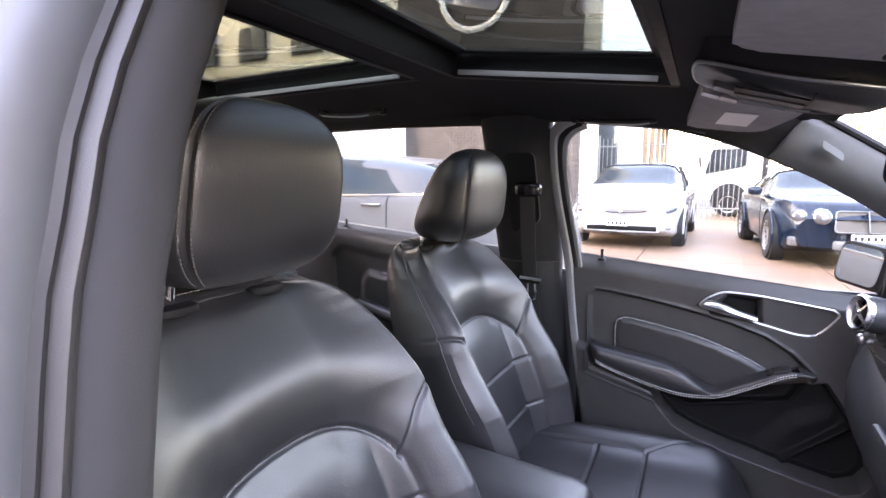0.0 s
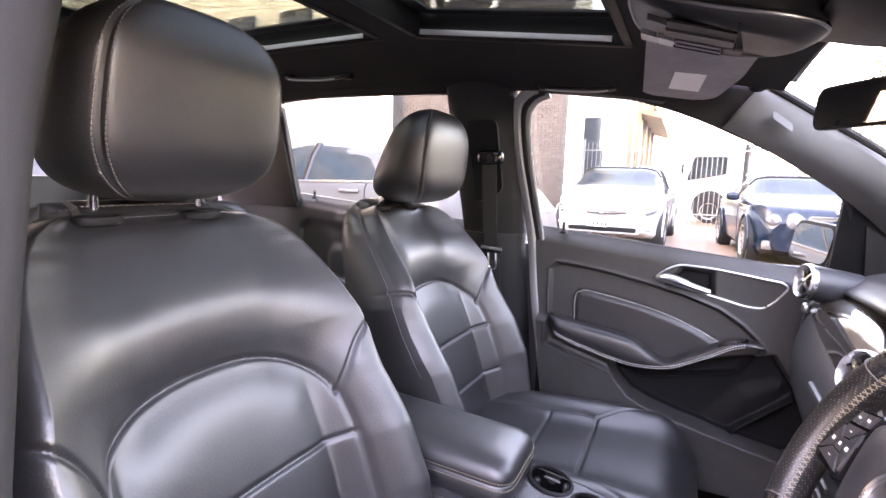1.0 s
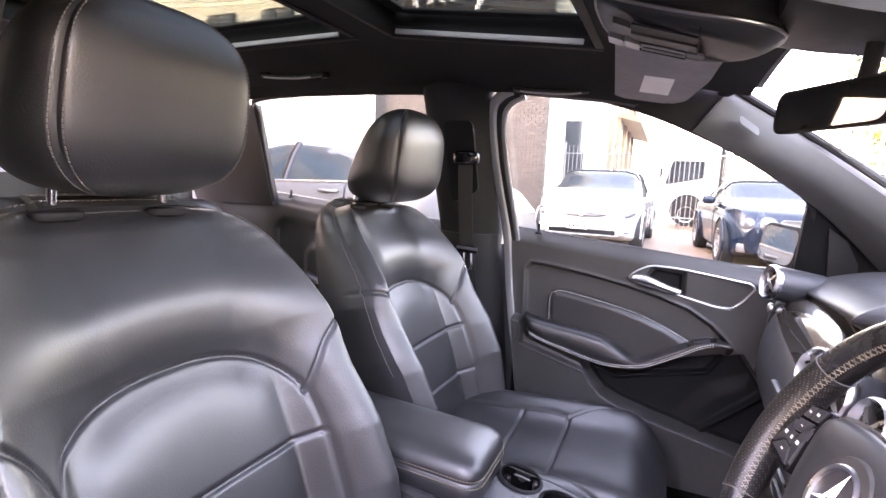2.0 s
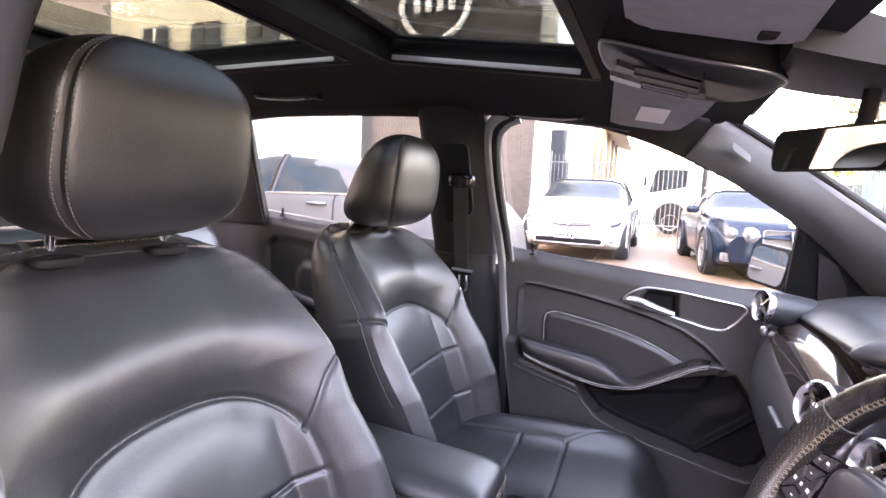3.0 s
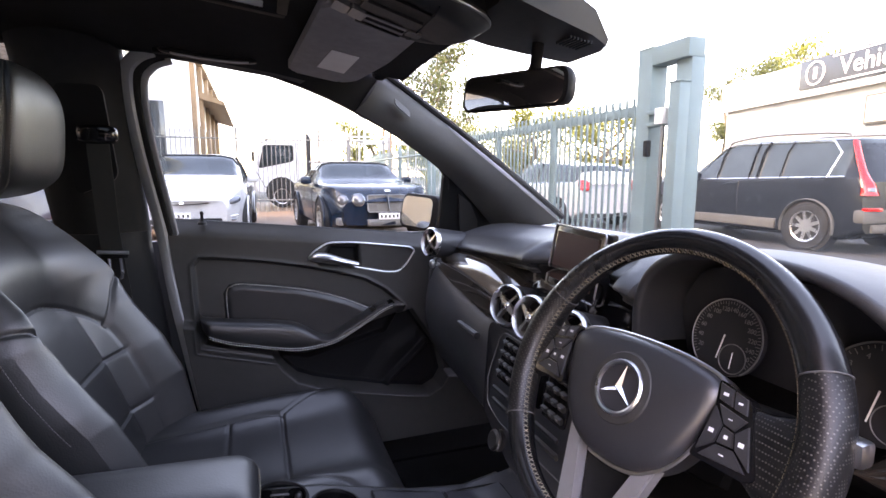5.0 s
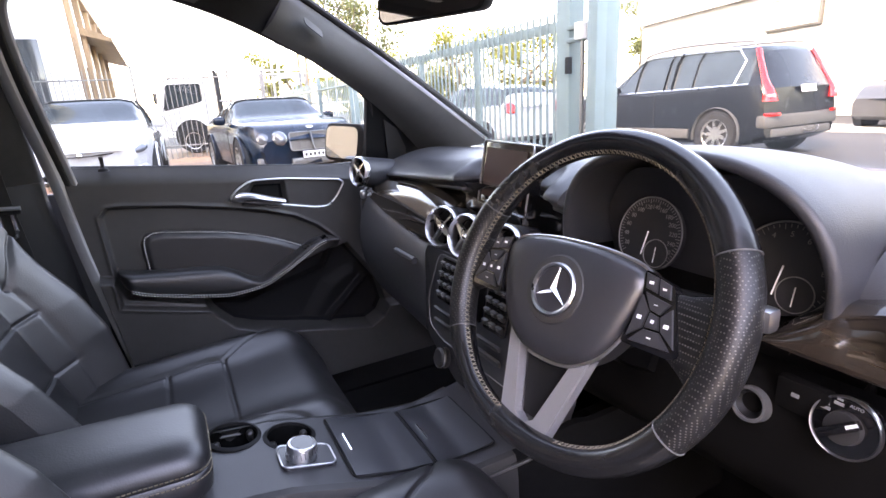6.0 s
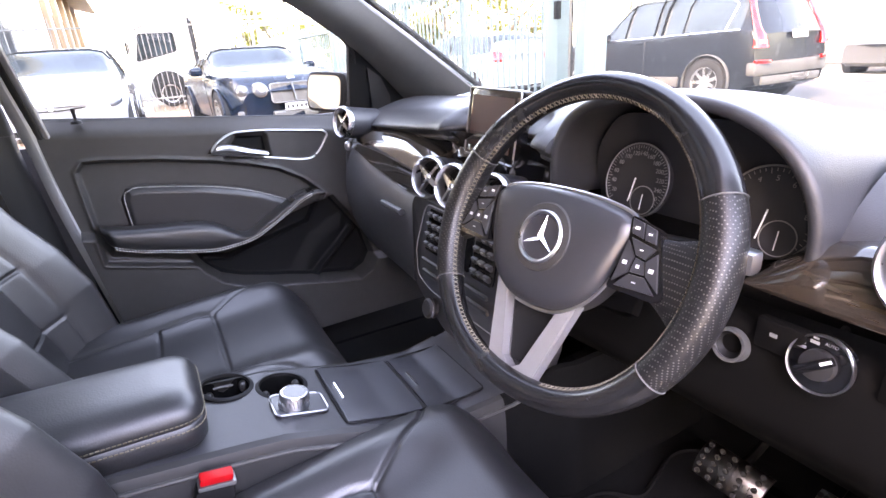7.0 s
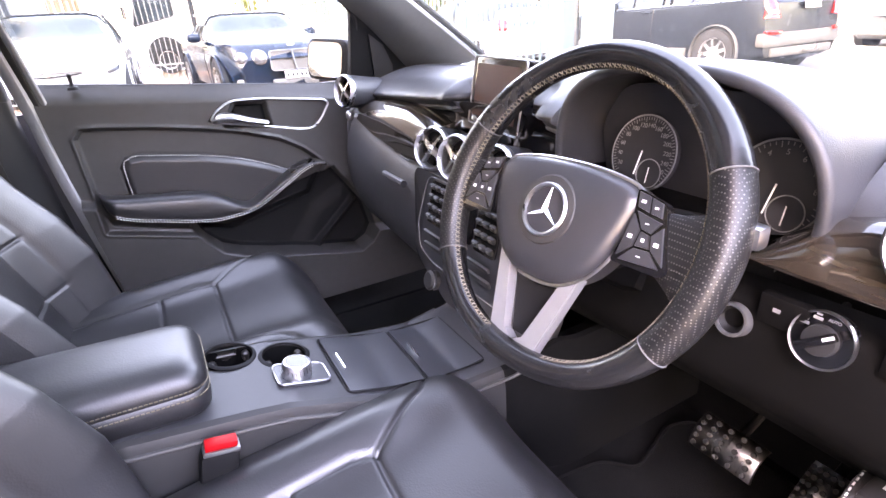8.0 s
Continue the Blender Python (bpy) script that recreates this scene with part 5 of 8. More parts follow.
    for gy, r, marks, nums in ((-0.330, 0.050, 53, [("20", -118), ("40", -97), ("60", -76), ("80", -55), ("100", -35), ("120", -15), ("140", 4), ("160", 23), ("180", 43), ("200", 62), ("220", 81), ("240", 100), ("260", 118)]),
                               (-0.504, 0.051, 36, [("1", -112), ("2", -84), ("3", -56), ("4", -28), ("5", 0), ("6", 28), ("7", 56), ("8", 84)])):
        c = Vector((0.430, gy, 1.002 if gy > -0.4 else 0.998))
        ax = Vector((-0.97, 0, 0.24)).normalized()
        u = Vector((0, -1, 0))
        w = u.cross(-ax).normalized()
        w = w if w.z > 0 else -w
        bm = bmesh.new()
        lathe(bm, [(0, 0.0), (r * 0.97, 0.0), (r * 0.97, -0.01), (0, -0.01)], c, ax, 48)
        dial = part("gauge", bm, M_DIAL, e, "round black gauge with white figures")
        bm = bmesh.new()
        tube(bm, [c + (u * math.sin(a) + w * math.cos(a)) * r + ax * 0.001 for a in np.linspace(radians(-140), radians(140), 60)], 0.0011, 6)
        part("dial_ring", bm, M_GREYMARK, dial)
        bm = bmesh.new()
        for k in range(marks):
            a = radians(-128 + 256 * k / (marks - 1))
            d = u * math.sin(a) + w * math.cos(a)
            ln = 0.006 if k % 4 == 0 else 0.0035
            cyl(bm, c + d * (r * 0.95) + ax * 0.001, c + d * (r * 0.95 - ln) + ax * 0.001, 0.0005, n=4)
        part("dial_marks", bm, M_GREYMARK, dial)
        rot = Matrix((u, w, ax)).transposed().to_4x4()
        for s, deg in nums:
            a = radians(deg)
            p = c + (u * math.sin(a) + w * math.cos(a)) * (r * 0.74) + ax * 0.0012
            letters(s, r * 0.16, Matrix.Translation(p) @ rot, M_GREYMARK, dial, 0.0002, "figure")
        bm = bmesh.new()
        a = radians(-172)
        d = u * math.sin(a) + w * math.cos(a)
        q = c - w * r * 0.02
        tube(bm, [q + ax * 0.004 - d * r * 0.1, q + ax * 0.004 + d * r * 0.55], 0.0010, 6)
        part("needle", bm, M_MARK, dial, "pale gauge needle")
        sc = c - w * (r * 0.46) + u * (r * 0.34)
        bm = bmesh.new()
        tube(bm, [sc + (u * math.sin(a) + w * math.cos(a)) * r * 0.37 + ax * 0.0022 for a in np.linspace(0, 2 * math.pi, 36)[:-1]], 0.0007, 6, closed=True)
        part("small_dial", bm, M_GREYMARK, dial)
        bm = bmesh.new()
        lathe(bm, [(0, 0.002), (r * 0.36, 0.002), (r * 0.36, 0.0), (0, 0.0)], sc, ax, 28)
        part("small_dial_face", bm, M_DIAL, dial)
        bm = bmesh.new()
        tube(bm, [sc + ax * 0.0035 - w * r * 0.25, sc + ax * 0.0035 + w * r * 0.16], 0.0007, 6)
        part("small_needle", bm, M_MARK, dial)

    # centre stack: a dark body, a satin edged key panel with two key pads, a thin slot and bars below
    stack_at = lambda u, v, d: Vector((0.300 + 0.30 * (0.75 - v) * (v < 0.75) + 0.25 * max(0, v - 0.80) + d, u, v))
    bm = bmesh.new()
    plate(bm, round_outline([(0.150, 0.905), (-0.230, 0.905), (-0.225, 0.70), (-0.17, 0.60), (0.09, 0.60), (0.145, 0.70)], 0.02), stack_at, 0.09)
    stack = part("stack_body", bm, M_DASH, e, "black body of the centre stack")
    edge = round_outline([(0.084, 0.900), (-0.196, 0.900), (-0.204, 0.82), (-0.200, 0.745), (-0.165, 0.722), (0.062, 0.722), (0.096, 0.745), (0.098, 0.82)], 0.018, 4)
    bm = bmesh.new()
    plate(bm, edge, lambda u, v, d: stack_at(u, v, d - 0.003), 0.006)
    keys = part("key_panel", bm, M_LID, e, "satin black key panel")
    bm = bmesh.new()
    tube(bm, [stack_at(u, v, -0.0034) for u, v in edge], 0.0011, 6, closed=True)
    part("panel_edge", bm, M_GREYMETAL, keys)
    lean_ = Matrix.Rotation(radians(-14), 4, "Y")
    for side in (0.054, -0.114):
        bm = bmesh.new()
        plate(bm, round_outline([(side + 0.010, 0.896), (side - 0.054, 0.896), (side - 0.054, 0.816), (side + 0.010, 0.816)], 0.006, 3), lambda u, v, d: stack_at(u, v, d - 0.0045), 0.004)
        pad_ = part("key_pad", bm, M_PIANO, keys, "black key pad")
        for row in range(4):
            for col in range(3):
                y, z = side - 0.001 - col * 0.0205, 0.886 - row * 0.0190
                bm = bmesh.new()
                box(bm, stack_at(y, z, -0.0075), (0.007, 0.0165, 0.0105), 0.002, lean_)
                part("button", bm, M_PLASTIC, pad_)
                bm = bmesh.new()
                box(bm, stack_at(y, z + 0.001, -0.0122), (0.0008, 0.006, 0.0016), 0, lean_)
                part("button_mark", bm, M_GREYMARK, pad_)
    bm = bmesh.new()
    plate(bm, round_outline([(-0.008, 0.894), (-0.096, 0.894), (-0.096, 0.818), (-0.008, 0.818)], 0.006, 3), lambda u, v, d: stack_at(u, v, d - 0.0042), 0.003)
    part("disc_panel", bm, M_PIANO, keys, "gloss black middle panel")
    for z, hh in ((0.795, 0.008), (0.768, 0.012)):
        for y0, y1 in ((0.068, 0.006), (-0.092, -0.160)):
            bm = bmesh.new()
            box(bm, stack_at((y0 + y1) / 2, z, -0.0045), (0.006, abs(y1 - y0), hh), 0.002, lean_)
            part("bar_key", bm, M_PLASTIC, keys, "flat bar key")
    for y in (0.095, -0.175):
        bm = bmesh.new()
        lathe(bm, [(0.022, 0.0), (0.021, 0.016), (0.017, 0.020), (0, 0.021)], (0.326, y, 0.660), (-0.95, 0, 0.3), 28)
        kn = part("climate_knob", bm, M_PLASTIC, stack)
        bm = bmesh.new()
        lathe(bm, [(0.0225, 0.010), (0.0235, 0.013), (0.0225, 0.016), (0.021, 0.013)], (0.326, y, 0.660), (-0.95, 0, 0.3), 28, closed=True)
        part("chrome_ring", bm, M_CHROME, kn)

    # light switch, starter and stalk
    c, ax = Vector((0.372, -0.604, 0.886)), Vector((-0.97, 0.05, 0.22)).normalized()
    bm = bmesh.new()
    lathe(bm, [(0.0265, 0.0), (0.0268, 0.005), (0.0280, 0.006), (0.0288, 0.004), (0.0286, 0.000), (0.0265, -0.004)], c, ax, 44, closed=True)
    ls = part("light_switch", bm, M_SATIN, e, "round light switch with satin silver ring")
    bm = bmesh.new()
    lathe(bm, [(0, 0.0035), (0.0268, 0.0035), (0.0268, -0.01), (0, -0.01)], c, ax, 40)
    part("switch_face", bm, M_PIANO, ls)
    bm = bmesh.new()
    lathe(bm, [(0.0155, 0.003), (0.0145, 0.010), (0, 0.011)], c, ax, 32)
    part("switch_knob", bm, M_PLASTIC, ls)
    u = Vector((0, 0, 1)).cross(ax).normalized()
    w = ax.cross(u)
    rot = Matrix((u, w, ax)).transposed().to_4x4()
    bm = bmesh.new()
    box(bm, c + ax * 0.014, (0.036, 0.009, 0.010), 0.003, rot @ Matrix.Rotation(radians(40), 4, "Z"))
    part("switch_grip", bm, M_PIANO, ls)
    bm = bmesh.new()
    box(bm, c + ax * 0.0195 + (u * math.cos(radians(40)) + w * math.sin(radians(40))) * 0.014, (0.010, 0.003, 0.001), 0, rot @ Matrix.Rotation(radians(40), 4, "Z"))
    part("switch_mark", bm, M_MARK, ls)
    letters("AUTO", 0.0040, Matrix.Translation(c + w * 0.0212 + u * 0.005 + ax * 0.0042) @ rot, M_GREYMARK, ls, 0.0002)
    for k, a in enumerate((150, 115)):
        bm = bmesh.new()
        d = u * math.cos(radians(a)) + w * math.sin(radians(a))
        box(bm, c + d * 0.021 + ax * 0.004, (0.008, 0.003, 0.0006), 0, rot)
        box(bm, c + d * 0.021 + w * 0.004 + ax * 0.004, (0.005, 0.002, 0.0006), 0, rot)
        part("switch_symbol", bm, M_GREYMARK, ls)
    bm = bmesh.new()
    box(bm, (0.378, -0.565, 0.893), (0.014, 0.048, 0.034), 0.004)
    part("switch_blank", bm, M_SHADEPLASTIC, e)
    bm = bmesh.new()
    box(bm, (0.384, -0.680, 0.888), (0.014, 0.065, 0.036), 0.004)
    part("switch_blank", bm, M_SHADEPLASTIC, e)
    bm = bmesh.new()
    box(bm, (0.3705, -0.560, 0.896), (0.001, 0.007, 0.004))
    part("switch_mark", bm, M_GREYMARK, e)
    c = Vector((0.368, -0.520, 0.866))
    bm = bmesh.new()
    lathe(bm, [(0.0150, 0.0), (0.0155, 0.003), (0.0185, 0.003), (0.0192, 0.0), (0.0192, -0.012), (0.0150, -0.012)], c, ax, 36, closed=True)
    st = part("ignition_lock", bm, M_GREYMETAL, e, "ignition key slot with satin ring")
    bm = bmesh.new()
    lathe(bm, [(0, -0.010), (0.009, -0.008), (0.0150, 0.0), (0.0150, -0.014), (0, -0.014)], c, ax, 28)
    part("key_slot", bm, M_BLACK, st)
    bm = bmesh.new()
    tube(bm, [(0.33, -0.44, 0.975), (0.318, -0.50, 0.985), (0.312, -0.545, 0.990)], 0.008, 12)
    sk = part("selector_stalk", bm, M_BLACK, e, "gear selector stalk with chrome-edged button")
    bm = bmesh.new()
    box(bm, (0.310, -0.556, 0.991), (0.018, 0.018, 0.022), 0.005)
    part("stalk_button", bm, M_SATIN, sk)
    bm = bmesh.new()
    tube(bm, [(0.32, -0.33, 0.955), (0.30, -0.27, 0.962), (0.292, -0.225, 0.968)], lambda t: 0.009 - 0.002 * t, 12)
    part("wiper_stalk", bm, M_BLACK, e)
    return e


dashboard()


# ---- steering wheel ----
def steering_wheel():
    th, ps = radians(26), radians(6)
    ax = Vector((-math.cos(th) * math.cos(ps), -math.cos(th) * math.sin(ps), math.sin(th)))   # towards the driver
    c = Vector((0.247, -0.362, 0.973)) - ax * 0.018
    u = Vector((0, 0, 1)).cross(ax).normalized()    # to the driver's right
    w = ax.cross(u).normalized()
    w = w if w.z > 0 else -w
    at = lambda a, b, d=0.0: c + u * a + w * b + ax * d
    rot = Matrix((u, w, ax)).transposed().to_4x4()
    e = thing("steering_wheel", c - ax * 0.05, "black leather three-spoke steering wheel with perforated grips", "steering wheel")
    R = 0.186

    def rad(a):
        grip = max(0, math.cos((abs(math.degrees(a)) - 84) / 56 * math.pi / 2)) if abs(abs(math.degrees(a)) - 84) < 56 else 0
        return 0.0152 + 0.0046 * grip

    def ringpt(a):
        flat = 0.008 * max(0, math.cos(a) * -1) ** 6
        return at((R) * math.sin(a), (R - flat) * math.cos(a))

    segs = [("rim_leather", -64, 64, M_RIM), ("rim_grip", 64, 121, M_GRIP), ("rim_leather", 121, 239, M_RIM), ("rim_grip", 239, 296, M_GRIP)]
    for nm, a0, a1, m in segs:
        angs = [radians(a0 + (a1 - a0) * k / 30) for k in range(31)]
        bm = bmesh.new()
        fr = []
        for a in angs:
            aa = math.atan2(math.sin(a), math.cos(a))
            p = ringpt(a)
            rd = (p - c).normalized()
            r = rad(aa)
            fr.append([bm.verts.new(p + rd * (r * math.cos(2 * math.pi * k / 20)) + ax * (r * 1.12 * math.sin(2 * math.pi * k / 20))) for k in range(20)])
        for a, b in zip(fr, fr[1:]):
            for k in range(20):
                bm.faces.new((a[k], a[(k + 1) % 20], b[(k + 1) % 20], b[k]))
        part(nm, bm, m, e, "perforated leather grip section" if m is M_GRIP else "smooth black leather rim section")
    for a in (64, 121, 239, 296):
        bm = bmesh.new()
        ar = radians(a)
        p = ringpt(ar)
        rd = (p - c).normalized()
        r = rad(math.atan2(math.sin(ar), math.cos(ar))) + 0.0004
        tube(bm, [p + rd * (r * math.cos(2 * math.pi * k / 20)) + ax * (r * 1.12 * math.sin(2 * math.pi * k / 20)) for k in range(20)], 0.0008, 6, closed=True)
        part("rim_joint", bm, M_DARKTHREAD, e)
    # cross stitching along the inner edge
    bm = bmesh.new()
    for k in range(150):
        a = radians(-165 + 330 * k / 150)
        p = ringpt(a)
        rd = (p - c).normalized()
        r = rad(math.atan2(math.sin(a), math.cos(a)))
        tg = rd.cross(ax)
        for s in (-1, 1):
            q = p - rd * (r * 0.95) + ax * (r * 0.40)
            box(bm, q + ax * 0.0004, (0.0009, 0.0075, 0.0009), 0, Matrix((tg, rd * 0.42 + ax * 0.90, tg.cross(rd * 0.42 + ax * 0.90))).transposed().to_4x4() @ Matrix.Rotation(radians(34 * s), 4, "Z"))
    part("stitching", bm, M_THREAD, e, "beige cross stitching")
    # hub cushion
    U0, V0 = -0.009, -0.003                         # the hub's middle
    right = [(0.0, 0.064), (0.045, 0.0625), (0.082, 0.057), (0.098, 0.050), (0.105, 0.040), (0.103, 0.022), (0.090, -0.020), (0.076, -0.046), (0.060, -0.062), (0.040, -0.074), (0.020, -0.079)]
    outline = right + [(0.0, -0.080)] + [(-a, b) for a, b in right[:0:-1]]
    ol = [Vector((p[0], p[1], 0)) for p in outline]
    ol = spline(ol, 5, closed=True)
    bm = bmesh.new()
    layers = []
    for t, d in ((1.0, -0.034), (1.0, -0.010), (0.985, -0.003), (0.95, 0.003), (0.86, 0.008), (0.66, 0.0115), (0.4, 0.013), (0.15, 0.0135)):
        layers.append([bm.verts.new(at(U0 + p.x * t, V0 + p.y * t, d + 0.004)) for p in ol])
    n = len(ol)
    for a, b in zip(layers, layers[1:]):
        for k in range(n):
            bm.faces.new((a[k], a[(k + 1) % n], b[(k + 1) % n], b[k]))
    bm.faces.new(layers[-1])
    hub = part("hub_cushion", bm, M_HUB, e, "black airbag cover")
    bm = bmesh.new()
    tube(bm, [at(U0 + p.x * 1.012, V0 + p.y * 1.012, -0.002) for p in ol[len(ol) - 18:] + ol[:62]], 0.0022, 6)
    part("silver_edge", bm, M_SATIN, e, "thin satin silver edge")
    # emblem
    ec = at(U0, V0 + 0.002, 0.0185)
    bm = bmesh.new()
    lathe(bm, [(0.0270, 0.0), (0.0275, 0.003), (0.0300, 0.004), (0.0320, 0.002), (0.0325, -0.006), (0.0270, -0.006)], ec, ax, 44, closed=True)
    em = part("emblem", bm, M_SATIN, e, "round chrome three-pointed emblem")
    bm = bmesh.new()
    lathe(bm, [(0.0322, -0.002), (0.0325, 0.0012), (0.0400, 0.0), (0.0425, -0.004), (0.0322, -0.006)], ec, ax, 44, closed=True)
    part("emblem_surround", bm, M_COVER, em, "dull grey ring round the emblem")
    bm = bmesh.new()
    lathe(bm, [(0, -0.001), (0.0272, 0.0), (0.0272, -0.008), (0, -0.008)], ec, ax, 36)
    part("emblem_ground", bm, M_DIAL, em)
    for k in range(3):
        a = radians(120 * k + 3)
        d = u * math.sin(a) + w * math.cos(a)
        s = d.cross(ax)
        bm = bmesh.new()
        tip, l, r, mid_ = bm.verts.new(ec + d * 0.0272 + ax * 0.001), bm.verts.new(ec + s * 0.0045 - d * 0.0025 + ax * 0.0005), bm.verts.new(ec - s * 0.0045 - d * 0.0025 + ax * 0.0005), bm.verts.new(ec + ax * 0.006)
        bk = bm.verts.new(ec - ax * 0.004)
        for q in ((tip, l, mid_), (tip, mid_, r), (l, tip, bk), (tip, r, bk), (l, bk, mid_), (r, mid_, bk)):
            bm.faces.new(q)
        part("emblem_arm", bm, M_CHROME, em)
    for k in range(5):
        bm = bmesh.new()
        box(bm, at(U0 - 0.016 + 0.008 * k, V0 - 0.048, 0.0152), (0.005, 0.0045, 0.0006), 0, rot)
        part("airbag_mark", bm, M_PLASTIC, hub)
    # side spokes with buttons
    for s in (-1, 1):
        bm = bmesh.new()
        ring_pts = []
        for t in np.linspace(0, 1, 9):
            x = U0 + s * (0.082 + t * 0.102)
            hh = 0.040 - 0.013 * math.sin(math.pi * t) + 0.016 * t * t
            zc = 0.014 - 0.020 * t
            ring_pts.append([bm.verts.new(at(x, zc + hh * math.copysign(abs(math.sin(q)) ** 0.6, math.sin(q)), -0.014 + 0.014 * math.copysign(abs(math.cos(q)) ** 0.6, math.cos(q)) + 0.010 * t)) for q in np.linspace(0, 2 * math.pi, 17)[:-1]])
        for a, b in zip(ring_pts, ring_pts[1:]):
            for k in range(16):
                bm.faces.new((a[k], a[(k + 1) % 16], b[(k + 1) % 16], b[k]))
        bm.faces.new(ring_pts[0])
        bm.faces.new(ring_pts[-1])
        part("side_spoke", bm, M_GRIP, e, "leather covered side spoke")
        # a pod: two small keys over a square of four wedge keys round a middle key
        px = lambda a, b: (U0 + s * a, V0 + b)
        base = [px(0.098, 0.053), px(0.132, 0.044), px(0.158, -0.020), px(0.150, -0.026), px(0.094, -0.026), px(0.104, 0.020)]
        bm = bmesh.new()
        plate(bm, round_outline(base, 0.005, 3), lambda a, b, d: at(a, b, 0.0075 - d), 0.016)
        pod = part("button_pod", bm, M_PIANO, e, "gloss black button pod")

        def key(pts, mark):
            bm = bmesh.new()
            cx, cy = sum(p[0] for p in pts) / len(pts), sum(p[1] for p in pts) / len(pts)
            lo_ = [bm.verts.new(at(*p, 0.0065)) for p in pts]
            hi_ = [bm.verts.new(at(cx + (p[0] - cx) * 0.93, cy + (p[1] - cy) * 0.93, 0.0098)) for p in pts]
            bm.faces.new(hi_)
            bm.faces.new(lo_[::-1])
            for i in range(len(pts)):
                j = (i + 1) % len(pts)
                bm.faces.new((lo_[i], lo_[j], hi_[j], hi_[i]))
            part("button", bm, M_HUB, pod)
            bm = bmesh.new()
            box(bm, at(cx, cy, 0.0100), (*mark, 0.0006), 0, rot)
            part("button_mark", bm, M_MARK, pod)

        key([px(0.101, 0.050), px(0.115, 0.047), px(0.119, 0.031), px(0.105, 0.034)], (0.005, 0.003))
        key([px(0.117, 0.0465), px(0.130, 0.043), px(0.134, 0.0285), px(0.121, 0.0305)], (0.004, 0.002))
        A, B, C, D = px(0.104, 0.031), px(0.138, 0.024), px(0.152, -0.019), px(0.099, -0.022)
        ix = lambda p, q, t: (p[0] + (q[0] - p[0]) * t, p[1] + (q[1] - p[1]) * t)
        M0 = ((A[0] + B[0] + C[0] + D[0]) / 4, (A[1] + B[1] + C[1] + D[1]) / 4)
        for p, q, mark in ((A, B, (0.004, 0.0012)), (B, C, (0.005, 0.004)), (C, D, (0.0045, 0.0013)), (D, A, (0.005, 0.004))):
            p1, q1 = ix(p, q, 0.06), ix(q, p, 0.06)
            key([p1, q1, ix(q1, M0, 0.62), ix(p1, M0, 0.62)], mark)
        key([ix(M0, p, 0.30) for p in (A, B, C, D)], (0.0035, 0.0035))
    # lower forked spoke
    for s in (-1, 1):
        bm = bmesh.new()
        prof = [(s * 0.046, -0.060), (s * 0.068, -0.052), (s * 0.036, -0.176), (s * 0.0, -0.181), (0.0, -0.164), (s * 0.017, -0.156)]
        prof = [(a - 0.011, b) for a, b in prof]
        if s < 0:
            prof = prof[::-1]
        plate(bm, prof, lambda a, b, d: at(a, b, -0.003 - d), 0.016)
        bmesh.ops.bevel(bm, geom=bm.edges[:], offset=0.0015, segments=2, affect="EDGES")
        part("lower_spoke", bm, M_SPOKE, e, "satin silver forked lower spoke")
    bm = bmesh.new()
    plate(bm, [(-0.057, -0.05), (0.035, -0.05), (0.003, -0.157), (-0.025, -0.157)], lambda a, b, d: at(a, b, -0.018 - d), 0.006)
    part("spoke_recess", bm, M_BLACK, e)
    bm = bmesh.new()
    cyl(bm, c - ax * 0.04, c - ax * 0.16, 0.045, 0.055, 24)
    box(bm, c - ax * 0.17 - w * 0.02, (0.12, 0.10, 0.11), 0.03, rot)
    part("column_shroud", bm, M_SHADEPLASTIC, e)
    return e


def grip_material():
    """Black leather with rows of small pale perforations."""
    m, n, l, b = nodes_of("perforated_leather")
    tc = n.new("ShaderNodeTexCoord")
    vo = n.new("ShaderNodeTexVoronoi")
    vo.inputs["Scale"].default_value, vo.inputs["Randomness"].default_value = 340.0, 0.1
    l.new(tc.outputs["Object"], vo.inputs["Vector"])
    lt = n.new("ShaderNodeMapRange")
    lt.inputs["From Min"].default_value, lt.inputs["From Max"].default_value = 0.20, 0.34
    l.new(vo.outputs["Distance"], lt.inputs["Value"])
    nz = n.new("ShaderNodeTexNoise")
    nz.inputs["Scale"].default_value = 30.0
    l.new(tc.outputs["Object"], nz.inputs["Vector"])
    mx = n.new("ShaderNodeMix")
    mx.data_type = "RGBA"
    mx.inputs["A"].default_value, mx.inputs["B"].default_value = (0.075, 0.072, 0.066, 1), (0.006, 0.006, 0.0065, 1)
    l.new(lt.outputs[0], mx.inputs["Factor"])
    l.new(mx.outputs["Result"], b.inputs["Base Color"])
    rg = n.new("ShaderNodeMapRange")
    b.inputs["Specular IOR Level"].default_value = 0.35
    rg.inputs["To Min"].default_value, rg.inputs["To Max"].default_value = 0.34, 0.46
    l.new(nz.outputs["Fac"], rg.inputs["Value"])
    l.new(rg.outputs[0], b.inputs["Roughness"])
    bp = n.new("ShaderNodeBump")
    bp.inputs["Strength"].default_value, bp.inputs["Distance"].default_value = 0.25, 0.0006
    l.new(lt.outputs[0], bp.inputs["Height"])
    l.new(bp.outputs[0], b.inputs["Normal"])
    return m


M_GRIP = grip_material()
steering_wheel()


# ---- centre console ----
def con_z(x):
    return np.interp(x, [-0.6, -0.26, -0.05, 0.12, 0.24, 0.34, 0.42], [0.715, 0.700, 0.668, 0.615, 0.592, 0.600, 0.640])


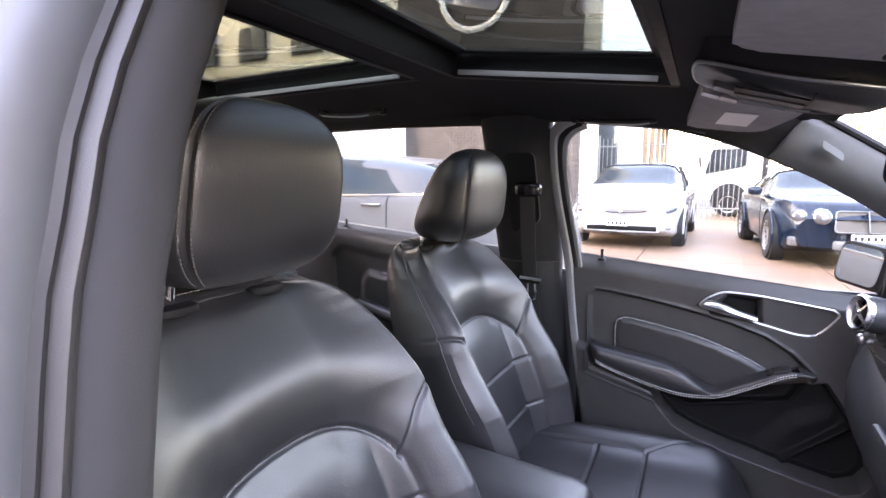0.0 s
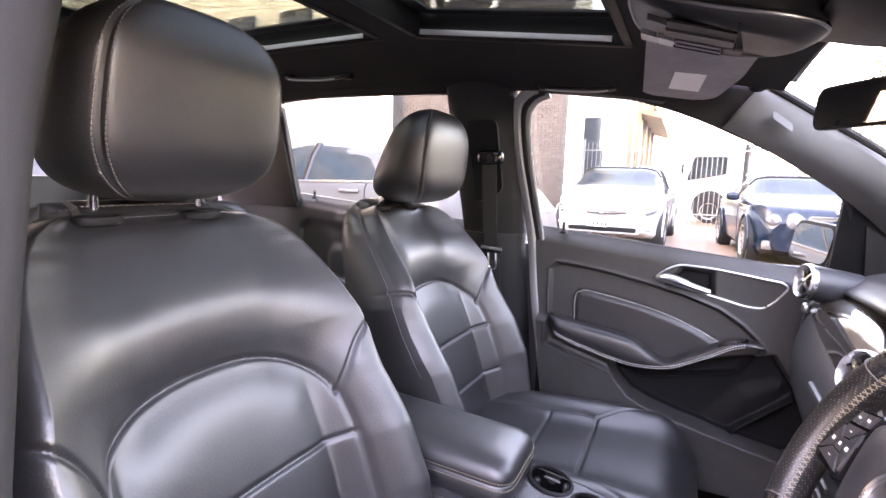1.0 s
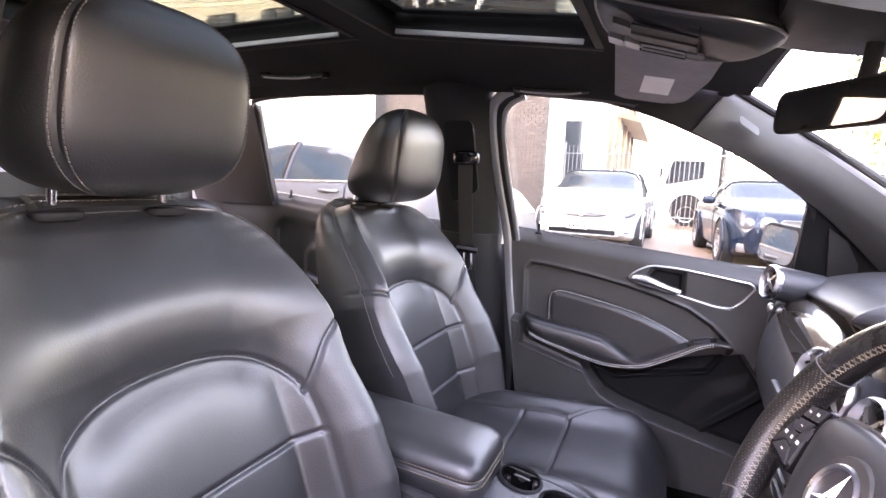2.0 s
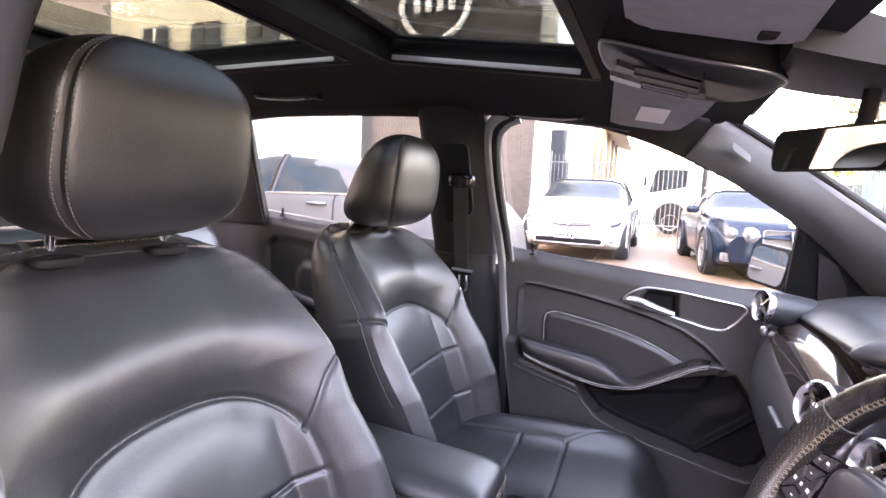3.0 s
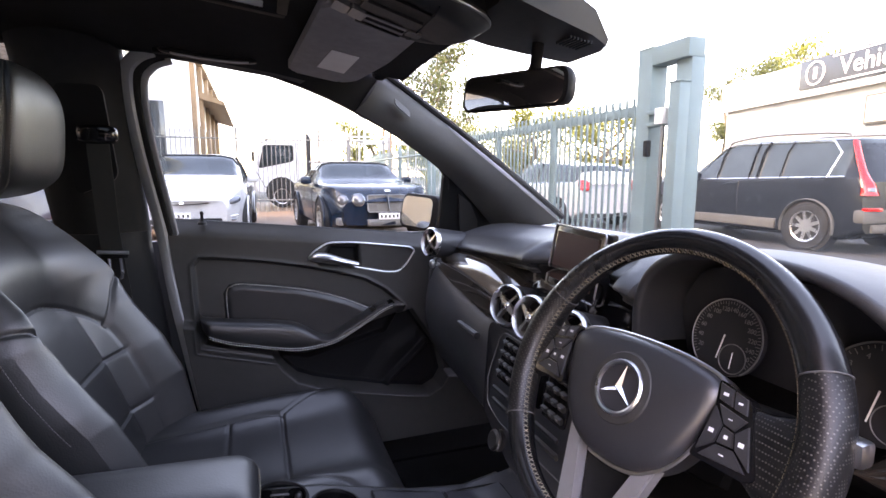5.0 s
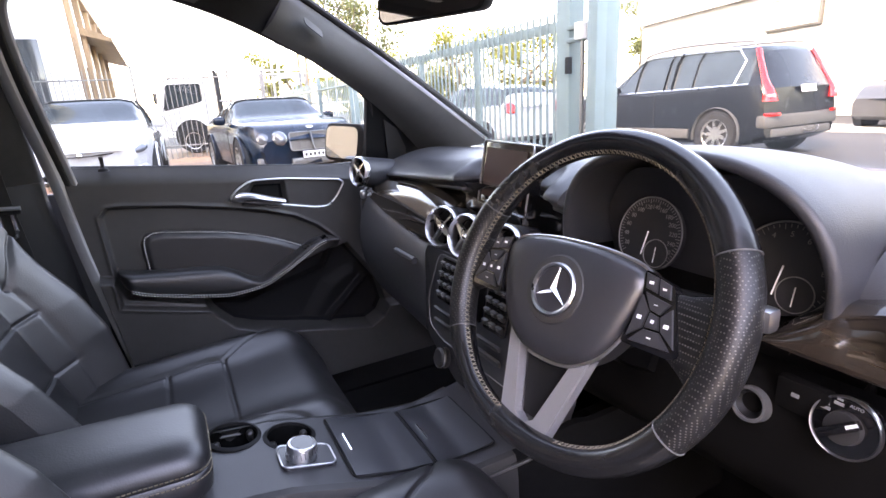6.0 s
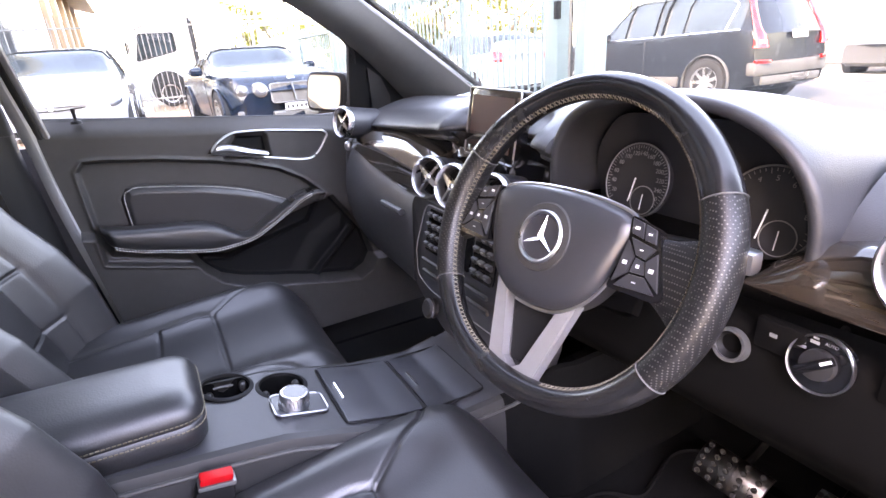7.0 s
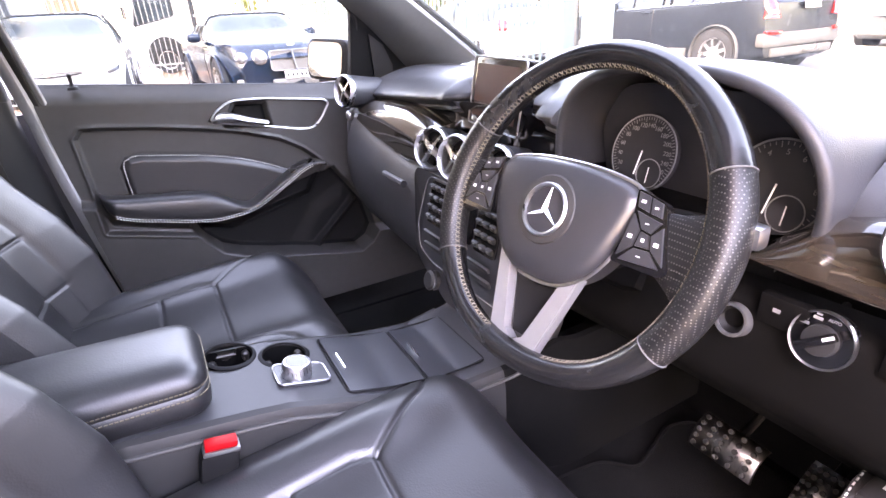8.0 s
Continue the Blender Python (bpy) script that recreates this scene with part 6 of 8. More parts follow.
def console():
    e = thing("centre_console", (-0.1, CY, 0.33), "dark plastic centre console with cup holders and lidded trays", "console")
    wid = lambda x: float(np.interp(x, [-0.6, -0.1, 0.2, 0.345, 0.45], [0.095, 0.100, 0.118, 0.135, 0.175]))
    xs = np.linspace(-0.62, 0.84, 90)
    for s in (-1, 1):
        rows = []
        for x in xs:
            z, w = float(con_z(x)), wid(x)
            rows.append([[x, CY + s * a, b] for a, b in ((w + 0.012, 0.34), (w + 0.008, z - 0.05), (w + 0.004, z - 0.012), (w, z - 0.003), (w - 0.010, z))])
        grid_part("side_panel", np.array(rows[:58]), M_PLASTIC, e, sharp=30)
        # the same side panel further forward, blackened for shade under the dash
        grid_part("tunnel_side", np.array(rows[57:]), M_SHADEBLACK, e, "tunnel side under the dash, blackened for shade", sharp=30)
        bm = bmesh.new()
        tube(bm, [(x, CY + s * (wid(x) + 0.006), float(con_z(x)) - 0.020) for x in xs[:60]], 0.0035, 8)
        part("edge_rib", bm, M_DOORSKIN, e)
    cups = ((-0.110, 0.030, 0.040), (-0.026, 0.004, 0.039))
    X, B = np.meshgrid(np.linspace(-0.62, 0.345, 250), np.linspace(-1, 1, 60), indexing="ij")
    Wd = np.interp(X, [-0.6, -0.1, 0.2, 0.345], [0.095, 0.100, 0.118, 0.135]) - 0.010
    Y = CY + B * Wd
    Z = con_z(X) - 0.002 * (1 - B * B)
    mx, my = (X[:-1, :-1] + X[1:, 1:]) / 2, (Y[:-1, :-1] + Y[1:, 1:]) / 2
    keep = np.ones(mx.shape, bool)
    for cx, cy2, r in cups:
        keep &= np.hypot(mx - cx, my - cy2) > r
    grid_part("top_panel", np.stack([X, Y, Z], -1), M_DASH, e, keep=keep)
    for cx, cy2, r in cups:
        z = float(con_z(cx))
        bm = bmesh.new()
        lathe(bm, [(r - 0.003, -0.002), (r - 0.002, 0.003), (r + 0.002, 0.002), (r + 0.0045, 0.0005), (r + 0.003, -0.004)], (cx, cy2, z), (0.20, 0, 1), 40, closed=True)
        ch = part("cup_holder", bm, M_BLACK, e, "round black cup holder")
        # the well's shade is put into its colour
        bm = bmesh.new()
        lathe(bm, [(r - 0.002, 0.0), (r - 0.004, -0.03), (r - 0.006, -0.062), (0, -0.064)], (cx, cy2, z), (0.20, 0, 1), 32)
        part("cup_well", bm, M_SHADEBLACK, ch)
        for k in range(3):
            a2 = 2.1 * k + 0.6
            bm = bmesh.new()
            blob(bm, (cx + (r - 0.008) * math.cos(a2), cy2 + (r - 0.008) * math.sin(a2), z - 0.020), (0.007, 0.007, 0.010), 0.7, 0.8, 12, 8)
            part("grip_tab", bm, M_PLASTIC, ch)
    # controller knob
    x, y = -0.018, -0.062
    z = float(con_z(x))
    bm = bmesh.new()
    ol = round_outline([(x - 0.036, y - 0.031), (x + 0.046, y - 0.028), (x + 0.046, y + 0.028), (x - 0.036, y + 0.031)], 0.012, 4)
    lie = lambda a, b, d: Vector((a, b, float(con_z(a)) + 0.0035 - d))
    plate(bm, ol, lie, 0.005)
    base = part("controller_plate", bm, M_LID, e)
    bm = bmesh.new()
    tube(bm, [lie(a, b, -0.0004) for a, b in ol], 0.0015, 6, closed=True)
    part("plate_rim", bm, M_SATIN, base)
    bm = bmesh.new()
    lathe(bm, [(0.0250, 0.001), (0.0255, 0.004), (0.0240, 0.008), (0.0236, 0.022), (0.0215, 0.0255), (0.0185, 0.026)], (x - 0.004, y, z + 0.002), (0.2, 0, 1), 36)
    k = part("controller_knob", bm, M_SATIN, e, "satin chrome rotary controller knob")
    for i in range(24):
        a = 2 * math.pi * i / 24
        bm = bmesh.new()
        box(bm, (x - 0.004 + 0.0237 * math.cos(a) + 0.003, y + 0.0237 * math.sin(a), z + 0.0165), (0.0012, 0.0012, 0.011), 0)
        part("knob_rib", bm, M_GREYMETAL, k)
    bm = bmesh.new()
    lathe(bm, [(0, 0.0265), (0.0180, 0.0265), (0.0188, 0.0250), (0.0188, 0.02), (0, 0.02)], (x - 0.004, y, z + 0.002), (0.2, 0, 1), 32)
    part("knob_cap", bm, M_PIANO, k)
    # lids
    for x0, x1, lab in ((0.045, 0.178, "dark lidded tray with bright grip"), (0.186, 0.300, "dark lidded tray with bright grip")):
        fr = []
        for x in np.linspace(x0, x1, 14):
            fr.append([[x, CY + a, float(con_z(x)) + 0.0055 - 0.002 * (abs(a) / 0.09) ** 6] for a in np.linspace(-0.088, 0.088, 16)])
        fr = np.array(fr)
        lid = grid_part("tray_lid", fr, M_LID, e, lab, back=fr - [0, 0, 0.0028])
        bm = bmesh.new()
        tube(bm, [(x0 + 0.014, CY + a, float(con_z(x0 + 0.014)) + 0.0064) for a in np.linspace(-0.025, 0.025, 6)], 0.0022, 6)
        part("lid_grip", bm, M_CHROME, lid)
        bm = bmesh.new()
        loop = [(x0 - 0.003, CY - 0.091), (x1 + 0.003, CY - 0.091), (x1 + 0.003, CY + 0.091), (x0 - 0.003, CY + 0.091)]
        tube(bm, [(a, b, float(con_z(a)) + 0.001) for a, b in round_outline(loop, 0.012, 4)], 0.0018, 6, closed=True)
        part("lid_joint", bm, M_BLACK, lid)
    return e


console()


def armrest():
    e = thing("armrest_box", (-0.3, CY, 0.70), "black leather centre armrest with pale stitching", "armrest")
    hx, hy = 0.184, 0.087
    o = round_outline([(-hx, -hy), (hx, -hy), (hx, hy), (-hx, hy)], 0.038, 8)
    m = pose(-0.328, CY + 0.005, 0.736, 0, 3, 0)
    at = lambda a, b, inset, z: m @ Vector((a * (hx - inset) / hx, b * (hy - inset) / hy, z))
    bm = bmesh.new()
    rows = [[bm.verts.new(at(a, b, inset, z)) for a, b in o] for inset, z in ((0.006, -0.038), (0.001, -0.032), (0.0, -0.016), (0.0006, -0.001), (0.0028, 0.001), (0.0008, 0.004), (0.002, 0.014), (0.006, 0.023), (0.013, 0.031), (0.024, 0.0365), (0.040, 0.0395), (0.060, 0.0405))]
    n = len(o)
    for a, b in zip(rows, rows[1:]):
        for k in range(n):
            bm.faces.new((a[k], a[(k + 1) % n], b[(k + 1) % n], b[k]))
    bm.faces.new(rows[0][::-1])
    bm.faces.new(rows[-1])
    lid = part("lid", bm, M_LEATHER, e, "", 60)
    bm = bmesh.new()
    for z in (-0.0055, 0.0075):
        stitches(bm, [at(a, b, -0.0002, z) for a, b in o], 0.006, 0.0009)
    part("stitching", bm, M_THREAD, lid)
    return e


armrest()


def belt_buckle():
    e = thing("belt_buckle", (-0.16, -0.165, 0.52), "black belt buckle with red release button", "belt buckle")
    bm = bmesh.new()
    box(bm, (-0.168, -0.168, 0.60), (0.050, 0.028, 0.130), 0.008, Matrix.Rotation(radians(12), 4, "Y"))
    part("housing", bm, M_BLACK, e)
    bm = bmesh.new()
    box(bm, (-0.152, -0.168, 0.664), (0.047, 0.024, 0.008), 0.003, Matrix.Rotation(radians(12), 4, "Y"))
    part("collar", bm, M_GREYMETAL, e)
    bm = bmesh.new()
    box(bm, (-0.151, -0.169, 0.673), (0.042, 0.019, 0.011), 0.004, Matrix.Rotation(radians(12), 4, "Y"))
    part("release_button", bm, M_RED, e, "bright red release button")
    bm = bmesh.new()
    cyl(bm, (-0.185, -0.168, 0.36), (-0.178, -0.168, 0.55), 0.012, n=10)
    part("stalk", bm, M_BLACK, e)


belt_buckle()


def pedal(name, c, sx, sz, label):
    e = thing(name, (c[0] + 0.1, c[1], 0.34), label, "pedal")
    m = pose(*c, 0, 42, 0)
    rows = []
    for a in np.linspace(-1, 1, 14):
        rows.append([list(m @ Vector((0.012 * a * a + 0.05 * b * b - 0.014, sx * a * 0.5, sz * b))) for b in np.linspace(-0.5, 0.5, 10)])
    f = np.array(rows)
    grid_part("pad", f, M_STEEL, e, back=f + [0.006, 0, -0.004])
    for i in range(5):
        for j in range(8):
            a, b = -0.8 + 1.6 * i / 4, -0.42 + 0.84 * j / 7
            if sx > sz and j > 4:
                continue
            bb = b if sx < sz else -0.4 + 0.2 * j
            p = m @ Vector((0.012 * a * a + 0.05 * bb * bb - 0.0155, sx * a * 0.5, sz * bb))
            bm = bmesh.new()
            lathe(bm, [(0.0046, 0.0), (0.0040, 0.003), (0, 0.0035)], p, m.to_3x3() @ Vector((-1, 0, 0)), 10)
            part("rubber_stud", bm, M_RUBBER, e)
    bm = bmesh.new()
    tube(bm, spline([m @ Vector((0.01, 0, 0)), Vector((c[0] + 0.10, c[1], c[2] + 0.02)), Vector((0.85, c[1], c[2] + 0.17))], 5), 0.008, 8)
    part("arm", bm, M_BLACK, e)


pedal("brake_pedal", (0.545, -0.456, 0.532), 0.105, 0.060, "perforated steel brake pedal with rubber studs")
pedal("accelerator_pedal", (0.62, -0.560, 0.462), 0.050, 0.120, "perforated steel accelerator pedal with rubber studs")


def floor_mat(name, edge, label):
    """A carpet mat with a bound edge; edge: its rounded outline."""
    e = thing(name, (*edge[0], 0.33), label, "floor mat")
    bm = bmesh.new()
    ol = round_outline(edge, 0.05)
    plate(bm, ol, lambda u, v, d: Vector((u, v, 0.338 - d)), 0.008)
    part("carpet", bm, M_CARPET, e)
    bm = bmesh.new()
    tube(bm, [(u, v, 0.339) for u, v in ol], 0.005, 6, closed=True)
    part("bound_edge", bm, M_SHADEBLACK, e, "dark bound edge")


floor_mat("floor_mat", [(0.12, -0.68), (0.76, -0.66), (0.76, -0.285), (0.70, -0.255), (0.61, -0.285), (0.545, -0.305), (0.505, -0.250), (0.40, -0.235), (0.12, -0.23)], "black carpet mat in the driver's footwell")
floor_mat("floor_mat", [(0.08, 0.14), (0.74, 0.16), (0.74, 0.60), (0.08, 0.62)], "black carpet mat in the passenger footwell")


# ---- roof fittings ----
def sun_visor(mirror, label):
    e = thing("sun_visor", (0.10, (0.40 if not mirror else 2 * CY - 0.40), 1.47), label, "sun visor", "sun visors")
    bm = bmesh.new()
    if mirror:
        o = round_outline([(0.018, 0.105), (0.018, 0.50), (0.10, 0.52), (0.185, 0.50), (0.205, 0.070)], 0.03, 6)
        o = [(a, 2 * CY - b) for a, b in o][::-1]
    else:
        o = round_outline([(-0.012, 0.085), (-0.046, 0.490), (0.078, 0.510), (0.112, 0.474), (0.150, 0.300), (0.170, 0.085)], 0.022, 6)
    lie = (lambda u, v: 1.476 - 0.15 * (u - 0.02)) if mirror else (lambda u, v: 1.459 - 0.12 * (u - 0.03) - 0.09 * (v - 0.29))
    plate(bm, o, lambda u, v, d: Vector((u, v, lie(u, v) + d)), 0.018)
    bmesh.ops.bevel(bm, geom=[x for x in bm.edges if abs(x.verts[0].co.z - x.verts[1].co.z) < 0.015], offset=0.006, segments=2, affect="EDGES")
    v = part("flap", bm, M_VISOR, e)
    if not mirror:
        bm = bmesh.new()
        plate(bm, [(0.029, 0.288), (0.014, 0.413), (0.075, 0.424), (0.087, 0.298)], lambda u, w, d: Vector((u, w, lie(u, w) - 0.001 - d)), 0.0012)
        part("warning_label", bm, M_LABEL, v, "pale printed warning label")
    bm = bmesh.new()
    y = 0.175 if not mirror else 2 * CY - 0.110
    box(bm, (0.168, y if mirror else 0.120, 1.462), (0.020, 0.030, 0.022), 0.004)
    part("clip", bm, M_BLACK, e)
    return e


sun_visor(False, "dark grey cloth passenger sun visor with pale label")
sun_visor(True, "dark grey cloth driver's sun visor folded up")


def overhead_console():
    e = thing("overhead_console", (0.10, CY, 1.49), "grey overhead console with reading lamps and switches", "overhead console")
    half = [(-0.024, 0.0), (-0.022, 0.055), (-0.013, 0.088), (0.025, 0.098), (0.085, 0.098), (0.145, 0.088), (0.190, 0.062), (0.212, 0.030), (0.216, 0.0)]
    o = [(p.x, p.y) for p in spline([(x, CY + y, 0) for x, y in half] + [(x, CY - y, 0) for x, y in half[-2:0:-1]], 5, closed=True)]
    cx = 0.10
    top = lambda x: 1.497 - 0.21 * x - 0.010 * math.sin(math.pi * min(max((x + 0.02) / 0.24, 0.0), 1.0))
    n = len(o)

    def dome(scale0, scale1, drop0, drop1, k=6):
        out = []
        for i in range(k + 1):
            t = i / k
            sc = scale0 + (scale1 - scale0) * t
            dr = drop0 + (drop1 - drop0) * math.sin(math.pi / 2 * t)
            out.append([(cx + (u - cx) * sc, CY + (v - CY) * sc, top(u) - dr) for u, v in o])
        return out

    rings = dome(0.88, 1.0, -0.030, 0.020, 4) + dome(0.985, 0.70, 0.024, 0.038, 5)
    bm = bmesh.new()
    lay = [[bm.verts.new(p) for p in r] for r in rings]
    for a, b in zip(lay, lay[1:]):
        for k in range(n):
            bm.faces.new((a[k], a[(k + 1) % n], b[(k + 1) % n], b[k]))
    bm.faces.new(lay[-1])
    bm.faces.new(lay[0][::-1])
    part("body", bm, M_CONSOLE, e)
    bm = bmesh.new()
    lay = [[bm.verts.new((cx + (p[0] - cx) * 1.012, CY + (p[1] - CY) * 1.012, p[2] + 0.003)) for p in r] for r in rings[:5]]
    for a, b in zip(lay, lay[1:]):
        for k in range(n):
            bm.faces.new((a[k], a[(k + 1) % n], b[(k + 1) % n], b[k]))
    part("surround", bm, M_LINER, e, "black cloth surround")
    bm = bmesh.new()
    tube(bm, [(cx + (u - cx) * 0.995, CY + (v - CY) * 0.995, top(u) - 0.0215) for u, v in o], 0.0024, 8, closed=True)
    part("bright_rim", bm, M_GREYMETAL, e, "worn grey rim")

    def face(y):
        k = min(abs(y - CY) / 0.11, 1.0)
        return 0.0385 - 0.012 * max(0.0, k - 0.62) / 0.38

    def strip(name, ol, material, rise, label="", deep=0.003, r=0.004):
        bm = bmesh.new()
        plate(bm, round_outline(ol, r, 3), lambda u, v, d: Vector((u, v, top(u) - face(v) - rise + d)), deep)
        return part(name, bm, material, e, label)

    strip("lamp_lens", [(0.028, -0.108), (0.026, -0.074), (0.112, -0.066), (0.112, -0.098)], M_BLACK, 0.0015, "black reading lamp strip")
    strip("lamp_lens", [(0.030, 0.026), (0.032, 0.050), (0.100, 0.050), (0.100, 0.028)], M_BLACK, 0.0015, "black reading lamp strip")
    strip("lamp_button", [(0.004, -0.112), (0.002, -0.078), (0.026, -0.074), (0.028, -0.108)], M_CONSOLE, 0.007, "grey push button", 0.008)
    strip("lamp_bar", [(0.024, -0.066), (0.024, -0.034), (0.110, -0.030), (0.112, -0.060)], M_CONSOLE, 0.003, "", 0.004)
    for x0 in (-0.010, 0.014):
        strip("rocker_switch", [(x0, -0.030), (x0 - 0.002, 0.008), (x0 + 0.020, 0.010), (x0 + 0.022, -0.026)], M_GREYMETAL, 0.006, "pale grey rocker switch", 0.008)
    slot = [(0.038, -0.016), (0.038, 0.006), (0.098, 0.008), (0.098, -0.014)]
    strip("grip_slot", slot, M_BLACK, 0.0012, "dark grip slot", 0.002)
    bm = bmesh.new()
    tube(bm, [(u, v, top(u) - face(v) - 0.002) for u, v in slot], 0.0022, 6, closed=True)
    part("slot_rim", bm, M_GREYMETAL, e)
    strip("pale_tab", [(0.101, -0.014), (0.101, 0.010), (0.124, 0.012), (0.126, -0.010)], M_BADGE, 0.002, "pale plastic tab")
    bm = bmesh.new()
    tube(bm, [(0.114 + 0.02 * (y + 0.04), y, top(0.114) - face(y) - 0.0004) for y in np.linspace(-0.125, 0.045, 10)], 0.0012, 6)
    part("lid_joint", bm, M_BLACK, e)
    return e


overhead_console()


def sensor_cover():
    e = thing("sensor_cover", (0.33, CY - 0.03, 1.48), "black plastic sensor cover at the windscreen top", "sensor cover")
    bm = bmesh.new()
    lay = []
    for x, w, z0, z1 in ((0.20, 0.115, 1.445, 1.492), (0.27, 0.105, 1.428, 1.484), (0.36, 0.085, 1.412, 1.452), (0.400, 0.065, 1.404, 1.418)):
        lay.append([bm.verts.new((x, CY + a * w, b)) for a, b in ((-1, z1), (-0.92, z0 + 0.006), (-0.7, z0), (0.7, z0), (0.92, z0 + 0.006), (1, z1))])
    for a, b in zip(lay, lay[1:]):
        for k in range(6):
            bm.faces.new((a[k], a[(k + 1) % 6], b[(k + 1) % 6], b[k]))
    bm.faces.new(lay[0][::-1])
    bm.faces.new(lay[-1])
    part("cover", bm, M_COVER, e)
    for k in range(7):
        bm = bmesh.new()
        box(bm, (0.325 + 0.006 * k, CY - 0.055, 1.4135 - 0.001 * k), (0.003, 0.04, 0.004))
        part("vent_slat", bm, M_BLACK, e)


sensor_cover()


def inner_mirror():
    c = Vector((0.279, -0.016, 1.346))
    e = thing("rear_view_mirror", (0.262, -0.085, 1.42), "black interior mirror on a windscreen stalk", "mirror")
    nrm = Vector((-0.93, -0.36, -0.03)).normalized()
    u = Vector((0, 0, 1)).cross(nrm).normalized()
    w = nrm.cross(u)
    bm = bmesh.new()
    o = round_outline([(-0.118, -0.026), (0.112, -0.032), (0.118, 0.026), (-0.108, 0.036)], 0.022, 6)
    lay = []
    for t, d in ((0.985, 0.004), (1.0, 0.0), (1.0, -0.008), (0.92, -0.028), (0.7, -0.038)):
        lay.append([bm.verts.new(c + u * (a * t) + w * (b * t) + nrm * d) for a, b in o])
    n = len(o)
    for a, b in zip(lay, lay[1:]):
        for k in range(n):
            bm.faces.new((a[k], a[(k + 1) % n], b[(k + 1) % n], b[k]))
    bm.faces.new(lay[0])
    bm.faces.new(lay[-1])
    part("housing", bm, M_BLACK, e)
    bm = bmesh.new()
    plate(bm, [(a * 0.93, b * 0.86) for a, b in o], lambda a, b, d: c + u * a + w * b + nrm * (0.0055 - d), 0.002)
    part("glass", bm, M_MIRROR, e, "mirror glass")
    bm = bmesh.new()
    tube(bm, [c - nrm * 0.03, Vector((0.312, -0.035, 1.385)), Vector((0.316, -0.038, 1.44))], 0.010, 10)
    part("stalk", bm, M_BLACK, e)


inner_mirror()


def door_mirror():
    e = thing("door_mirror", (0.44, 0.86, 1.03), "black and silver folding passenger door mirror", "mirror")
    c = Vector((0.432, 0.975, 1.076))
    nrm = Vector((-0.90, -0.42, 0.105)).normalized()
    u = Vector((0, 0, 1)).cross(nrm).normalized()
    w = nrm.cross(u)
    o = round_outline([(-0.098, -0.058), (0.086, -0.066), (0.102, 0.056), (-0.082, 0.066)], 0.035, 6)
    bm = bmesh.new()
    lay = []
    for t, d in ((0.97, 0.012), (1.03, 0.010), (1.06, -0.004), (1.06, -0.03), (0.95, -0.075), (0.6, -0.11)):
        lay.append([bm.verts.new(c + u * (a * t) + w * (b * t) + nrm * d) for a, b in o])
    n = len(o)
    for a, b in zip(lay, lay[1:]):
        for k in range(n):
            bm.faces.new((a[k], a[(k + 1) % n], b[(k + 1) % n], b[k]))
    bm.faces.new(lay[0])
    bm.faces.new(lay[-1])
    part("housing", bm, M_BLACK, e)
    bm = bmesh.new()
    plate(bm, [(a * 0.86 - 0.006, b * 0.88) for a, b in o], lambda a, b, d: c + u * a + w * b + nrm * (0.0145 - d), 0.002)
    part("glass", bm, M_MIRROR, e, "mirror glass")
    bm = bmesh.new()
    tube(bm, [(0.515, 0.78, 1.030), (0.510, 0.86, 1.030), (0.495, 0.93, 1.045)], 0.028, 12, flat=0.8)
    part("foot", bm, M_BLACK, e)


door_mirror()


def grab_handle(x0, x1, y, z, tilt, label):
    e = thing("grab_handle", (0.5 * (x0 + x1), y, z), label, "grab handle", "roof grab handles")
    bm = bmesh.new()
    L = x1 - x0
    pts = spline([(x0, y + 0.02, z + 0.012), (x0 + 0.018, y - 0.006, z + 0.002), (x0 + L * 0.3, y - 0.014, z - 0.006), (x1 - L * 0.3, y - 0.014, z - 0.006 + tilt * 0.6), (x1 - 0.018, y - 0.006, z + 0.002 + tilt), (x1, y + 0.02, z + 0.012 + tilt)], 5)
    tube(bm, pts, 0.0095, 10, flat=0.7)
    part("grip", bm, M_PLASTIC, e)
    bm = bmesh.new()
    tube(bm, [Vector(p) + Vector((0, -0.008, -0.004)) for p in pts[6:-6]], 0.0022, 6)
    part("bright_edge", bm, M_RAIL, e, "pale edge strip")
    for x, t in ((x0, 0), (x1, tilt)):
        bm = bmesh.new()
        box(bm, (x, y + 0.018, z + 0.008 + t), (0.030, 0.022, 0.018), 0.005)
        part("mount", bm, M_BLACK, e)


grab_handle(-0.315, -0.105, 0.520, 1.478, -0.010, "black roof grab handle folded up above the front window")
grab_handle(-1.114, -0.885, 0.430, 1.528, -0.008, "black roof grab handle above the rear window")


# ---- the yard outside ----
def paving():
    e = new("pavement")
    tagged(e, "brown concrete yard paving in large slabs", "paving", kind="structure")
    me = None
    rnd = random.Random(4)
    for i in range(6):
        for j in range(9):
            if me is None:
                bm = bmesh.new()
                box(bm, (0, 0, 0), (2.385, 2.385, 0.05), 0.006, None, 1)
                ob = part("slab", bm, M_PAVE, e)
                me = ob.data
            else:
                ob = new("slab", me)
                ob.parent = e
            ob.location = (-9.6 + 2.4 * i + 0.35, 1.6 + 2.4 * j, GROUND - 0.025 + rnd.uniform(-0.002, 0.002))
    return e


paving()


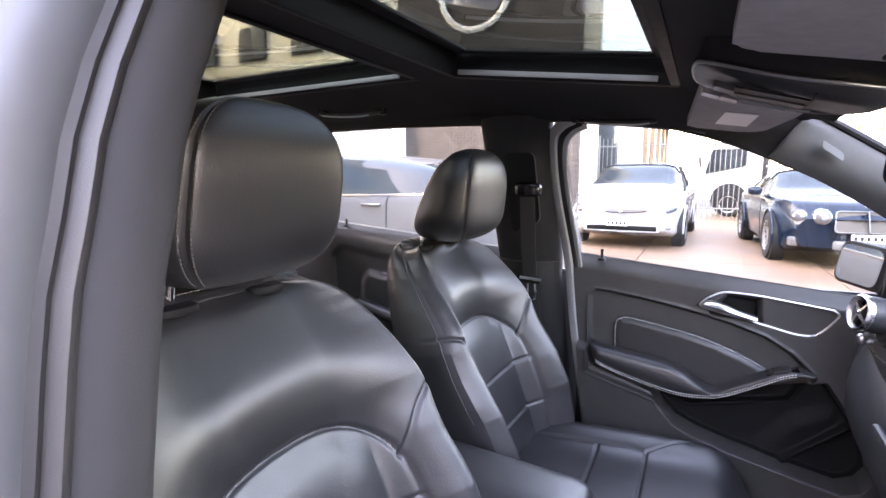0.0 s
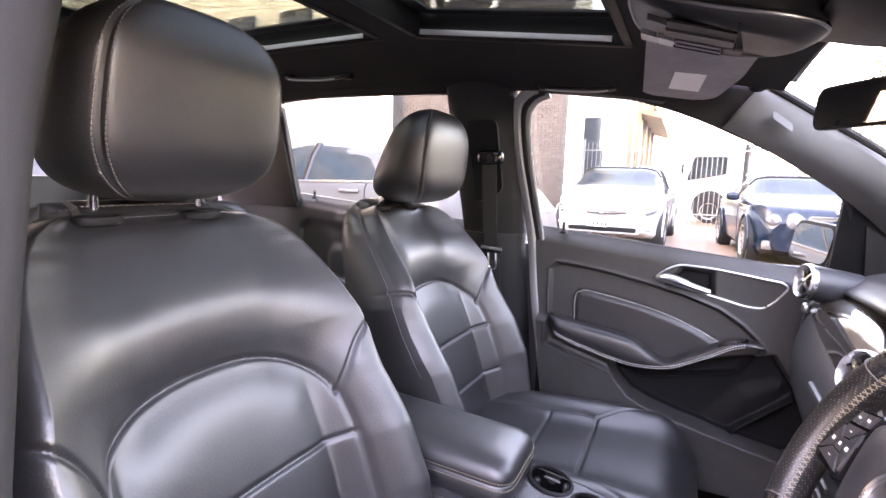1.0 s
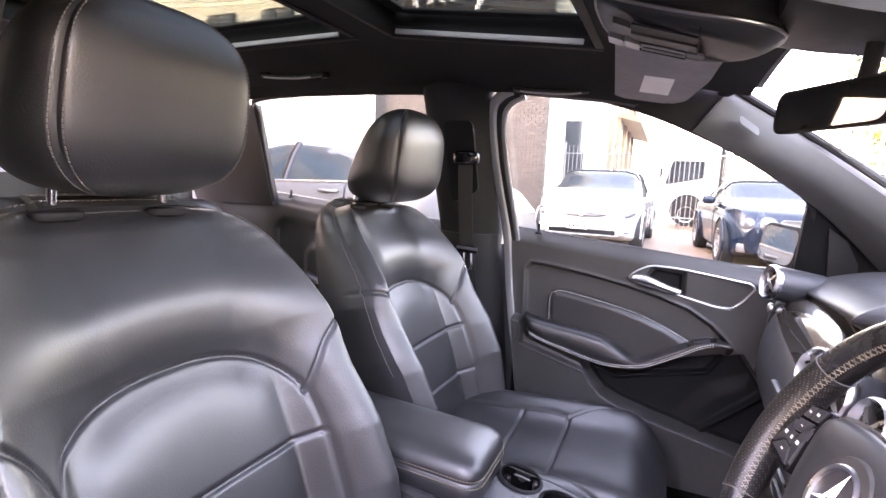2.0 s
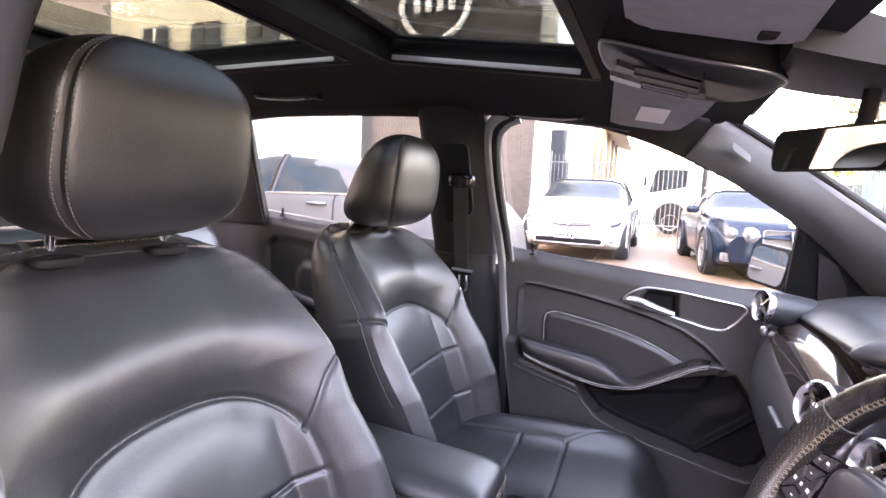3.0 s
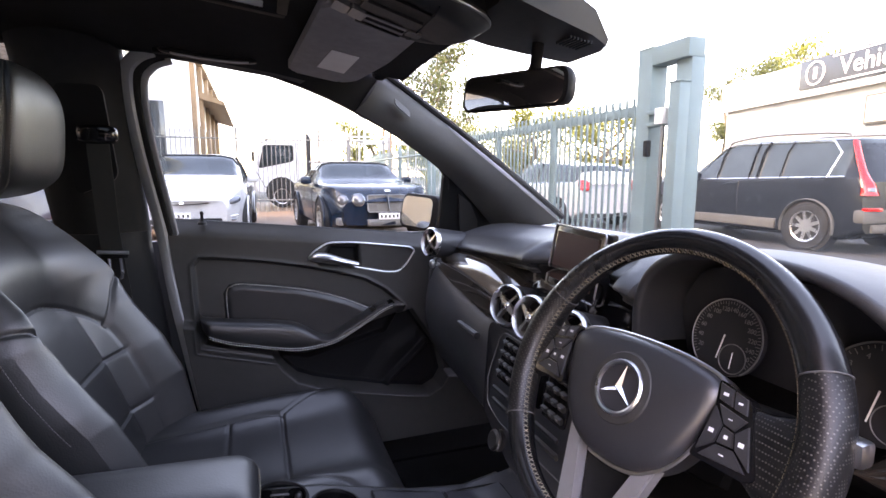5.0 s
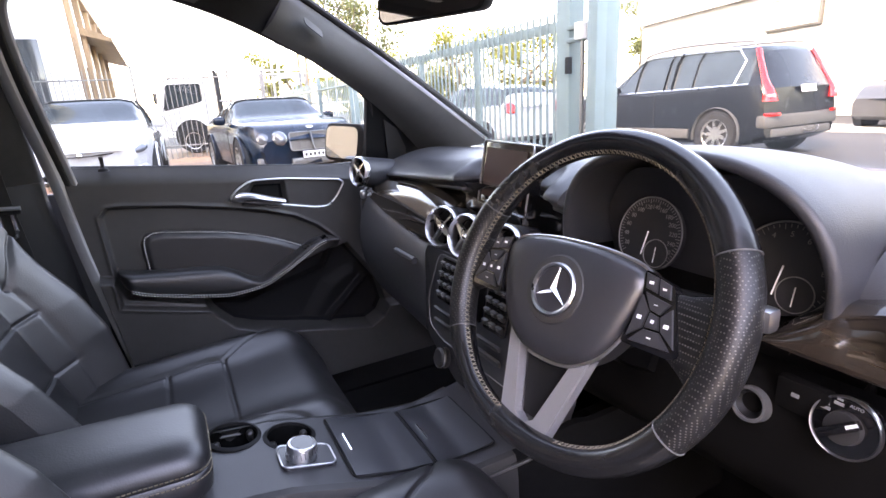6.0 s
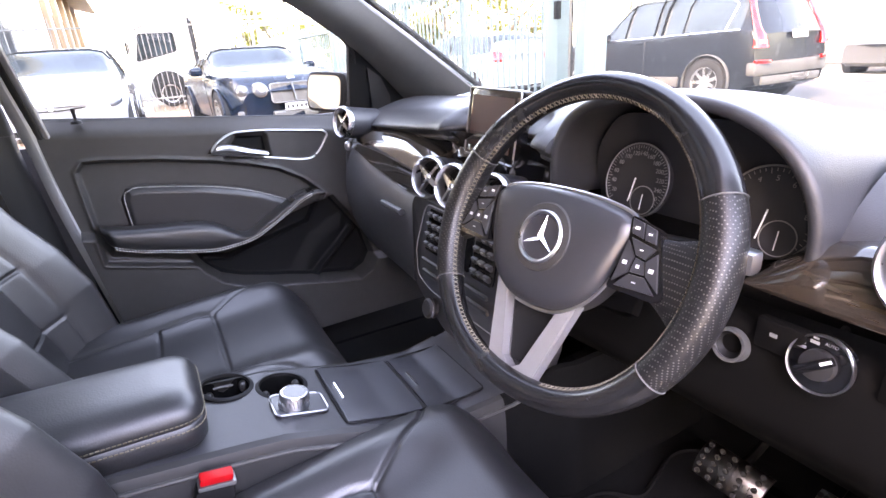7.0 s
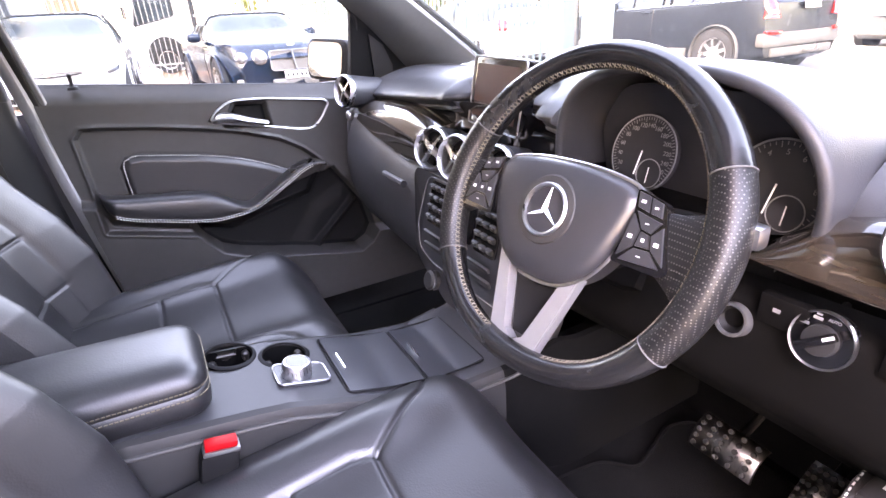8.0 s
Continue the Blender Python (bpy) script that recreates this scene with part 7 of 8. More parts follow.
def wheel(e, c, r, w, side, spokes, rim=M_ALLOY):
    """Tyre, rim and spokes; side: +1 or -1, the way its face looks along y."""
    c = Vector(c)
    ax = Vector((0, side, 0))
    bm = bmesh.new()
    lathe(bm, [(r * 0.66, w * 0.5), (r * 0.80, w * 0.54), (r * 0.95, w * 0.48), (r, w * 0.3), (r, -w * 0.3), (r * 0.95, -w * 0.48), (r * 0.66, -w * 0.5)], c, ax, 36, closed=True)
    t = part("tyre", bm, M_TYRE, e)
    bm = bmesh.new()
    lathe(bm, [(r * 0.60, w * 0.44), (r * 0.66, w * 0.50), (r * 0.69, w * 0.46), (r * 0.67, -w * 0.4), (r * 0.60, -w * 0.4)], c, ax, 36, closed=True)
    part("rim", bm, rim, t)
    bm = bmesh.new()
    lathe(bm, [(0, -w * 0.05), (r * 0.62, -w * 0.05), (r * 0.62, -w * 0.15), (0, -w * 0.15)], c, ax, 28)
    part("wheel_well", bm, M_RUBBER, t)
    for k in range(spokes):
        a = 2 * math.pi * k / spokes
        d = Vector((math.cos(a), 0, math.sin(a)))
        s = Vector((-math.sin(a), 0, math.cos(a)))
        bm = bmesh.new()
        p0, p1 = c + ax * w * 0.36, c + ax * w * 0.40
        q = [bm.verts.new(p0 + s * r * 0.10), bm.verts.new(p0 - s * r * 0.10), bm.verts.new(p1 + d * r * 0.64 - s * r * 0.055), bm.verts.new(p1 + d * r * 0.64 + s * r * 0.055)]
        b = [bm.verts.new(v.co - ax * w * 0.12) for v in q]
        bm.faces.new(q)
        bm.faces.new(b[::-1])
        for i in range(4):
            bm.faces.new((q[i], b[i], b[(i + 1) % 4], q[(i + 1) % 4]))
        part("spoke", bm, rim, t)
    return t


def vehicle(name, label, group, L, W, H, paint, roofline, belt, hood, wheels, wr, nose=0.16, tail=0.12, glass_from=None, clad=None, spokes=7):
    """A parked car along +x, nose first, standing at the origin. roofline: (x, z) pairs of the top line; belt(x): height of the
    waist; hood: x of the windscreen's foot and of the rear glass's foot."""
    e = new(name)
    e.empty_display_size = 0.3
    tagged(e, label, "car", group)
    n = 116
    xs = np.linspace(-L / 2, L / 2, n)
    line = spline([(x, 0, z) for x, z in roofline], 12)
    topz = np.interp(xs, [p.x for p in line], [p.z for p in line])
    ker = np.hanning(9)[1:-1] / np.hanning(9)[1:-1].sum()
    topz = np.convolve(np.concatenate([[topz[0]] * 3, topz, [topz[-1]] * 3]), ker, "valid")
    rows = []
    for x, zt in zip(xs, topz):
        f = (x + L / 2) / L
        w = W / 2 * (1 - nose * max(0, (f - 0.80) / 0.20) ** 2.2 - tail * max(0, (0.14 - f) / 0.14) ** 2.0)
        zb = 0.20 + 0.10 * max(0, (f - 0.92) / 0.08) + 0.12 * max(0, (0.07 - f) / 0.07)
        bz = min(belt(x), zt - 0.03)
        g = zt - bz
        k = min(1.0, max(0.0, (g - 0.05) / 0.30))
        rows.append([(x, 0, zb), (x, w * 0.92, zb), (x, w * 0.975, zb + 0.08), (x, w * 0.985, zb + 0.24), (x, w * 1.0, 0.40 * zb + 0.60 * bz), (x, w * 0.988, bz - 0.06), (x, w * (0.945 - 0.03 * (1 - k)), bz), (x, w * (0.80 * k + 0.90 * (1 - k)), bz + g * 0.62), (x, w * (0.70 * k + 0.78 * (1 - k)), bz + g * 0.90), (x, w * (0.52 * k + 0.5 * (1 - k)), bz + g * 0.985), (x, 0, zt)])
    right = np.array(rows)
    left = right[:, ::-1][:, 1:] * [1, -1, 1]
    full = np.concatenate([right, left], 1)
    m = full.shape[1]
    hf, hr = hood
    xm = (xs[:-1] + xs[1:]) / 2
    cab = (xm < hf) & (xm > hr)
    gz = (np.array([min(belt(x), z) for x, z in zip(xs, topz)]))
    tall = ((topz - gz)[:-1] + (topz - gz)[1:]) / 2
    side_l, side_r = np.zeros((n - 1, m - 1), bool), np.zeros((n - 1, m - 1), bool)
    ws = np.zeros((n - 1, m - 1), bool)
    rs = np.zeros((n - 1, m - 1), bool)
    slope = np.abs(np.diff(topz)) / (xs[1] - xs[0])
    for i in range(n - 1):
        if not cab[i]:
            continue
        if tall[i] > 0.16:
            for j in (6, 7):
                side_r[i, j] = True
                side_l[i, m - 2 - j] = True
        if slope[i] > 0.22 and tall[i] > 0.05:
            tgt = ws if xm[i] > (hf + hr) / 2 else rs
            tgt[i, 8:m - 9] = True
    allg = side_l | side_r | ws | rs
    grid_part("body", full, paint, e, keep=~allg, sharp=40)
    for nm, mask in (("side_glass", side_l), ("side_glass", side_r), ("windscreen", ws), ("rear_glass", rs)):
        if mask.any():
            grid_part(nm, full, M_CARGLASS, e, keep=mask)
    for cap in (0, -1):
        bm = bmesh.new()
        vs = [bm.verts.new(p) for p in full[cap]]
        bm.faces.new(vs if cap else vs[::-1])
        part("end_panel", bm, paint, e)
    # window pillars and waist line
    for s in (-1, 1):
        for px in (0.5 * (hf + hr) + 0.10,):
            bm = bmesh.new()
            i = int(np.argmin(np.abs(xs - px)))
            tube(bm, [Vector(full[i, j]) * 1.0 + Vector((0, 0.004, 0)) if s > 0 else Vector(full[i, m - 1 - j]) - Vector((0, 0.004, 0)) for j in (6, 7, 8)], 0.035, 6, flat=0.3)
            part("pillar", bm, M_PIANO, e)
        bm = bmesh.new()
        ii = [i for i in range(n - 1) if side_r[i, 6]]
        if ii:
            tube(bm, [Vector(full[i, 6 if s > 0 else m - 7]) + Vector((0, s * 0.004, 0)) for i in ii], 0.012, 6)
            part("waist_strip", bm, M_CHROME, e)
        # door gaps and handles
        for px in wheels[2:]:
            bm = bmesh.new()
            i = int(np.argmin(np.abs(xs - px)))
            tube(bm, [Vector(full[i, j if s > 0 else m - 1 - j]) + Vector((0, s * 0.001, 0)) for j in (2, 3, 4, 5, 6)], 0.006, 5)
            part("door_gap", bm, M_RUBBER, e)
            bm = bmesh.new()
            q = Vector(full[i, 5 if s > 0 else m - 6])
            tube(bm, [q + Vector((0.06, s * 0.006, -0.02)), q + Vector((0.11, s * 0.028, -0.02)), q + Vector((0.20, s * 0.028, -0.02)), q + Vector((0.25, s * 0.006, -0.02))], 0.014, 8)
            part("door_handle", bm, M_GREYMETAL if paint is M_COUPE else paint, e)
        # mirrors
        i = int(np.argmin(np.abs(xs - (hf - 0.45))))
        q = Vector(full[i, 6 if s > 0 else m - 7])
        bm = bmesh.new()
        blob(bm, q + Vector((0, s * 0.13, 0.06)), (0.06, 0.11, 0.075), 0.7, 0.7, 16, 10)
        part("wing_mirror", bm, paint, e)
        for wx in wheels[:2]:
            w = W / 2 - 0.076
            wheel(e, (wx, s * w, wr), wr, 0.22, s, spokes)
            bm = bmesh.new()
            pts = [Vector((wx + (wr + 0.05) * math.cos(a), s * (W / 2 + 0.014), wr + (wr + 0.05) * math.sin(a))) for a in np.linspace(-0.25, math.pi + 0.25, 24)]
            tube(bm, pts, 0.035 if clad else 0.016, 8, flat=0.35)
            part("wheel_arch", bm, clad or paint, e)
            bm = bmesh.new()
            lathe(bm, [(0, 0.0), (wr + 0.045, 0.0), (wr + 0.045, -0.18), (0, -0.18)], (wx, s * (W / 2 + 0.002), wr), (0, s, 0), 32)
            part("arch_liner", bm, M_RUBBER, e)
    return e, full, xs


def bow(e, L, W, front, rear):
    """Rounds a car's ends in plan and in side view; the wheels stay."""
    for ob in e.children_recursive:
        if ob.type != "MESH" or ob.name.split(".")[0] in ("tyre", "rim", "spoke", "wheel_well", "arch_liner", "wheel_arch"):
            continue
        for v in ob.data.vertices:
            x, y, z = v.co
            for sign, k in ((1, front), (-1, rear)):
                t = min(max((sign * x / L - 0.20) / 0.30, 0.0), 1.1)
                v.co.x -= sign * k * t * t * (min(abs(y) / (W / 2), 1.05) ** 2.3 + 0.35 * max(0.0, (z - 0.50) / 0.45) ** 2 * (t > 0.6) * (t - 0.6) / 0.4)
        ob.data.update()


def add(e, name, bm, m, label=""):
    return part(name, bm, m, e, label)


def plate_bars(e, c, turn):
    bm = bmesh.new()
    box(bm, c, (0.012, 0.37, 0.105), 0.004, turn)
    p = part("number_plate", bm, M_SIGNWHITE, e, "pale number plate with dark bars")
    for k in range(5):
        bm = bmesh.new()
        o = (turn or Matrix.Identity(4)) @ Vector((0.008, -0.14 + 0.07 * k, 0))
        box(bm, Vector(c) + o, (0.004, 0.032, 0.048), 0, turn)
        part("plate_bar", bm, M_RUBBER, p)


def white_saloon():
    e, F, xs = vehicle("saloon_car", "white five-door saloon car with dark glass roof", "parked cars", 4.97, 1.96, 1.445, M_WHITEPAINT,
                       [(-2.48, 0.92), (-2.2, 1.08), (-1.5, 1.28), (-0.7, 1.50), (0.0, 1.555), (0.55, 1.50), (1.25, 1.12), (1.9, 0.99), (2.35, 0.84), (2.485, 0.66)],
                       lambda x: 1.01 + 0.03 * (-x) / 2, (1.22, -1.7), (1.50, -1.46, 0.85, -0.20), 0.35, nose=0.30)
    for s in (-1, 1):
        bm = bmesh.new()
        blob(bm, (2.26, s * 0.70, 0.70), (0.16, 0.19, 0.055), 0.7, 0.8, 20, 10, Matrix.Rotation(radians(-22 * s), 3, "Z") @ Matrix.Rotation(radians(18), 3, "Y"))
        add(e, "headlamp", bm, M_HEADLAMP, "clear slanted headlamp")
        bm = bmesh.new()
        tube(bm, [(2.40, s * 0.60, 0.36), (2.32, s * 0.80, 0.37)], 0.035, 8, flat=0.8)
        add(e, "fog_lamp", bm, M_HEADLAMP)
        bm = bmesh.new()
        tube(bm, [(2.435, s * 0.52, 0.40), (2.40, s * 0.70, 0.42), (2.33, s * 0.84, 0.44)], 0.010, 6)
        add(e, "lamp_trim", bm, M_CHROME)
    bm = bmesh.new()
    box(bm, (2.44, 0, 0.36), (0.08, 1.20, 0.085), 0.02)
    add(e, "lower_grille", bm, M_BLACK, "black lower grille")
    bm = bmesh.new()
    tube(bm, spline([(2.40, -0.45, 0.665), (2.45, -0.2, 0.645), (2.462, 0, 0.64), (2.45, 0.2, 0.645), (2.40, 0.45, 0.665)], 5), 0.010, 6)
    add(e, "nose_line", bm, M_BLACK)
    bm = bmesh.new()
    box(bm, (2.47, 0, 0.665), (0.02, 0.07, 0.05), 0.008)
    add(e, "badge", bm, M_CHROME)
    plate_bars(e, (2.475, -0.05, 0.455), None)
    rail = [Vector(p) * 1.004 for p in F[int(np.argmin(np.abs(xs - 0.5)))][7:-7]]
    bm = bmesh.new()
    tube(bm, rail, 0.018, 6)
    add(e, "windscreen_frame", bm, M_RUBBER, "dark windscreen top frame")
    bow(e, 4.97, 1.96, 0.34, 0.25)
    return e


def blue_convertible():
    e, F, xs = vehicle("convertible_car", "dark blue luxury convertible with mesh grille", "parked cars", 4.80, 1.92, 1.39, M_BLUEPAINT,
                       [(-2.40, 0.80), (-2.1, 0.98), (-1.4, 1.08), (-0.75, 1.36), (0.0, 1.39), (0.25, 1.36), (0.85, 1.04), (1.7, 0.98), (2.2, 0.88), (2.395, 0.66)],
                       lambda x: 0.97 + 0.01 * (-x), (0.84, -1.3), (1.42, -1.33, 0.55), 0.36, nose=0.22, spokes=10)
    for s in (-1, 1):
        for y, r, x in ((0.50, 0.104, 2.385), (0.735, 0.084, 2.345)):
            bm = bmesh.new()
            lathe(bm, [(r, -0.10), (r, 0.0), (r * 0.86, 0.035), (r * 0.5, 0.06), (0, 0.068)], (x, s * y, 0.72), (1, s * 0.28, 0.12), 28)
            h = add(e, "headlamp", bm, M_HEADLAMP, "round clear headlamp")
            bm = bmesh.new()
            lathe(bm, [(r, -0.02), (r * 1.06, 0.008), (r, 0.02), (r * 0.96, 0.0)], (x, s * y, 0.72), (1, s * 0.28, 0.12), 28, closed=True)
            part("chrome_ring", bm, M_CHROME, h)
        bm = bmesh.new()
        box(bm, (2.28, s * 0.66, 0.36), (0.10, 0.36, 0.13), 0.03, Matrix.Rotation(radians(14 * -s), 4, "Z"))
        add(e, "air_intake", bm, M_GREYMETAL, "bright mesh air intake")
    bm = bmesh.new()
    o = round_outline([(-0.36, 0.52), (0.36, 0.52), (0.34, 0.80), (-0.34, 0.80)], 0.05)
    plate(bm, o, lambda u, v, d: Vector((2.425 - 0.30 * (v - 0.52) - d, u, v)), 0.05)
    g = add(e, "grille", bm, M_GRILLE, "bright mesh radiator grille")
    bm = bmesh.new()
    tube(bm, [(2.432 - 0.30 * (v - 0.52), u, v) for u, v in o], 0.009, 8, closed=True)
    part("grille_frame", bm, M_GREYMETAL, g)
    bm = bmesh.new()
    box(bm, (2.40, 0, 0.66), (0.06, 0.014, 0.28), 0.004, Matrix.Rotation(radians(-16), 4, "Y"))
    part("grille_bar", bm, M_GREYMETAL, g)
    bm = bmesh.new()
    box(bm, (2.36, 0, 0.34), (0.08, 0.72, 0.12), 0.03)
    add(e, "lower_intake", bm, M_GREYMETAL)
    bm = bmesh.new()
    box(bm, (2.36, 0, 0.875), (0.10, 0.10, 0.03), 0.01)
    add(e, "badge", bm, M_CHROME)
    plate_bars(e, (2.43, 0.0, 0.45), None)
    rail = [Vector(p) * 1.004 for p in F[int(np.argmin(np.abs(xs - 0.2)))][7:-7]]
    bm = bmesh.new()
    tube(bm, rail, 0.018, 6)
    add(e, "windscreen_frame", bm, M_RUBBER, "dark windscreen top frame")
    bow(e, 4.80, 1.92, 0.30, 0.25)
    return e


def silver_coupe():
    e, F, xs = vehicle("coupe_car", "silver four-door coupe with chrome window line", "parked cars", 4.50, 1.81, 1.46, M_COUPE,
                       [(-2.25, 0.86), (-2.12, 1.06), (-1.75, 1.16), (-1.1, 1.38), (-0.35, 1.47), (0.20, 1.44), (1.0, 1.13), (1.7, 0.98), (2.1, 0.84), (2.245, 0.64)],
                       lambda x: 1.09 - 0.02 * x, (1.02, -1.55), (1.42, -1.42, 0.35, -0.86), 0.33, nose=0.25, tail=0.32)
    for s in (-1, 1):
        bm = bmesh.new()
        blob(bm, (-2.16, s * 0.66, 0.88), (0.06, 0.18, 0.05), 0.7, 0.7, 18, 10, Matrix.Rotation(radians(24 * s), 3, "Z"))
        add(e, "tail_lamp", bm, M_TAIL, "dark red tail lamp")
    bm = bmesh.new()
    box(bm, (-2.30, 0, 0.36), (0.10, 1.5, 0.22), 0.05)
    add(e, "rear_bumper", bm, M_COUPE)
    bow(e, 4.50, 1.81, 0.30, 0.28)
    return e


def dark_estate():
    e, F, xs = vehicle("estate_car", "dark grey seven-seat estate car with roof rails", "parked cars", 4.80, 1.90, 1.74, M_GREYPAINT,
                       [(-2.40, 0.98), (-2.36, 1.12), (-2.05, 1.64), (-1.85, 1.70), (-0.3, 1.745), (0.35, 1.68), (1.05, 1.20), (1.7, 1.08), (2.2, 0.96), (2.395, 0.72)],
                       lambda x: 1.08 - 0.02 * x, (1.10, -2.06), (1.43, -1.52, 0.70, -0.25), 0.365, nose=0.22, tail=0.05, clad=M_BEIGECLAD, spokes=9)
    for s in (-1, 1):
        bm = bmesh.new()
        tube(bm, spline([(-2.40, s * 0.80, 0.86), (-2.40, s * 0.80, 1.00), (-2.36, s * 0.80, 1.12), (-2.20, s * 0.74, 1.42), (-2.05, s * 0.68, 1.62)], 5), lambda t: 0.125 - 0.065 * min(1, t * 1.7), 10, flat=0.75)
        t = add(e, "tail_lamp", bm, M_TAIL, "tall red tail lamp")
        bm = bmesh.new()
        blob(bm, (-2.43, s * 0.80, 0.93), (0.06, 0.075, 0.05), 0.7, 0.7, 14, 8)
        part("clear_lens", bm, M_HEADLAMP, t)
        bm = bmesh.new()
        tube(bm, spline([(-1.9, s * 0.62, 1.70), (-1.7, s * 0.62, 1.77), (-0.6, s * 0.64, 1.81), (0.1, s * 0.63, 1.76), (0.3, s * 0.62, 1.70)], 6), 0.020, 8)
        add(e, "roof_rail", bm, M_GREYMETAL, "dull silver roof rail")
        bm = bmesh.new()
        box(bm, (-2.42, s * 0.78, 0.66), (0.05, 0.26, 0.05), 0.012)
        add(e, "reflector", bm, M_TAIL)
        half = F[:, :11] if s > 0 else F[:, ::-1][:, :11]
        row = lambda x, j, o=0.006: Vector(half[int(np.argmin(np.abs(xs - x))), j]) + Vector((0, s * o, 0))
        low_ = [row(x, 6) for x in np.linspace(0.95, -1.78, 24)]
        high = [row(x, 8) for x in np.linspace(-1.66, 0.36, 20)]
        bm = bmesh.new()
        tube(bm, low_ + [row(-1.84, 7)] + high, 0.016, 6, closed=True)
        add(e, "window_trim", bm, M_SATIN, "bright window outline")
        for x, w in ((0.28, 0.035), (-0.55, 0.05), (-0.98, 0.028)):
            bm = bmesh.new()
            tube(bm, [row(x, 6), row(x - 0.02, 7), row(x - 0.05, 8)], w, 6, flat=0.3)
            add(e, "window_pillar", bm, M_PIANO)
        bm = bmesh.new()
        box(bm, (0.0, s * 0.945, 0.36), (2.0, 0.04, 0.16), 0.015)
        add(e, "sill_cladding", bm, M_BEIGECLAD)
    bm = bmesh.new()
    box(bm, (-2.36, 0, 0.56), (0.18, 1.86, 0.20), 0.05)
    add(e, "rear_bumper", bm, M_BEIGECLAD, "grey-beige plastic rear bumper")
    bm = bmesh.new()
    box(bm, (-2.33, 0, 0.38), (0.16, 1.5, 0.12), 0.03)
    add(e, "bumper_step", bm, M_BEIGECLAD)
    bm = bmesh.new()
    tube(bm, [(-2.35, 0, 0.38), (-2.50, 0, 0.38), (-2.54, 0, 0.42), (-2.54, 0, 0.47)], 0.022, 8)
    add(e, "tow_hitch", bm, M_SATIN, "chromed tow hitch")
    plate_bars(e, (-2.42, 0.0, 1.02), Matrix.Rotation(math.pi, 4, "Z"))
    bow(e, 4.80, 1.90, 0.28, 0.14)
    return e


def put(e, x, y, yaw):
    e.matrix_basis = pose(x, y, GROUND, 0, 0, yaw)


put(white_saloon(), -1.20, 11.0, -92)
put(blue_convertible(), 1.80, 9.95, -86)
put(silver_coupe(), -3.17, 3.55, 180)
put(dark_estate(), 8.85, 6.10, 87.5)


# ---- gate, fences and buildings ----
def sliding_gate():
    gx, y0, y1, top = 3.12, 2.94, 8.6, 1.80
    e = thing("sliding_gate", (gx, 6.0, GROUND), "pale blue-green painted steel picket gate", "gate")
    for z in (top - 0.02, GROUND + 0.22):
        bm = bmesh.new()
        box(bm, (gx, 0.5 * (y0 + y1), z), (0.05, y1 - y0, 0.09), 0.006)
        part("rail", bm, M_GATE, e)
    for y in np.linspace(y0, y1, 5):
        bm = bmesh.new()
        box(bm, (gx + 0.002, y, 0.5 * (top + GROUND + 0.2)), (0.054, 0.09, top - GROUND - 0.24), 0.006)
        part("stile", bm, M_GATE, e)
    me = None
    n = 58
    for k in range(n):
        y = y0 + 0.07 + (y1 - y0 - 0.1) * k / (n - 1)
        if me is None:
            bm = bmesh.new()
            box(bm, (0, 0, 0), (0.016, 0.030, top - GROUND - 0.02), 0.003, None, 1)
            ob = part("picket", bm, M_GATE, e)
            ob.matrix_parent_inverse = Matrix.Identity(4)
            me = ob.data
        else:
            ob = new("picket", me)
            ob.parent = e
        ob.location = Vector((gx - 0.030, y, 0.5 * (top + GROUND) + 0.10)) - e.location
    return e


def gate_post(name, x, y, w, h, label):
    e = thing(name, (x, y, GROUND), label, "gate post", "gate posts")
    bm = bmesh.new()
    box(bm, (x, y, GROUND + h / 2), (w, w, h), 0.008)
    part("column", bm, M_GATE, e)
    bm = bmesh.new()
    box(bm, (x, y, GROUND + h + 0.006), (w + 0.012, w + 0.012, 0.012), 0.003)
    part("cap", bm, M_GATE, e)
    return e


sliding_gate()
GP = gate_post("gate_post", 3.17, 2.895, 0.17, 2.20, "pale blue-green steel gate portal with lock box")
for nm, c, size, m, lab in (("lock_box", (3.07, 2.80, 1.44), (0.05, 0.045, 0.14), M_BLACK, "black lock box"),
                            ("head_beam", (3.17, 2.70, GROUND + 2.13), (0.168, 0.56, 0.15), M_GATE, ""),
                            ("rear_upright", (3.20, 2.505, GROUND + 1.04), (0.14, 0.165, 2.08), M_GATE, ""),
                            ("guide_bracket", (3.10, 2.72, 1.74), (0.09, 0.20, 0.035), M_GATE, ""),
                            ("guide_bracket", (3.10, 2.72, 1.64), (0.09, 0.20, 0.035), M_GATE, ""),
                            ("guide_roller", (3.06, 2.64, 1.70), (0.07, 0.09, 0.13), M_SIGNWHITE, "white guide roller block"),
                            ("guide_rod", (3.08, 2.64, 0.92), (0.03, 0.03, 1.50), M_GREYMETAL, "grey steel guide rod")):
    bm = bmesh.new()
    box(bm, c, size, 0.008 if min(size) > 0.02 else 0.0)
    part(nm, bm, m, GP, lab)
gate_post("gate_post", 3.07, 2.47, 0.11, 1.86, "shorter pale blue-green steel gate post")


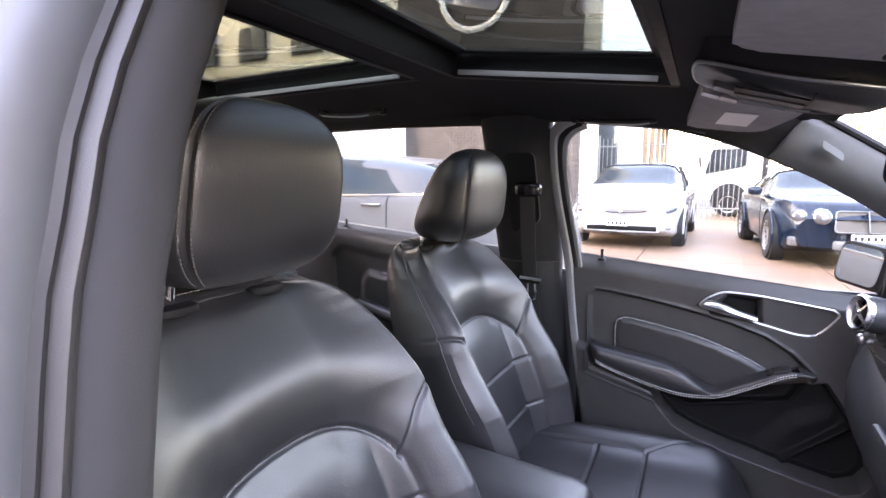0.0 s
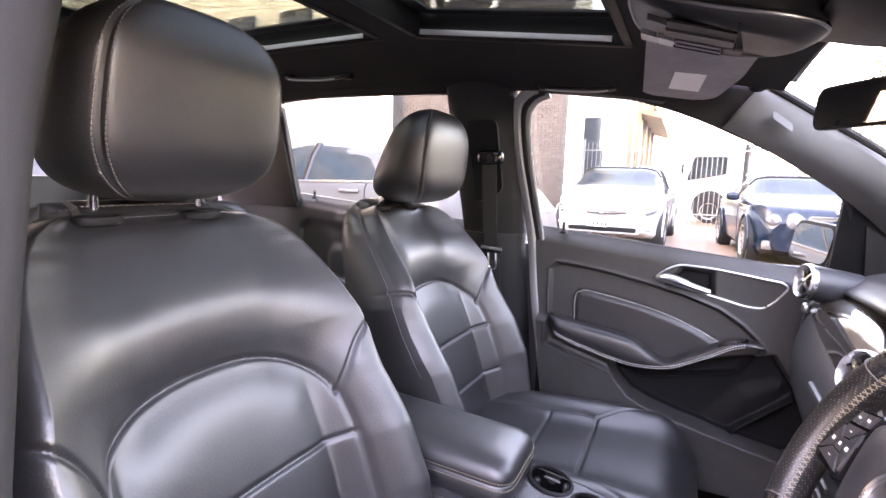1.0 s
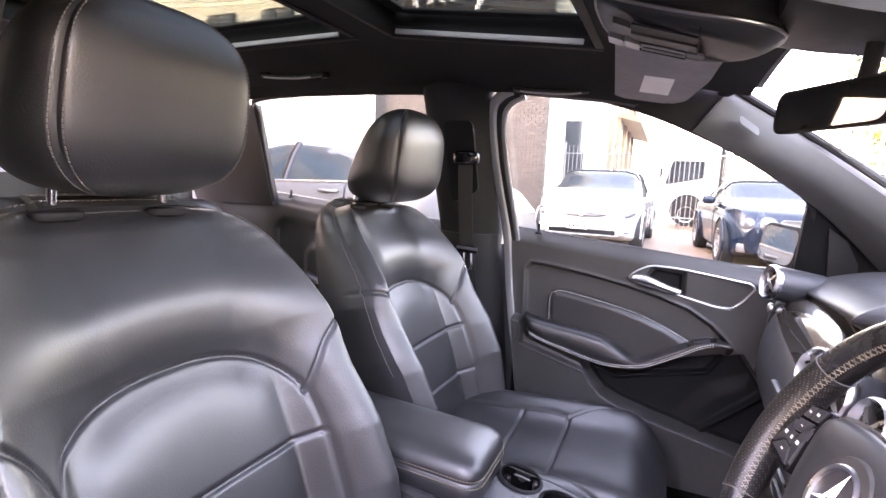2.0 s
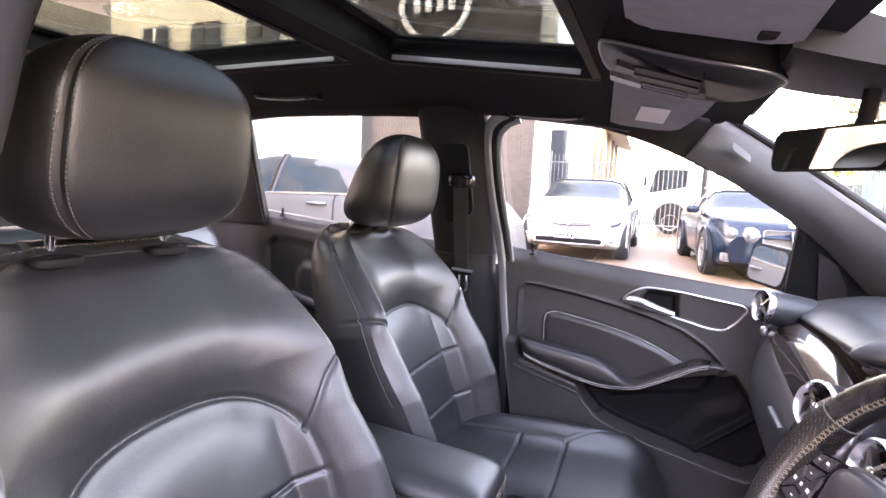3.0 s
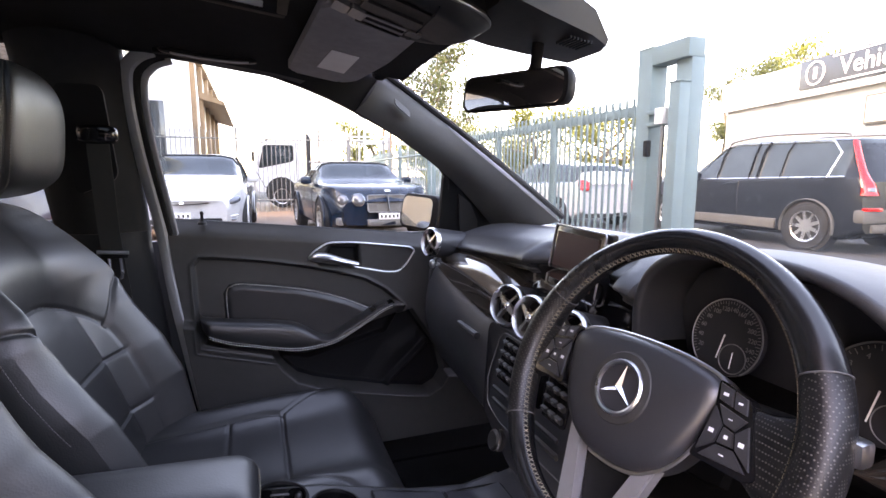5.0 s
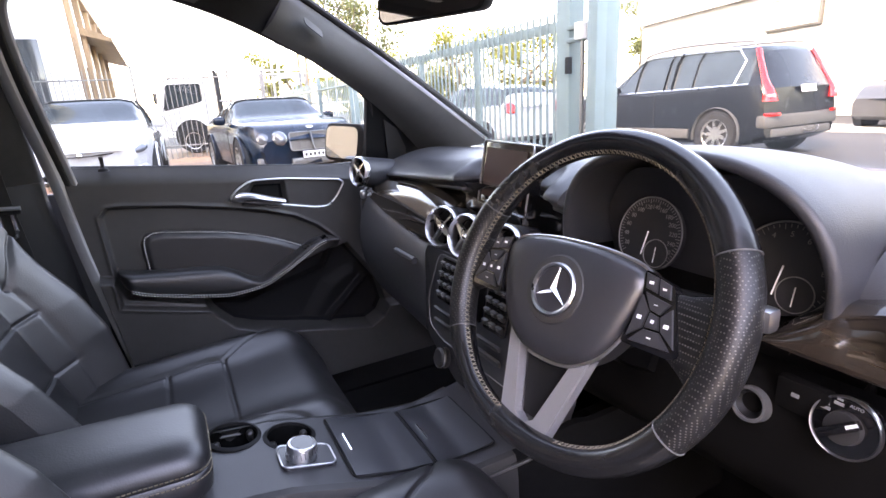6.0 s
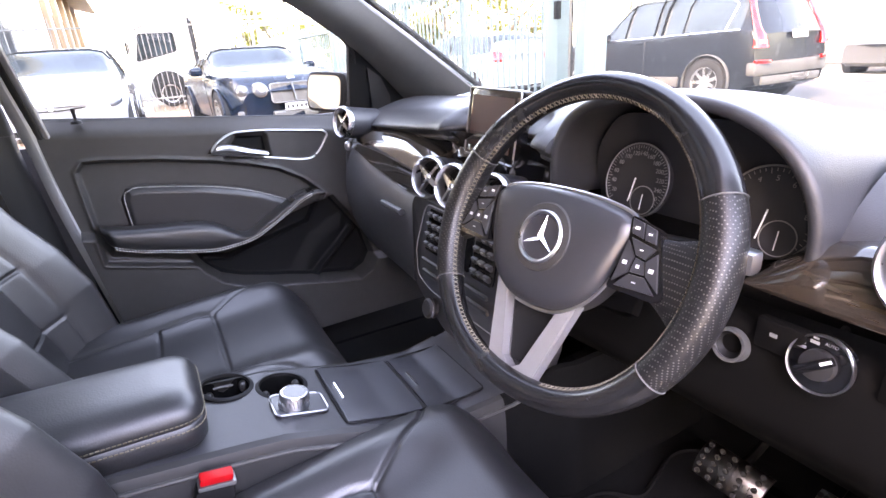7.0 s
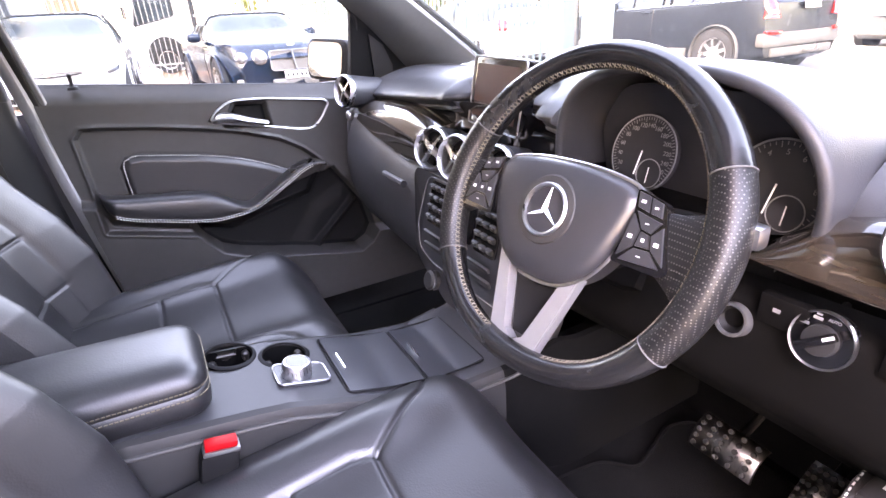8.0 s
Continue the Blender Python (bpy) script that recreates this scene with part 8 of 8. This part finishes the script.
def bar_fence(name, p0, p1, h, gap, m, label, rails=(0.15, 0.9), r=0.011):
    p0, p1 = Vector((*p0, GROUND)), Vector((*p1, GROUND))
    e = thing(name, p0, label, "fence")
    L = (p1 - p0).length
    d = (p1 - p0) / L
    for f in rails:
        bm = bmesh.new()
        tube(bm, [p0 + Vector((0, 0, h * f)), p1 + Vector((0, 0, h * f))], 0.022, 6)
        part("rail", bm, m, e)
    n = int(L / gap)
    me = None
    for k in range(n + 1):
        if me is None:
            bm = bmesh.new()
            cyl(bm, (0, 0, 0.03), (0, 0, h), r, n=6)
            ob = part("bar", bm, m, e)
            ob.matrix_parent_inverse = Matrix.Identity(4)
            me = ob.data
        else:
            ob = new("bar", me)
            ob.parent = e
        ob.location = d * gap * k
    k = 0
    while k * 2.4 <= L:
        q = p0 + d * (k * 2.4)
        bm = bmesh.new()
        box(bm, q + Vector((0, 0, h / 2 + 0.05)), (0.065, 0.065, h + 0.1), 0.006)
        part("post", bm, m, e)
        k += 1
    return e


bar_fence("bar_fence", (-3.0, 15.8), (3.2, 15.8), 2.45, 0.13, M_FENCEDARK, "grey steel bar fence across the yard's far end")
bar_fence("bar_fence", (3.1, 8.8), (3.3, 15.8), 1.72, 0.13, M_GATE, "pale blue-green steel bar fence along the street")


def brick_wall():
    """A tall brick wall: single bricks where they are seen nearest, the rest joined."""
    x0, x1, y, top = -9.6, -3.38, 14.6, 13.0
    e = new("wall_brick")
    tagged(e, "tall grey-brown brick wall of the neighbouring building", "brick wall", kind="structure")
    bm = bmesh.new()
    box(bm, (0.5 * (x0 + x1), y + 0.2, GROUND + top / 2), (x1 - x0, 0.36, top))
    part("mortar_bed", bm, M_MORTAR, e)
    bm = bmesh.new()
    box(bm, (x1 + 0.22, y + 0.42, GROUND + top / 2), (0.44, 0.5, top), 0.01)
    part("end_pier", bm, M_CREAM, e, "cream rendered end pier")
    bw, bh = 0.24, 0.086
    n, me = 0, None
    verts, faces = [], []
    rows = int(top / bh)
    for r in range(rows):
        off = (r % 2) * bw / 2
        for c in range(int((x1 - x0) / bw) + 1):
            xa = x0 + c * bw - off
            xb = min(x1 + 0.01, xa + bw - 0.010)
            xa = max(x0, xa)
            if xb - xa < 0.05:
                continue
            z = GROUND + r * bh
            near = xa > -4.5 and 1.4 < z < 4.6 and n < 300 and xb - xa > 0.2
            if near:
                if me is None:
                    b2 = bmesh.new()
                    box(b2, (0, 0, 0), (bw - 0.010, 0.03, bh - 0.010))
                    ob = part("brick", b2, M_BRICK, e)
                    me = ob.data
                else:
                    ob = new("brick", me)
                    ob.parent = e
                ob.location = (0.5 * (xa + xb), y + 0.008, z + bh / 2)
                n += 1
            else:
                i = len(verts)
                za, zb, ya, yb = z + 0.005, z + bh - 0.005, y - 0.007, y + 0.021
                verts += [(xa, ya, za), (xb, ya, za), (xb, ya, zb), (xa, ya, zb), (xa, yb, za), (xb, yb, za), (xb, yb, zb), (xa, yb, zb)]
                faces += [(i, i + 1, i + 2, i + 3), (i + 3, i + 2, i + 6, i + 7), (i, i + 4, i + 5, i + 1), (i, i + 3, i + 7, i + 4), (i + 1, i + 5, i + 6, i + 2)]
    me2 = bpy.data.meshes.new("brickwork")
    me2.from_pydata(verts, [], faces)
    me2.materials.append(M_BRICK)
    ob = finish(new("brickwork", me2), e)
    tagged(ob, kind="stuff")
    return e


def round_sign():
    c = Vector((-6.75, 14.52, 7.1))
    e = thing("round_sign", c, "large white round sign on the brick wall", "sign")
    bm = bmesh.new()
    lathe(bm, [(1.05, 0), (1.15, 0.04), (1.25, 0.0), (1.15, -0.03)], c, (0, -1, 0), 48, closed=True)
    part("ring", bm, M_SIGNWHITE, e)
    for k in range(4):
        bm = bmesh.new()
        box(bm, c + Vector((-0.6 + 0.4 * k, -0.02, 0)), (0.22, 0.03, 0.6), 0.01)
        part("sign_bar", bm, M_SIGNWHITE, e)


def left_buildings():
    e = thing("cream_building", (-16, 17, GROUND), "cream rendered building with sheet-metal bays", "building")
    bm = bmesh.new()
    box(bm, (-17.6, 18.6, GROUND + 6.5), (16.0, 8.0, 13.0), 0.02)
    part("wall", bm, M_CREAM, e)
    for x in (-10.8, -13.6, -16.4, -19.2):
        # ribbed sheet bays on the ground floor
        xs = np.linspace(-1.0, 1.0, 61)
        f = np.array([[(x + a, 14.55 + 0.03 * math.sin(a * 40), z) for z in (GROUND + 0.1, GROUND + 4.2)] for a in xs])
        grid_part("sheet_bay", f, M_SHEET, e, "grey ribbed sheet bay", back=f + [0, 0.05, 0])
        bm = bmesh.new()
        box(bm, (x + 1.25, 14.5, GROUND + 2.3), (0.42, 0.2, 4.6), 0.02)
        part("column", bm, M_WHITEWALL, e)
        for z in (6.6, 9.6):
            bm = bmesh.new()
            box(bm, (x, 14.56, z), (1.5, 0.08, 1.3), 0.01)
            wn = part("window", bm, M_PIANO, e)
            for s in (-0.37, 0.37):
                bm = bmesh.new()
                box(bm, (x + s, 14.51, z), (0.66, 0.03, 1.16), 0.004)
                part("pane", bm, M_WINDARK, wn)
    return e


def far_house():
    e = thing("timber_house", (-2.1, 25, GROUND), "pale rendered house with brown timber awning and posts", "house")
    bm = bmesh.new()
    box(bm, (-4.7, 26, GROUND + 2.7), (5.2, 14, 5.4), 0.03)
    part("wall", bm, M_WHITEWALL, e)
    bm = bmesh.new()
    plate(bm, [(-2.1, 4.55), (-1.15, 4.15), (-1.15, 4.0), (-2.1, 4.25)], lambda u, v, d: Vector((u, 22.2 + d, v)), 10.4)
    part("awning", bm, M_TIMBER, e)
    bm = bmesh.new()
    box(bm, (-4.7, 26, GROUND + 5.5), (5.6, 14.4, 0.18), 0.02)
    part("roof_edge", bm, M_TIMBER, e)
    for k in range(5):
        bm = bmesh.new()
        box(bm, (-2.02, 19.6 + 2.9 * k, GROUND + 2.7), (0.16, 0.36, 5.4), 0.02)
        part("post", bm, M_TIMBER, e)
    for k in range(4):
        for z, h in ((1.9, 2.2), (4.75, 0.9)):
            bm = bmesh.new()
            box(bm, (-2.08, 21.05 + 2.9 * k, GROUND + z), (0.10, 1.2, h), 0.01)
            part("window", bm, M_WINDARK, e)
    for x in (-6.3, -4.8, -3.3):
        bm = bmesh.new()
        box(bm, (x, 18.98, GROUND + 2.3), (0.8, 0.10, 2.6), 0.01)
        part("window", bm, M_WINDARK, e)



def truck():
    e = new("flatbed_truck")
    tagged(e, "white cab-over truck with open steel tray frame", "truck")
    bm = bmesh.new()
    o = round_outline([(1.0, 0.55), (2.55, 0.55), (2.62, 1.25), (2.40, 2.25), (2.15, 2.35), (1.0, 2.35)], 0.12)
    plate(bm, o, lambda u, v, d: Vector((u, -0.95 + d, v)), 1.90)
    part("cab", bm, M_TRUCKPAINT, e)
    for y in (-0.93, 0.93):
        bm = bmesh.new()
        tube(bm, [(1.02, y, 2.34), (2.12, y, 2.34), (2.38, y, 2.24)], 0.028, 6)
        part("roof_gutter", bm, M_RUBBER, e)
    bm = bmesh.new()
    box(bm, (0.85, 0, 2.50), (0.10, 2.0, 0.10), 0.01)
    part("headboard_rail", bm, M_RUBBER, e, "dark headboard rail")
    for s, y in ((-1, -0.955), (1, 0.955)):
        bm = bmesh.new()
        plate(bm, round_outline([(1.34, 1.62), (1.60, 1.56), (2.46, 1.38), (2.28, 2.14), (1.34, 2.14)], 0.06), lambda u, v, d: Vector((u, y - s * 0.01 + s * d, v)), 0.02)
        sg = part("side_glass", bm, M_CARGLASS, e)
        bm = bmesh.new()
        tube(bm, [(u, y + s * 0.012, v) for u, v in round_outline([(1.34, 1.62), (1.60, 1.56), (2.46, 1.38), (2.28, 2.14), (1.34, 2.14)], 0.06)], 0.022, 6, closed=True)
        part("gasket", bm, M_RUBBER, sg)
        bm = bmesh.new()
        tube(bm, [(1.22, y + s * 0.004, 2.25), (1.22, y + s * 0.004, 0.72), (2.30, y + s * 0.004, 0.72), (2.56, y + s * 0.004, 1.25)], 0.012, 5)
        part("door_gap", bm, M_RUBBER, e)
        bm = bmesh.new()
        box(bm, (2.62, y + s * 0.16, 1.75), (0.10, 0.16, 0.34), 0.03)
        part("wing_mirror", bm, M_BLACK, e)
        bm = bmesh.new()
        lathe(bm, [(0, 0), (0.52, 0), (0.52, -0.1), (0, -0.1)], (1.75, y + s * 0.012, 0.55), (0, s, 0), 28)
        part("arch", bm, M_RUBBER, e)
        for x in (1.75, -1.6):
            wheel(e, (x, s * 0.86, 0.40), 0.40, 0.24, s, 6)
    bm = bmesh.new()
    plate(bm, [(-0.85, 1.42), (0.85, 1.42), (0.80, 2.15), (-0.80, 2.15)], lambda u, v, d: Vector((2.60 - 0.21 * (v - 1.35) + d, u, v)), 0.02)
    part("windscreen", bm, M_CARGLASS, e)
    bm = bmesh.new()
    box(bm, (-0.9, 0, 0.92), (3.9, 2.0, 0.16), 0.02)
    part("tray", bm, M_FENCE, e)
    bm = bmesh.new()
    box(bm, (-0.8, 0, 0.66), (3.8, 0.8, 0.25), 0.02)
    part("chassis", bm, M_RUBBER, e)
    for x in (0.85, -0.6, -2.0):
        for y in (-0.95, 0.95):
            bm = bmesh.new()
            box(bm, (x, y, 1.75), (0.10, 0.08, 1.5), 0.008)
            part("frame_post", bm, M_RUBBER if x > 0.5 else M_FENCEDARK, e)
    for y in (-0.95, 0.95):
        for z in (1.6, 2.48):
            bm = bmesh.new()
            box(bm, (-0.6, y, z), (2.9, 0.05, 0.06), 0.008)
            part("frame_rail", bm, M_FENCE, e)
    e.matrix_basis = pose(2.6, 18.6, GROUND, 0, 0, 172)
    return e


def workshop():
    """White and grey building with a dark sign across the street."""
    e = thing("workshop_building", (24, 21, GROUND), "white over grey workshop building with dark sign", "building")
    a, b = Vector((22.0, 18.65, 0)), Vector((18.2, 5.0, 0))
    d = (b - a).normalized()
    n = Vector((d.y, -d.x, 0))
    n = n if n.dot(Vector((-1, -1, 0))) > 0 else -n
    L = (b - a).length
    ang = math.degrees(math.atan2(d.y, d.x))
    turn = Matrix.Rotation(radians(ang), 4, "Z")
    at = lambda s, z, o=0.0: a + d * s + n * o + Vector((0, 0, GROUND + z))
    bm = bmesh.new()
    box(bm, at(L / 2, 2.15, -3.0), (L, 6.0, 4.3), 0.02, turn)
    part("lower_wall", bm, M_GREYWALL, e)
    bm = bmesh.new()
    box(bm, at(L / 2, 4.87, -2.9), (L + 0.2, 6.3, 1.30), 0.02, turn)
    part("upper_wall", bm, M_WHITEWALL, e)
    bm = bmesh.new()
    box(bm, at(7.6, 5.02, 0.28), (5.3, 0.10, 1.08), 0.01, turn)
    sg = part("sign_board", bm, M_SIGNBLACK, e, "dark sign board with white lettering")
    fr = Matrix((d, Vector((0, 0, 1)), n)).transposed().to_4x4()
    bm = bmesh.new()
    loop = [at(5.72 + 0.42 * math.cos(q), 5.02 + 0.42 * math.sin(q), 0.34) for q in np.linspace(0, 2 * math.pi, 33)[:-1]]
    tube(bm, loop, 0.035, 6, closed=True)
    part("round_mark", bm, M_SIGNWHITE, sg)
    bm = bmesh.new()
    box(bm, at(5.72, 5.02, 0.34), (0.16, 0.03, 0.42), 0.02, turn)
    part("mark_stroke", bm, M_SIGNWHITE, sg)
    letters("Vehicle", 0.90, Matrix.Translation(at(8.15, 5.02, 0.34)) @ fr, M_SIGNWHITE, sg, 0.01)
    for z in (5.47, 4.58):
        bm = bmesh.new()
        box(bm, at(8.3, z, 0.34), (3.6, 0.02, 0.05), 0, turn)
        part("sign_line", bm, M_SIGNWHITE, sg)
    bm = bmesh.new()
    box(bm, at(8.9, 3.4, 0.06), (2.2, 0.12, 1.0), 0.01, turn)
    wn = part("window", bm, M_BEIGECLAD, e)
    bm = bmesh.new()
    box(bm, at(8.9, 3.4, 0.13), (2.0, 0.04, 0.85), 0, turn)
    part("pane", bm, M_CREAM, wn)
    return e


brick_wall()
round_sign()
left_buildings()
far_house()
truck()
workshop()


def street():
    bm = bmesh.new()
    box(bm, (14.0, 0, GROUND - 0.012), (1.6, 90, 0.12), 0.02)
    tagged(part("pavement_far", bm, M_GREYWALL), "pale concrete footpath across the street", "footpath", kind="structure")
    # showroom canopy far down the street
    e = thing("showroom", (22, -2, GROUND), "open showroom with shaded car bays", "building")
    bm = bmesh.new()
    box(bm, (22.5, -2.0, GROUND + 4.3), (8, 11, 1.6), 0.03)
    part("fascia", bm, M_WHITEWALL, e)
    bm = bmesh.new()
    box(bm, (27, -2.0, GROUND + 2.0), (0.3, 11, 4.0), 0.02)
    part("back_wall", bm, M_GREYPAINT, e)
    for y in (-7.3, -4.0, -0.5, 3.3):
        bm = bmesh.new()
        box(bm, (18.7, y, GROUND + 1.8), (0.22, 0.22, 3.6), 0.01)
        part("column", bm, M_SHEET, e)


street()


def small_car(x, y, yaw, paint, label):
    e, F, xs = vehicle("hatchback_car", label, "cars across the street", 4.2, 1.76, 1.46, paint,
                       [(-2.10, 0.90), (-2.0, 1.10), (-1.7, 1.36), (-0.5, 1.46), (0.2, 1.42), (0.95, 1.05), (1.7, 0.92), (2.095, 0.66)],
                       lambda x: 0.94 - 0.02 * x, (0.98, -1.9), (1.28, -1.28, 0.5), 0.31, spokes=5)
    for s in (-1, 1):
        bm = bmesh.new()
        blob(bm, (-2.06, s * 0.68, 0.92), (0.06, 0.13, 0.12), 0.7, 0.7, 12, 8)
        add(e, "tail_lamp", bm, M_TAIL)
    bow(e, 4.2, 1.76, 0.28, 0.22)
    put(e, x, y, yaw)


small_car(7.0, 10.4, 95, M_WHITEPAINT, "white hatchback parked behind the gate")
small_car(10.8, 14.2, 100, M_WHITEPAINT, "white hatchback further along the street")
small_car(15.5, 4.3, 170, M_SILVER, "pale silver hatchback before the showroom")
small_car(17.8, 2.9, 175, M_WHITEPAINT, "white hatchback before the showroom")
small_car(14.8, 1.2, 95, M_SILVER, "silver hatchback at the kerb")


# ---- trees ----
def tree(x, y, h, spread, leaf, seed, label, leaves=2600, size=0.20, trunk=0.20, clear_=0.45):
    rnd = random.Random(seed)
    e = thing("tree", (x, y, GROUND), label, "tree", "street trees")
    base = Vector((x, y, GROUND - 0.1))
    tips = []
    bm = bmesh.new()
    tpts = [base + Vector((rnd.uniform(-0.15, 0.15) * k, rnd.uniform(-0.15, 0.15) * k, h * 0.9 * k / 6)) for k in range(7)]
    tube(bm, spline(tpts, 3), lambda t: trunk * (1 - 0.85 * t), 8)
    part("trunk", bm, M_BARK, e)
    for k in range(11):
        f = clear_ + (0.95 - clear_) * k / 11
        p = base + (tpts[-1] - base) * f
        a = rnd.uniform(0, 2 * math.pi)
        ln = spread * (0.5 + 0.6 * math.sin(math.pi * (f - clear_ + 0.1) / (1.1 - clear_))) * rnd.uniform(0.7, 1.1)
        q = p + Vector((math.cos(a) * ln, math.sin(a) * ln, ln * rnd.uniform(0.2, 0.6)))
        mid_ = p.lerp(q, 0.5) + Vector((0, 0, -0.1 * ln))
        bm = bmesh.new()
        tube(bm, spline([p, mid_, q], 4), lambda t: trunk * 0.35 * (1 - 0.8 * t), 6)
        part("limb", bm, M_BARK, e)
        for t in (0.45, 0.62, 0.8, 1.0):
            tips.append(p.lerp(q, t) + Vector((rnd.uniform(-0.4, 0.4), rnd.uniform(-0.4, 0.4), rnd.uniform(-0.1, 0.5))) * spread * 0.22)
    tips.append(tpts[-1])
    verts, faces = [], []
    for k in range(leaves):
        c = rnd.choice(tips)
        r = spread * 0.15
        p = c + Vector((rnd.gauss(0, r), rnd.gauss(0, r), rnd.gauss(0, r * 0.7)))
        q = Euler((rnd.uniform(0, 6.3), rnd.uniform(0, 6.3), rnd.uniform(0, 6.3))).to_matrix()
        s = size * rnd.uniform(0.6, 1.3)
        i = len(verts)
        for a, b, c2 in ((-0.5, 0, 0), (0, -0.28, 0.08), (0.55, 0, 0), (0, 0.28, 0.08)):
            verts.append(tuple(p + q @ Vector((a * s, b * s, c2 * s))))
        faces += [(i, i + 1, i + 2), (i, i + 2, i + 3)]
    me = bpy.data.meshes.new("crown")
    me.from_pydata(verts, [], faces)
    me.materials.append(leaf)
    ob = finish(new("crown", me), e)
    ob["kind"] = "stuff"
    return e


tree(9.6, 28.5, 9.8, 2.6, M_LEAFDARK, 1, "tall sparse gum tree with pale limbs", 5200, 0.17)
tree(12.6, 33.0, 9.0, 2.4, M_LEAFDARK, 2, "sparse gum tree behind the fence", 4200, 0.17)
tree(8.6, 24.5, 4.6, 2.0, M_LEAF, 3, "yellow-green leafy shrub tree", 7000, 0.14, clear_=0.2)
tree(12.0, 20.8, 3.9, 2.3, M_LEAF, 4, "yellow-green leafy shrub tree", 8000, 0.14, clear_=0.15)
tree(16.0, 20.2, 4.2, 2.3, M_LEAF, 5, "yellow-green leafy tree beside the workshop", 8000, 0.14, clear_=0.15)
tree(24.6, 20.6, 7.6, 2.1, M_LEAFDARK, 6, "gum tree behind the workshop roof", 6000, 0.17)
tree(28.5, 18.6, 9.2, 2.4, M_LEAF, 7, "tall leafy tree behind the workshop roof", 6000, 0.18)
tree(5.6, 26.0, 4.0, 1.5, M_LEAF, 8, "leafy tree behind the truck", 4200, 0.14, clear_=0.3)


def scaffold():
    """Steel racks of a yard behind the fence."""
    e = thing("storage_rack", (6.0, 21.0, GROUND), "tall open steel storage rack", "rack")
    for x in (4.2, 5.3, 6.4, 7.5):
        for y in (20.4, 21.6):
            bm = bmesh.new()
            box(bm, (x, y, GROUND + 1.9), (0.09, 0.09, 3.8), 0.008)
            part("upright", bm, M_TIMBER if x in (5.3,) else M_FENCE, e)
    for z in (1.4, 2.5, 3.6):
        for y in (20.4, 21.6):
            bm = bmesh.new()
            box(bm, (5.85, y, GROUND + z), (3.4, 0.06, 0.08), 0.006)
            part("beam", bm, M_FENCE, e)


scaffold()


def shade_blocks():
    """Blocks added behind the camera that shade the yard; mirrors and glossy surfaces reflect them."""
    # invented block, set where it keeps the sun off yard and car
    e = thing("office_block", (-22, 1, GROUND), "tall tan block added out of view to shade the yard", "building")
    bm = bmesh.new()
    box(bm, (-22, -3.0, GROUND + 7), (22, 20, 14), 0.03)
    part("wall", bm, M_TAN, e)
    for k in range(6):
        for z in (1.6, 5.0, 8.4, 11.6):
            bm = bmesh.new()
            box(bm, (-10.96, -10.6 + 3 * k, GROUND + z), (0.10, 1.8, 1.8), 0.02)
            part("window", bm, M_WINDARK, e)
    # invented block, which hides low sky from the driver's doorway
    e = thing("tan_building", (6, -19, GROUND), "tan block added out of view to dim the doorway", "building")
    bm = bmesh.new()
    box(bm, (6, -19, GROUND + 3.1), (34, 6, 6.2), 0.03)
    part("wall", bm, M_TAN, e)
    for k in range(5):
        bm = bmesh.new()
        box(bm, (-4 + 5 * k, -15.96, GROUND + 1.6), (2.4, 0.10, 2.0), 0.02)
        part("window", bm, M_WINDARK, e)


shade_blocks()
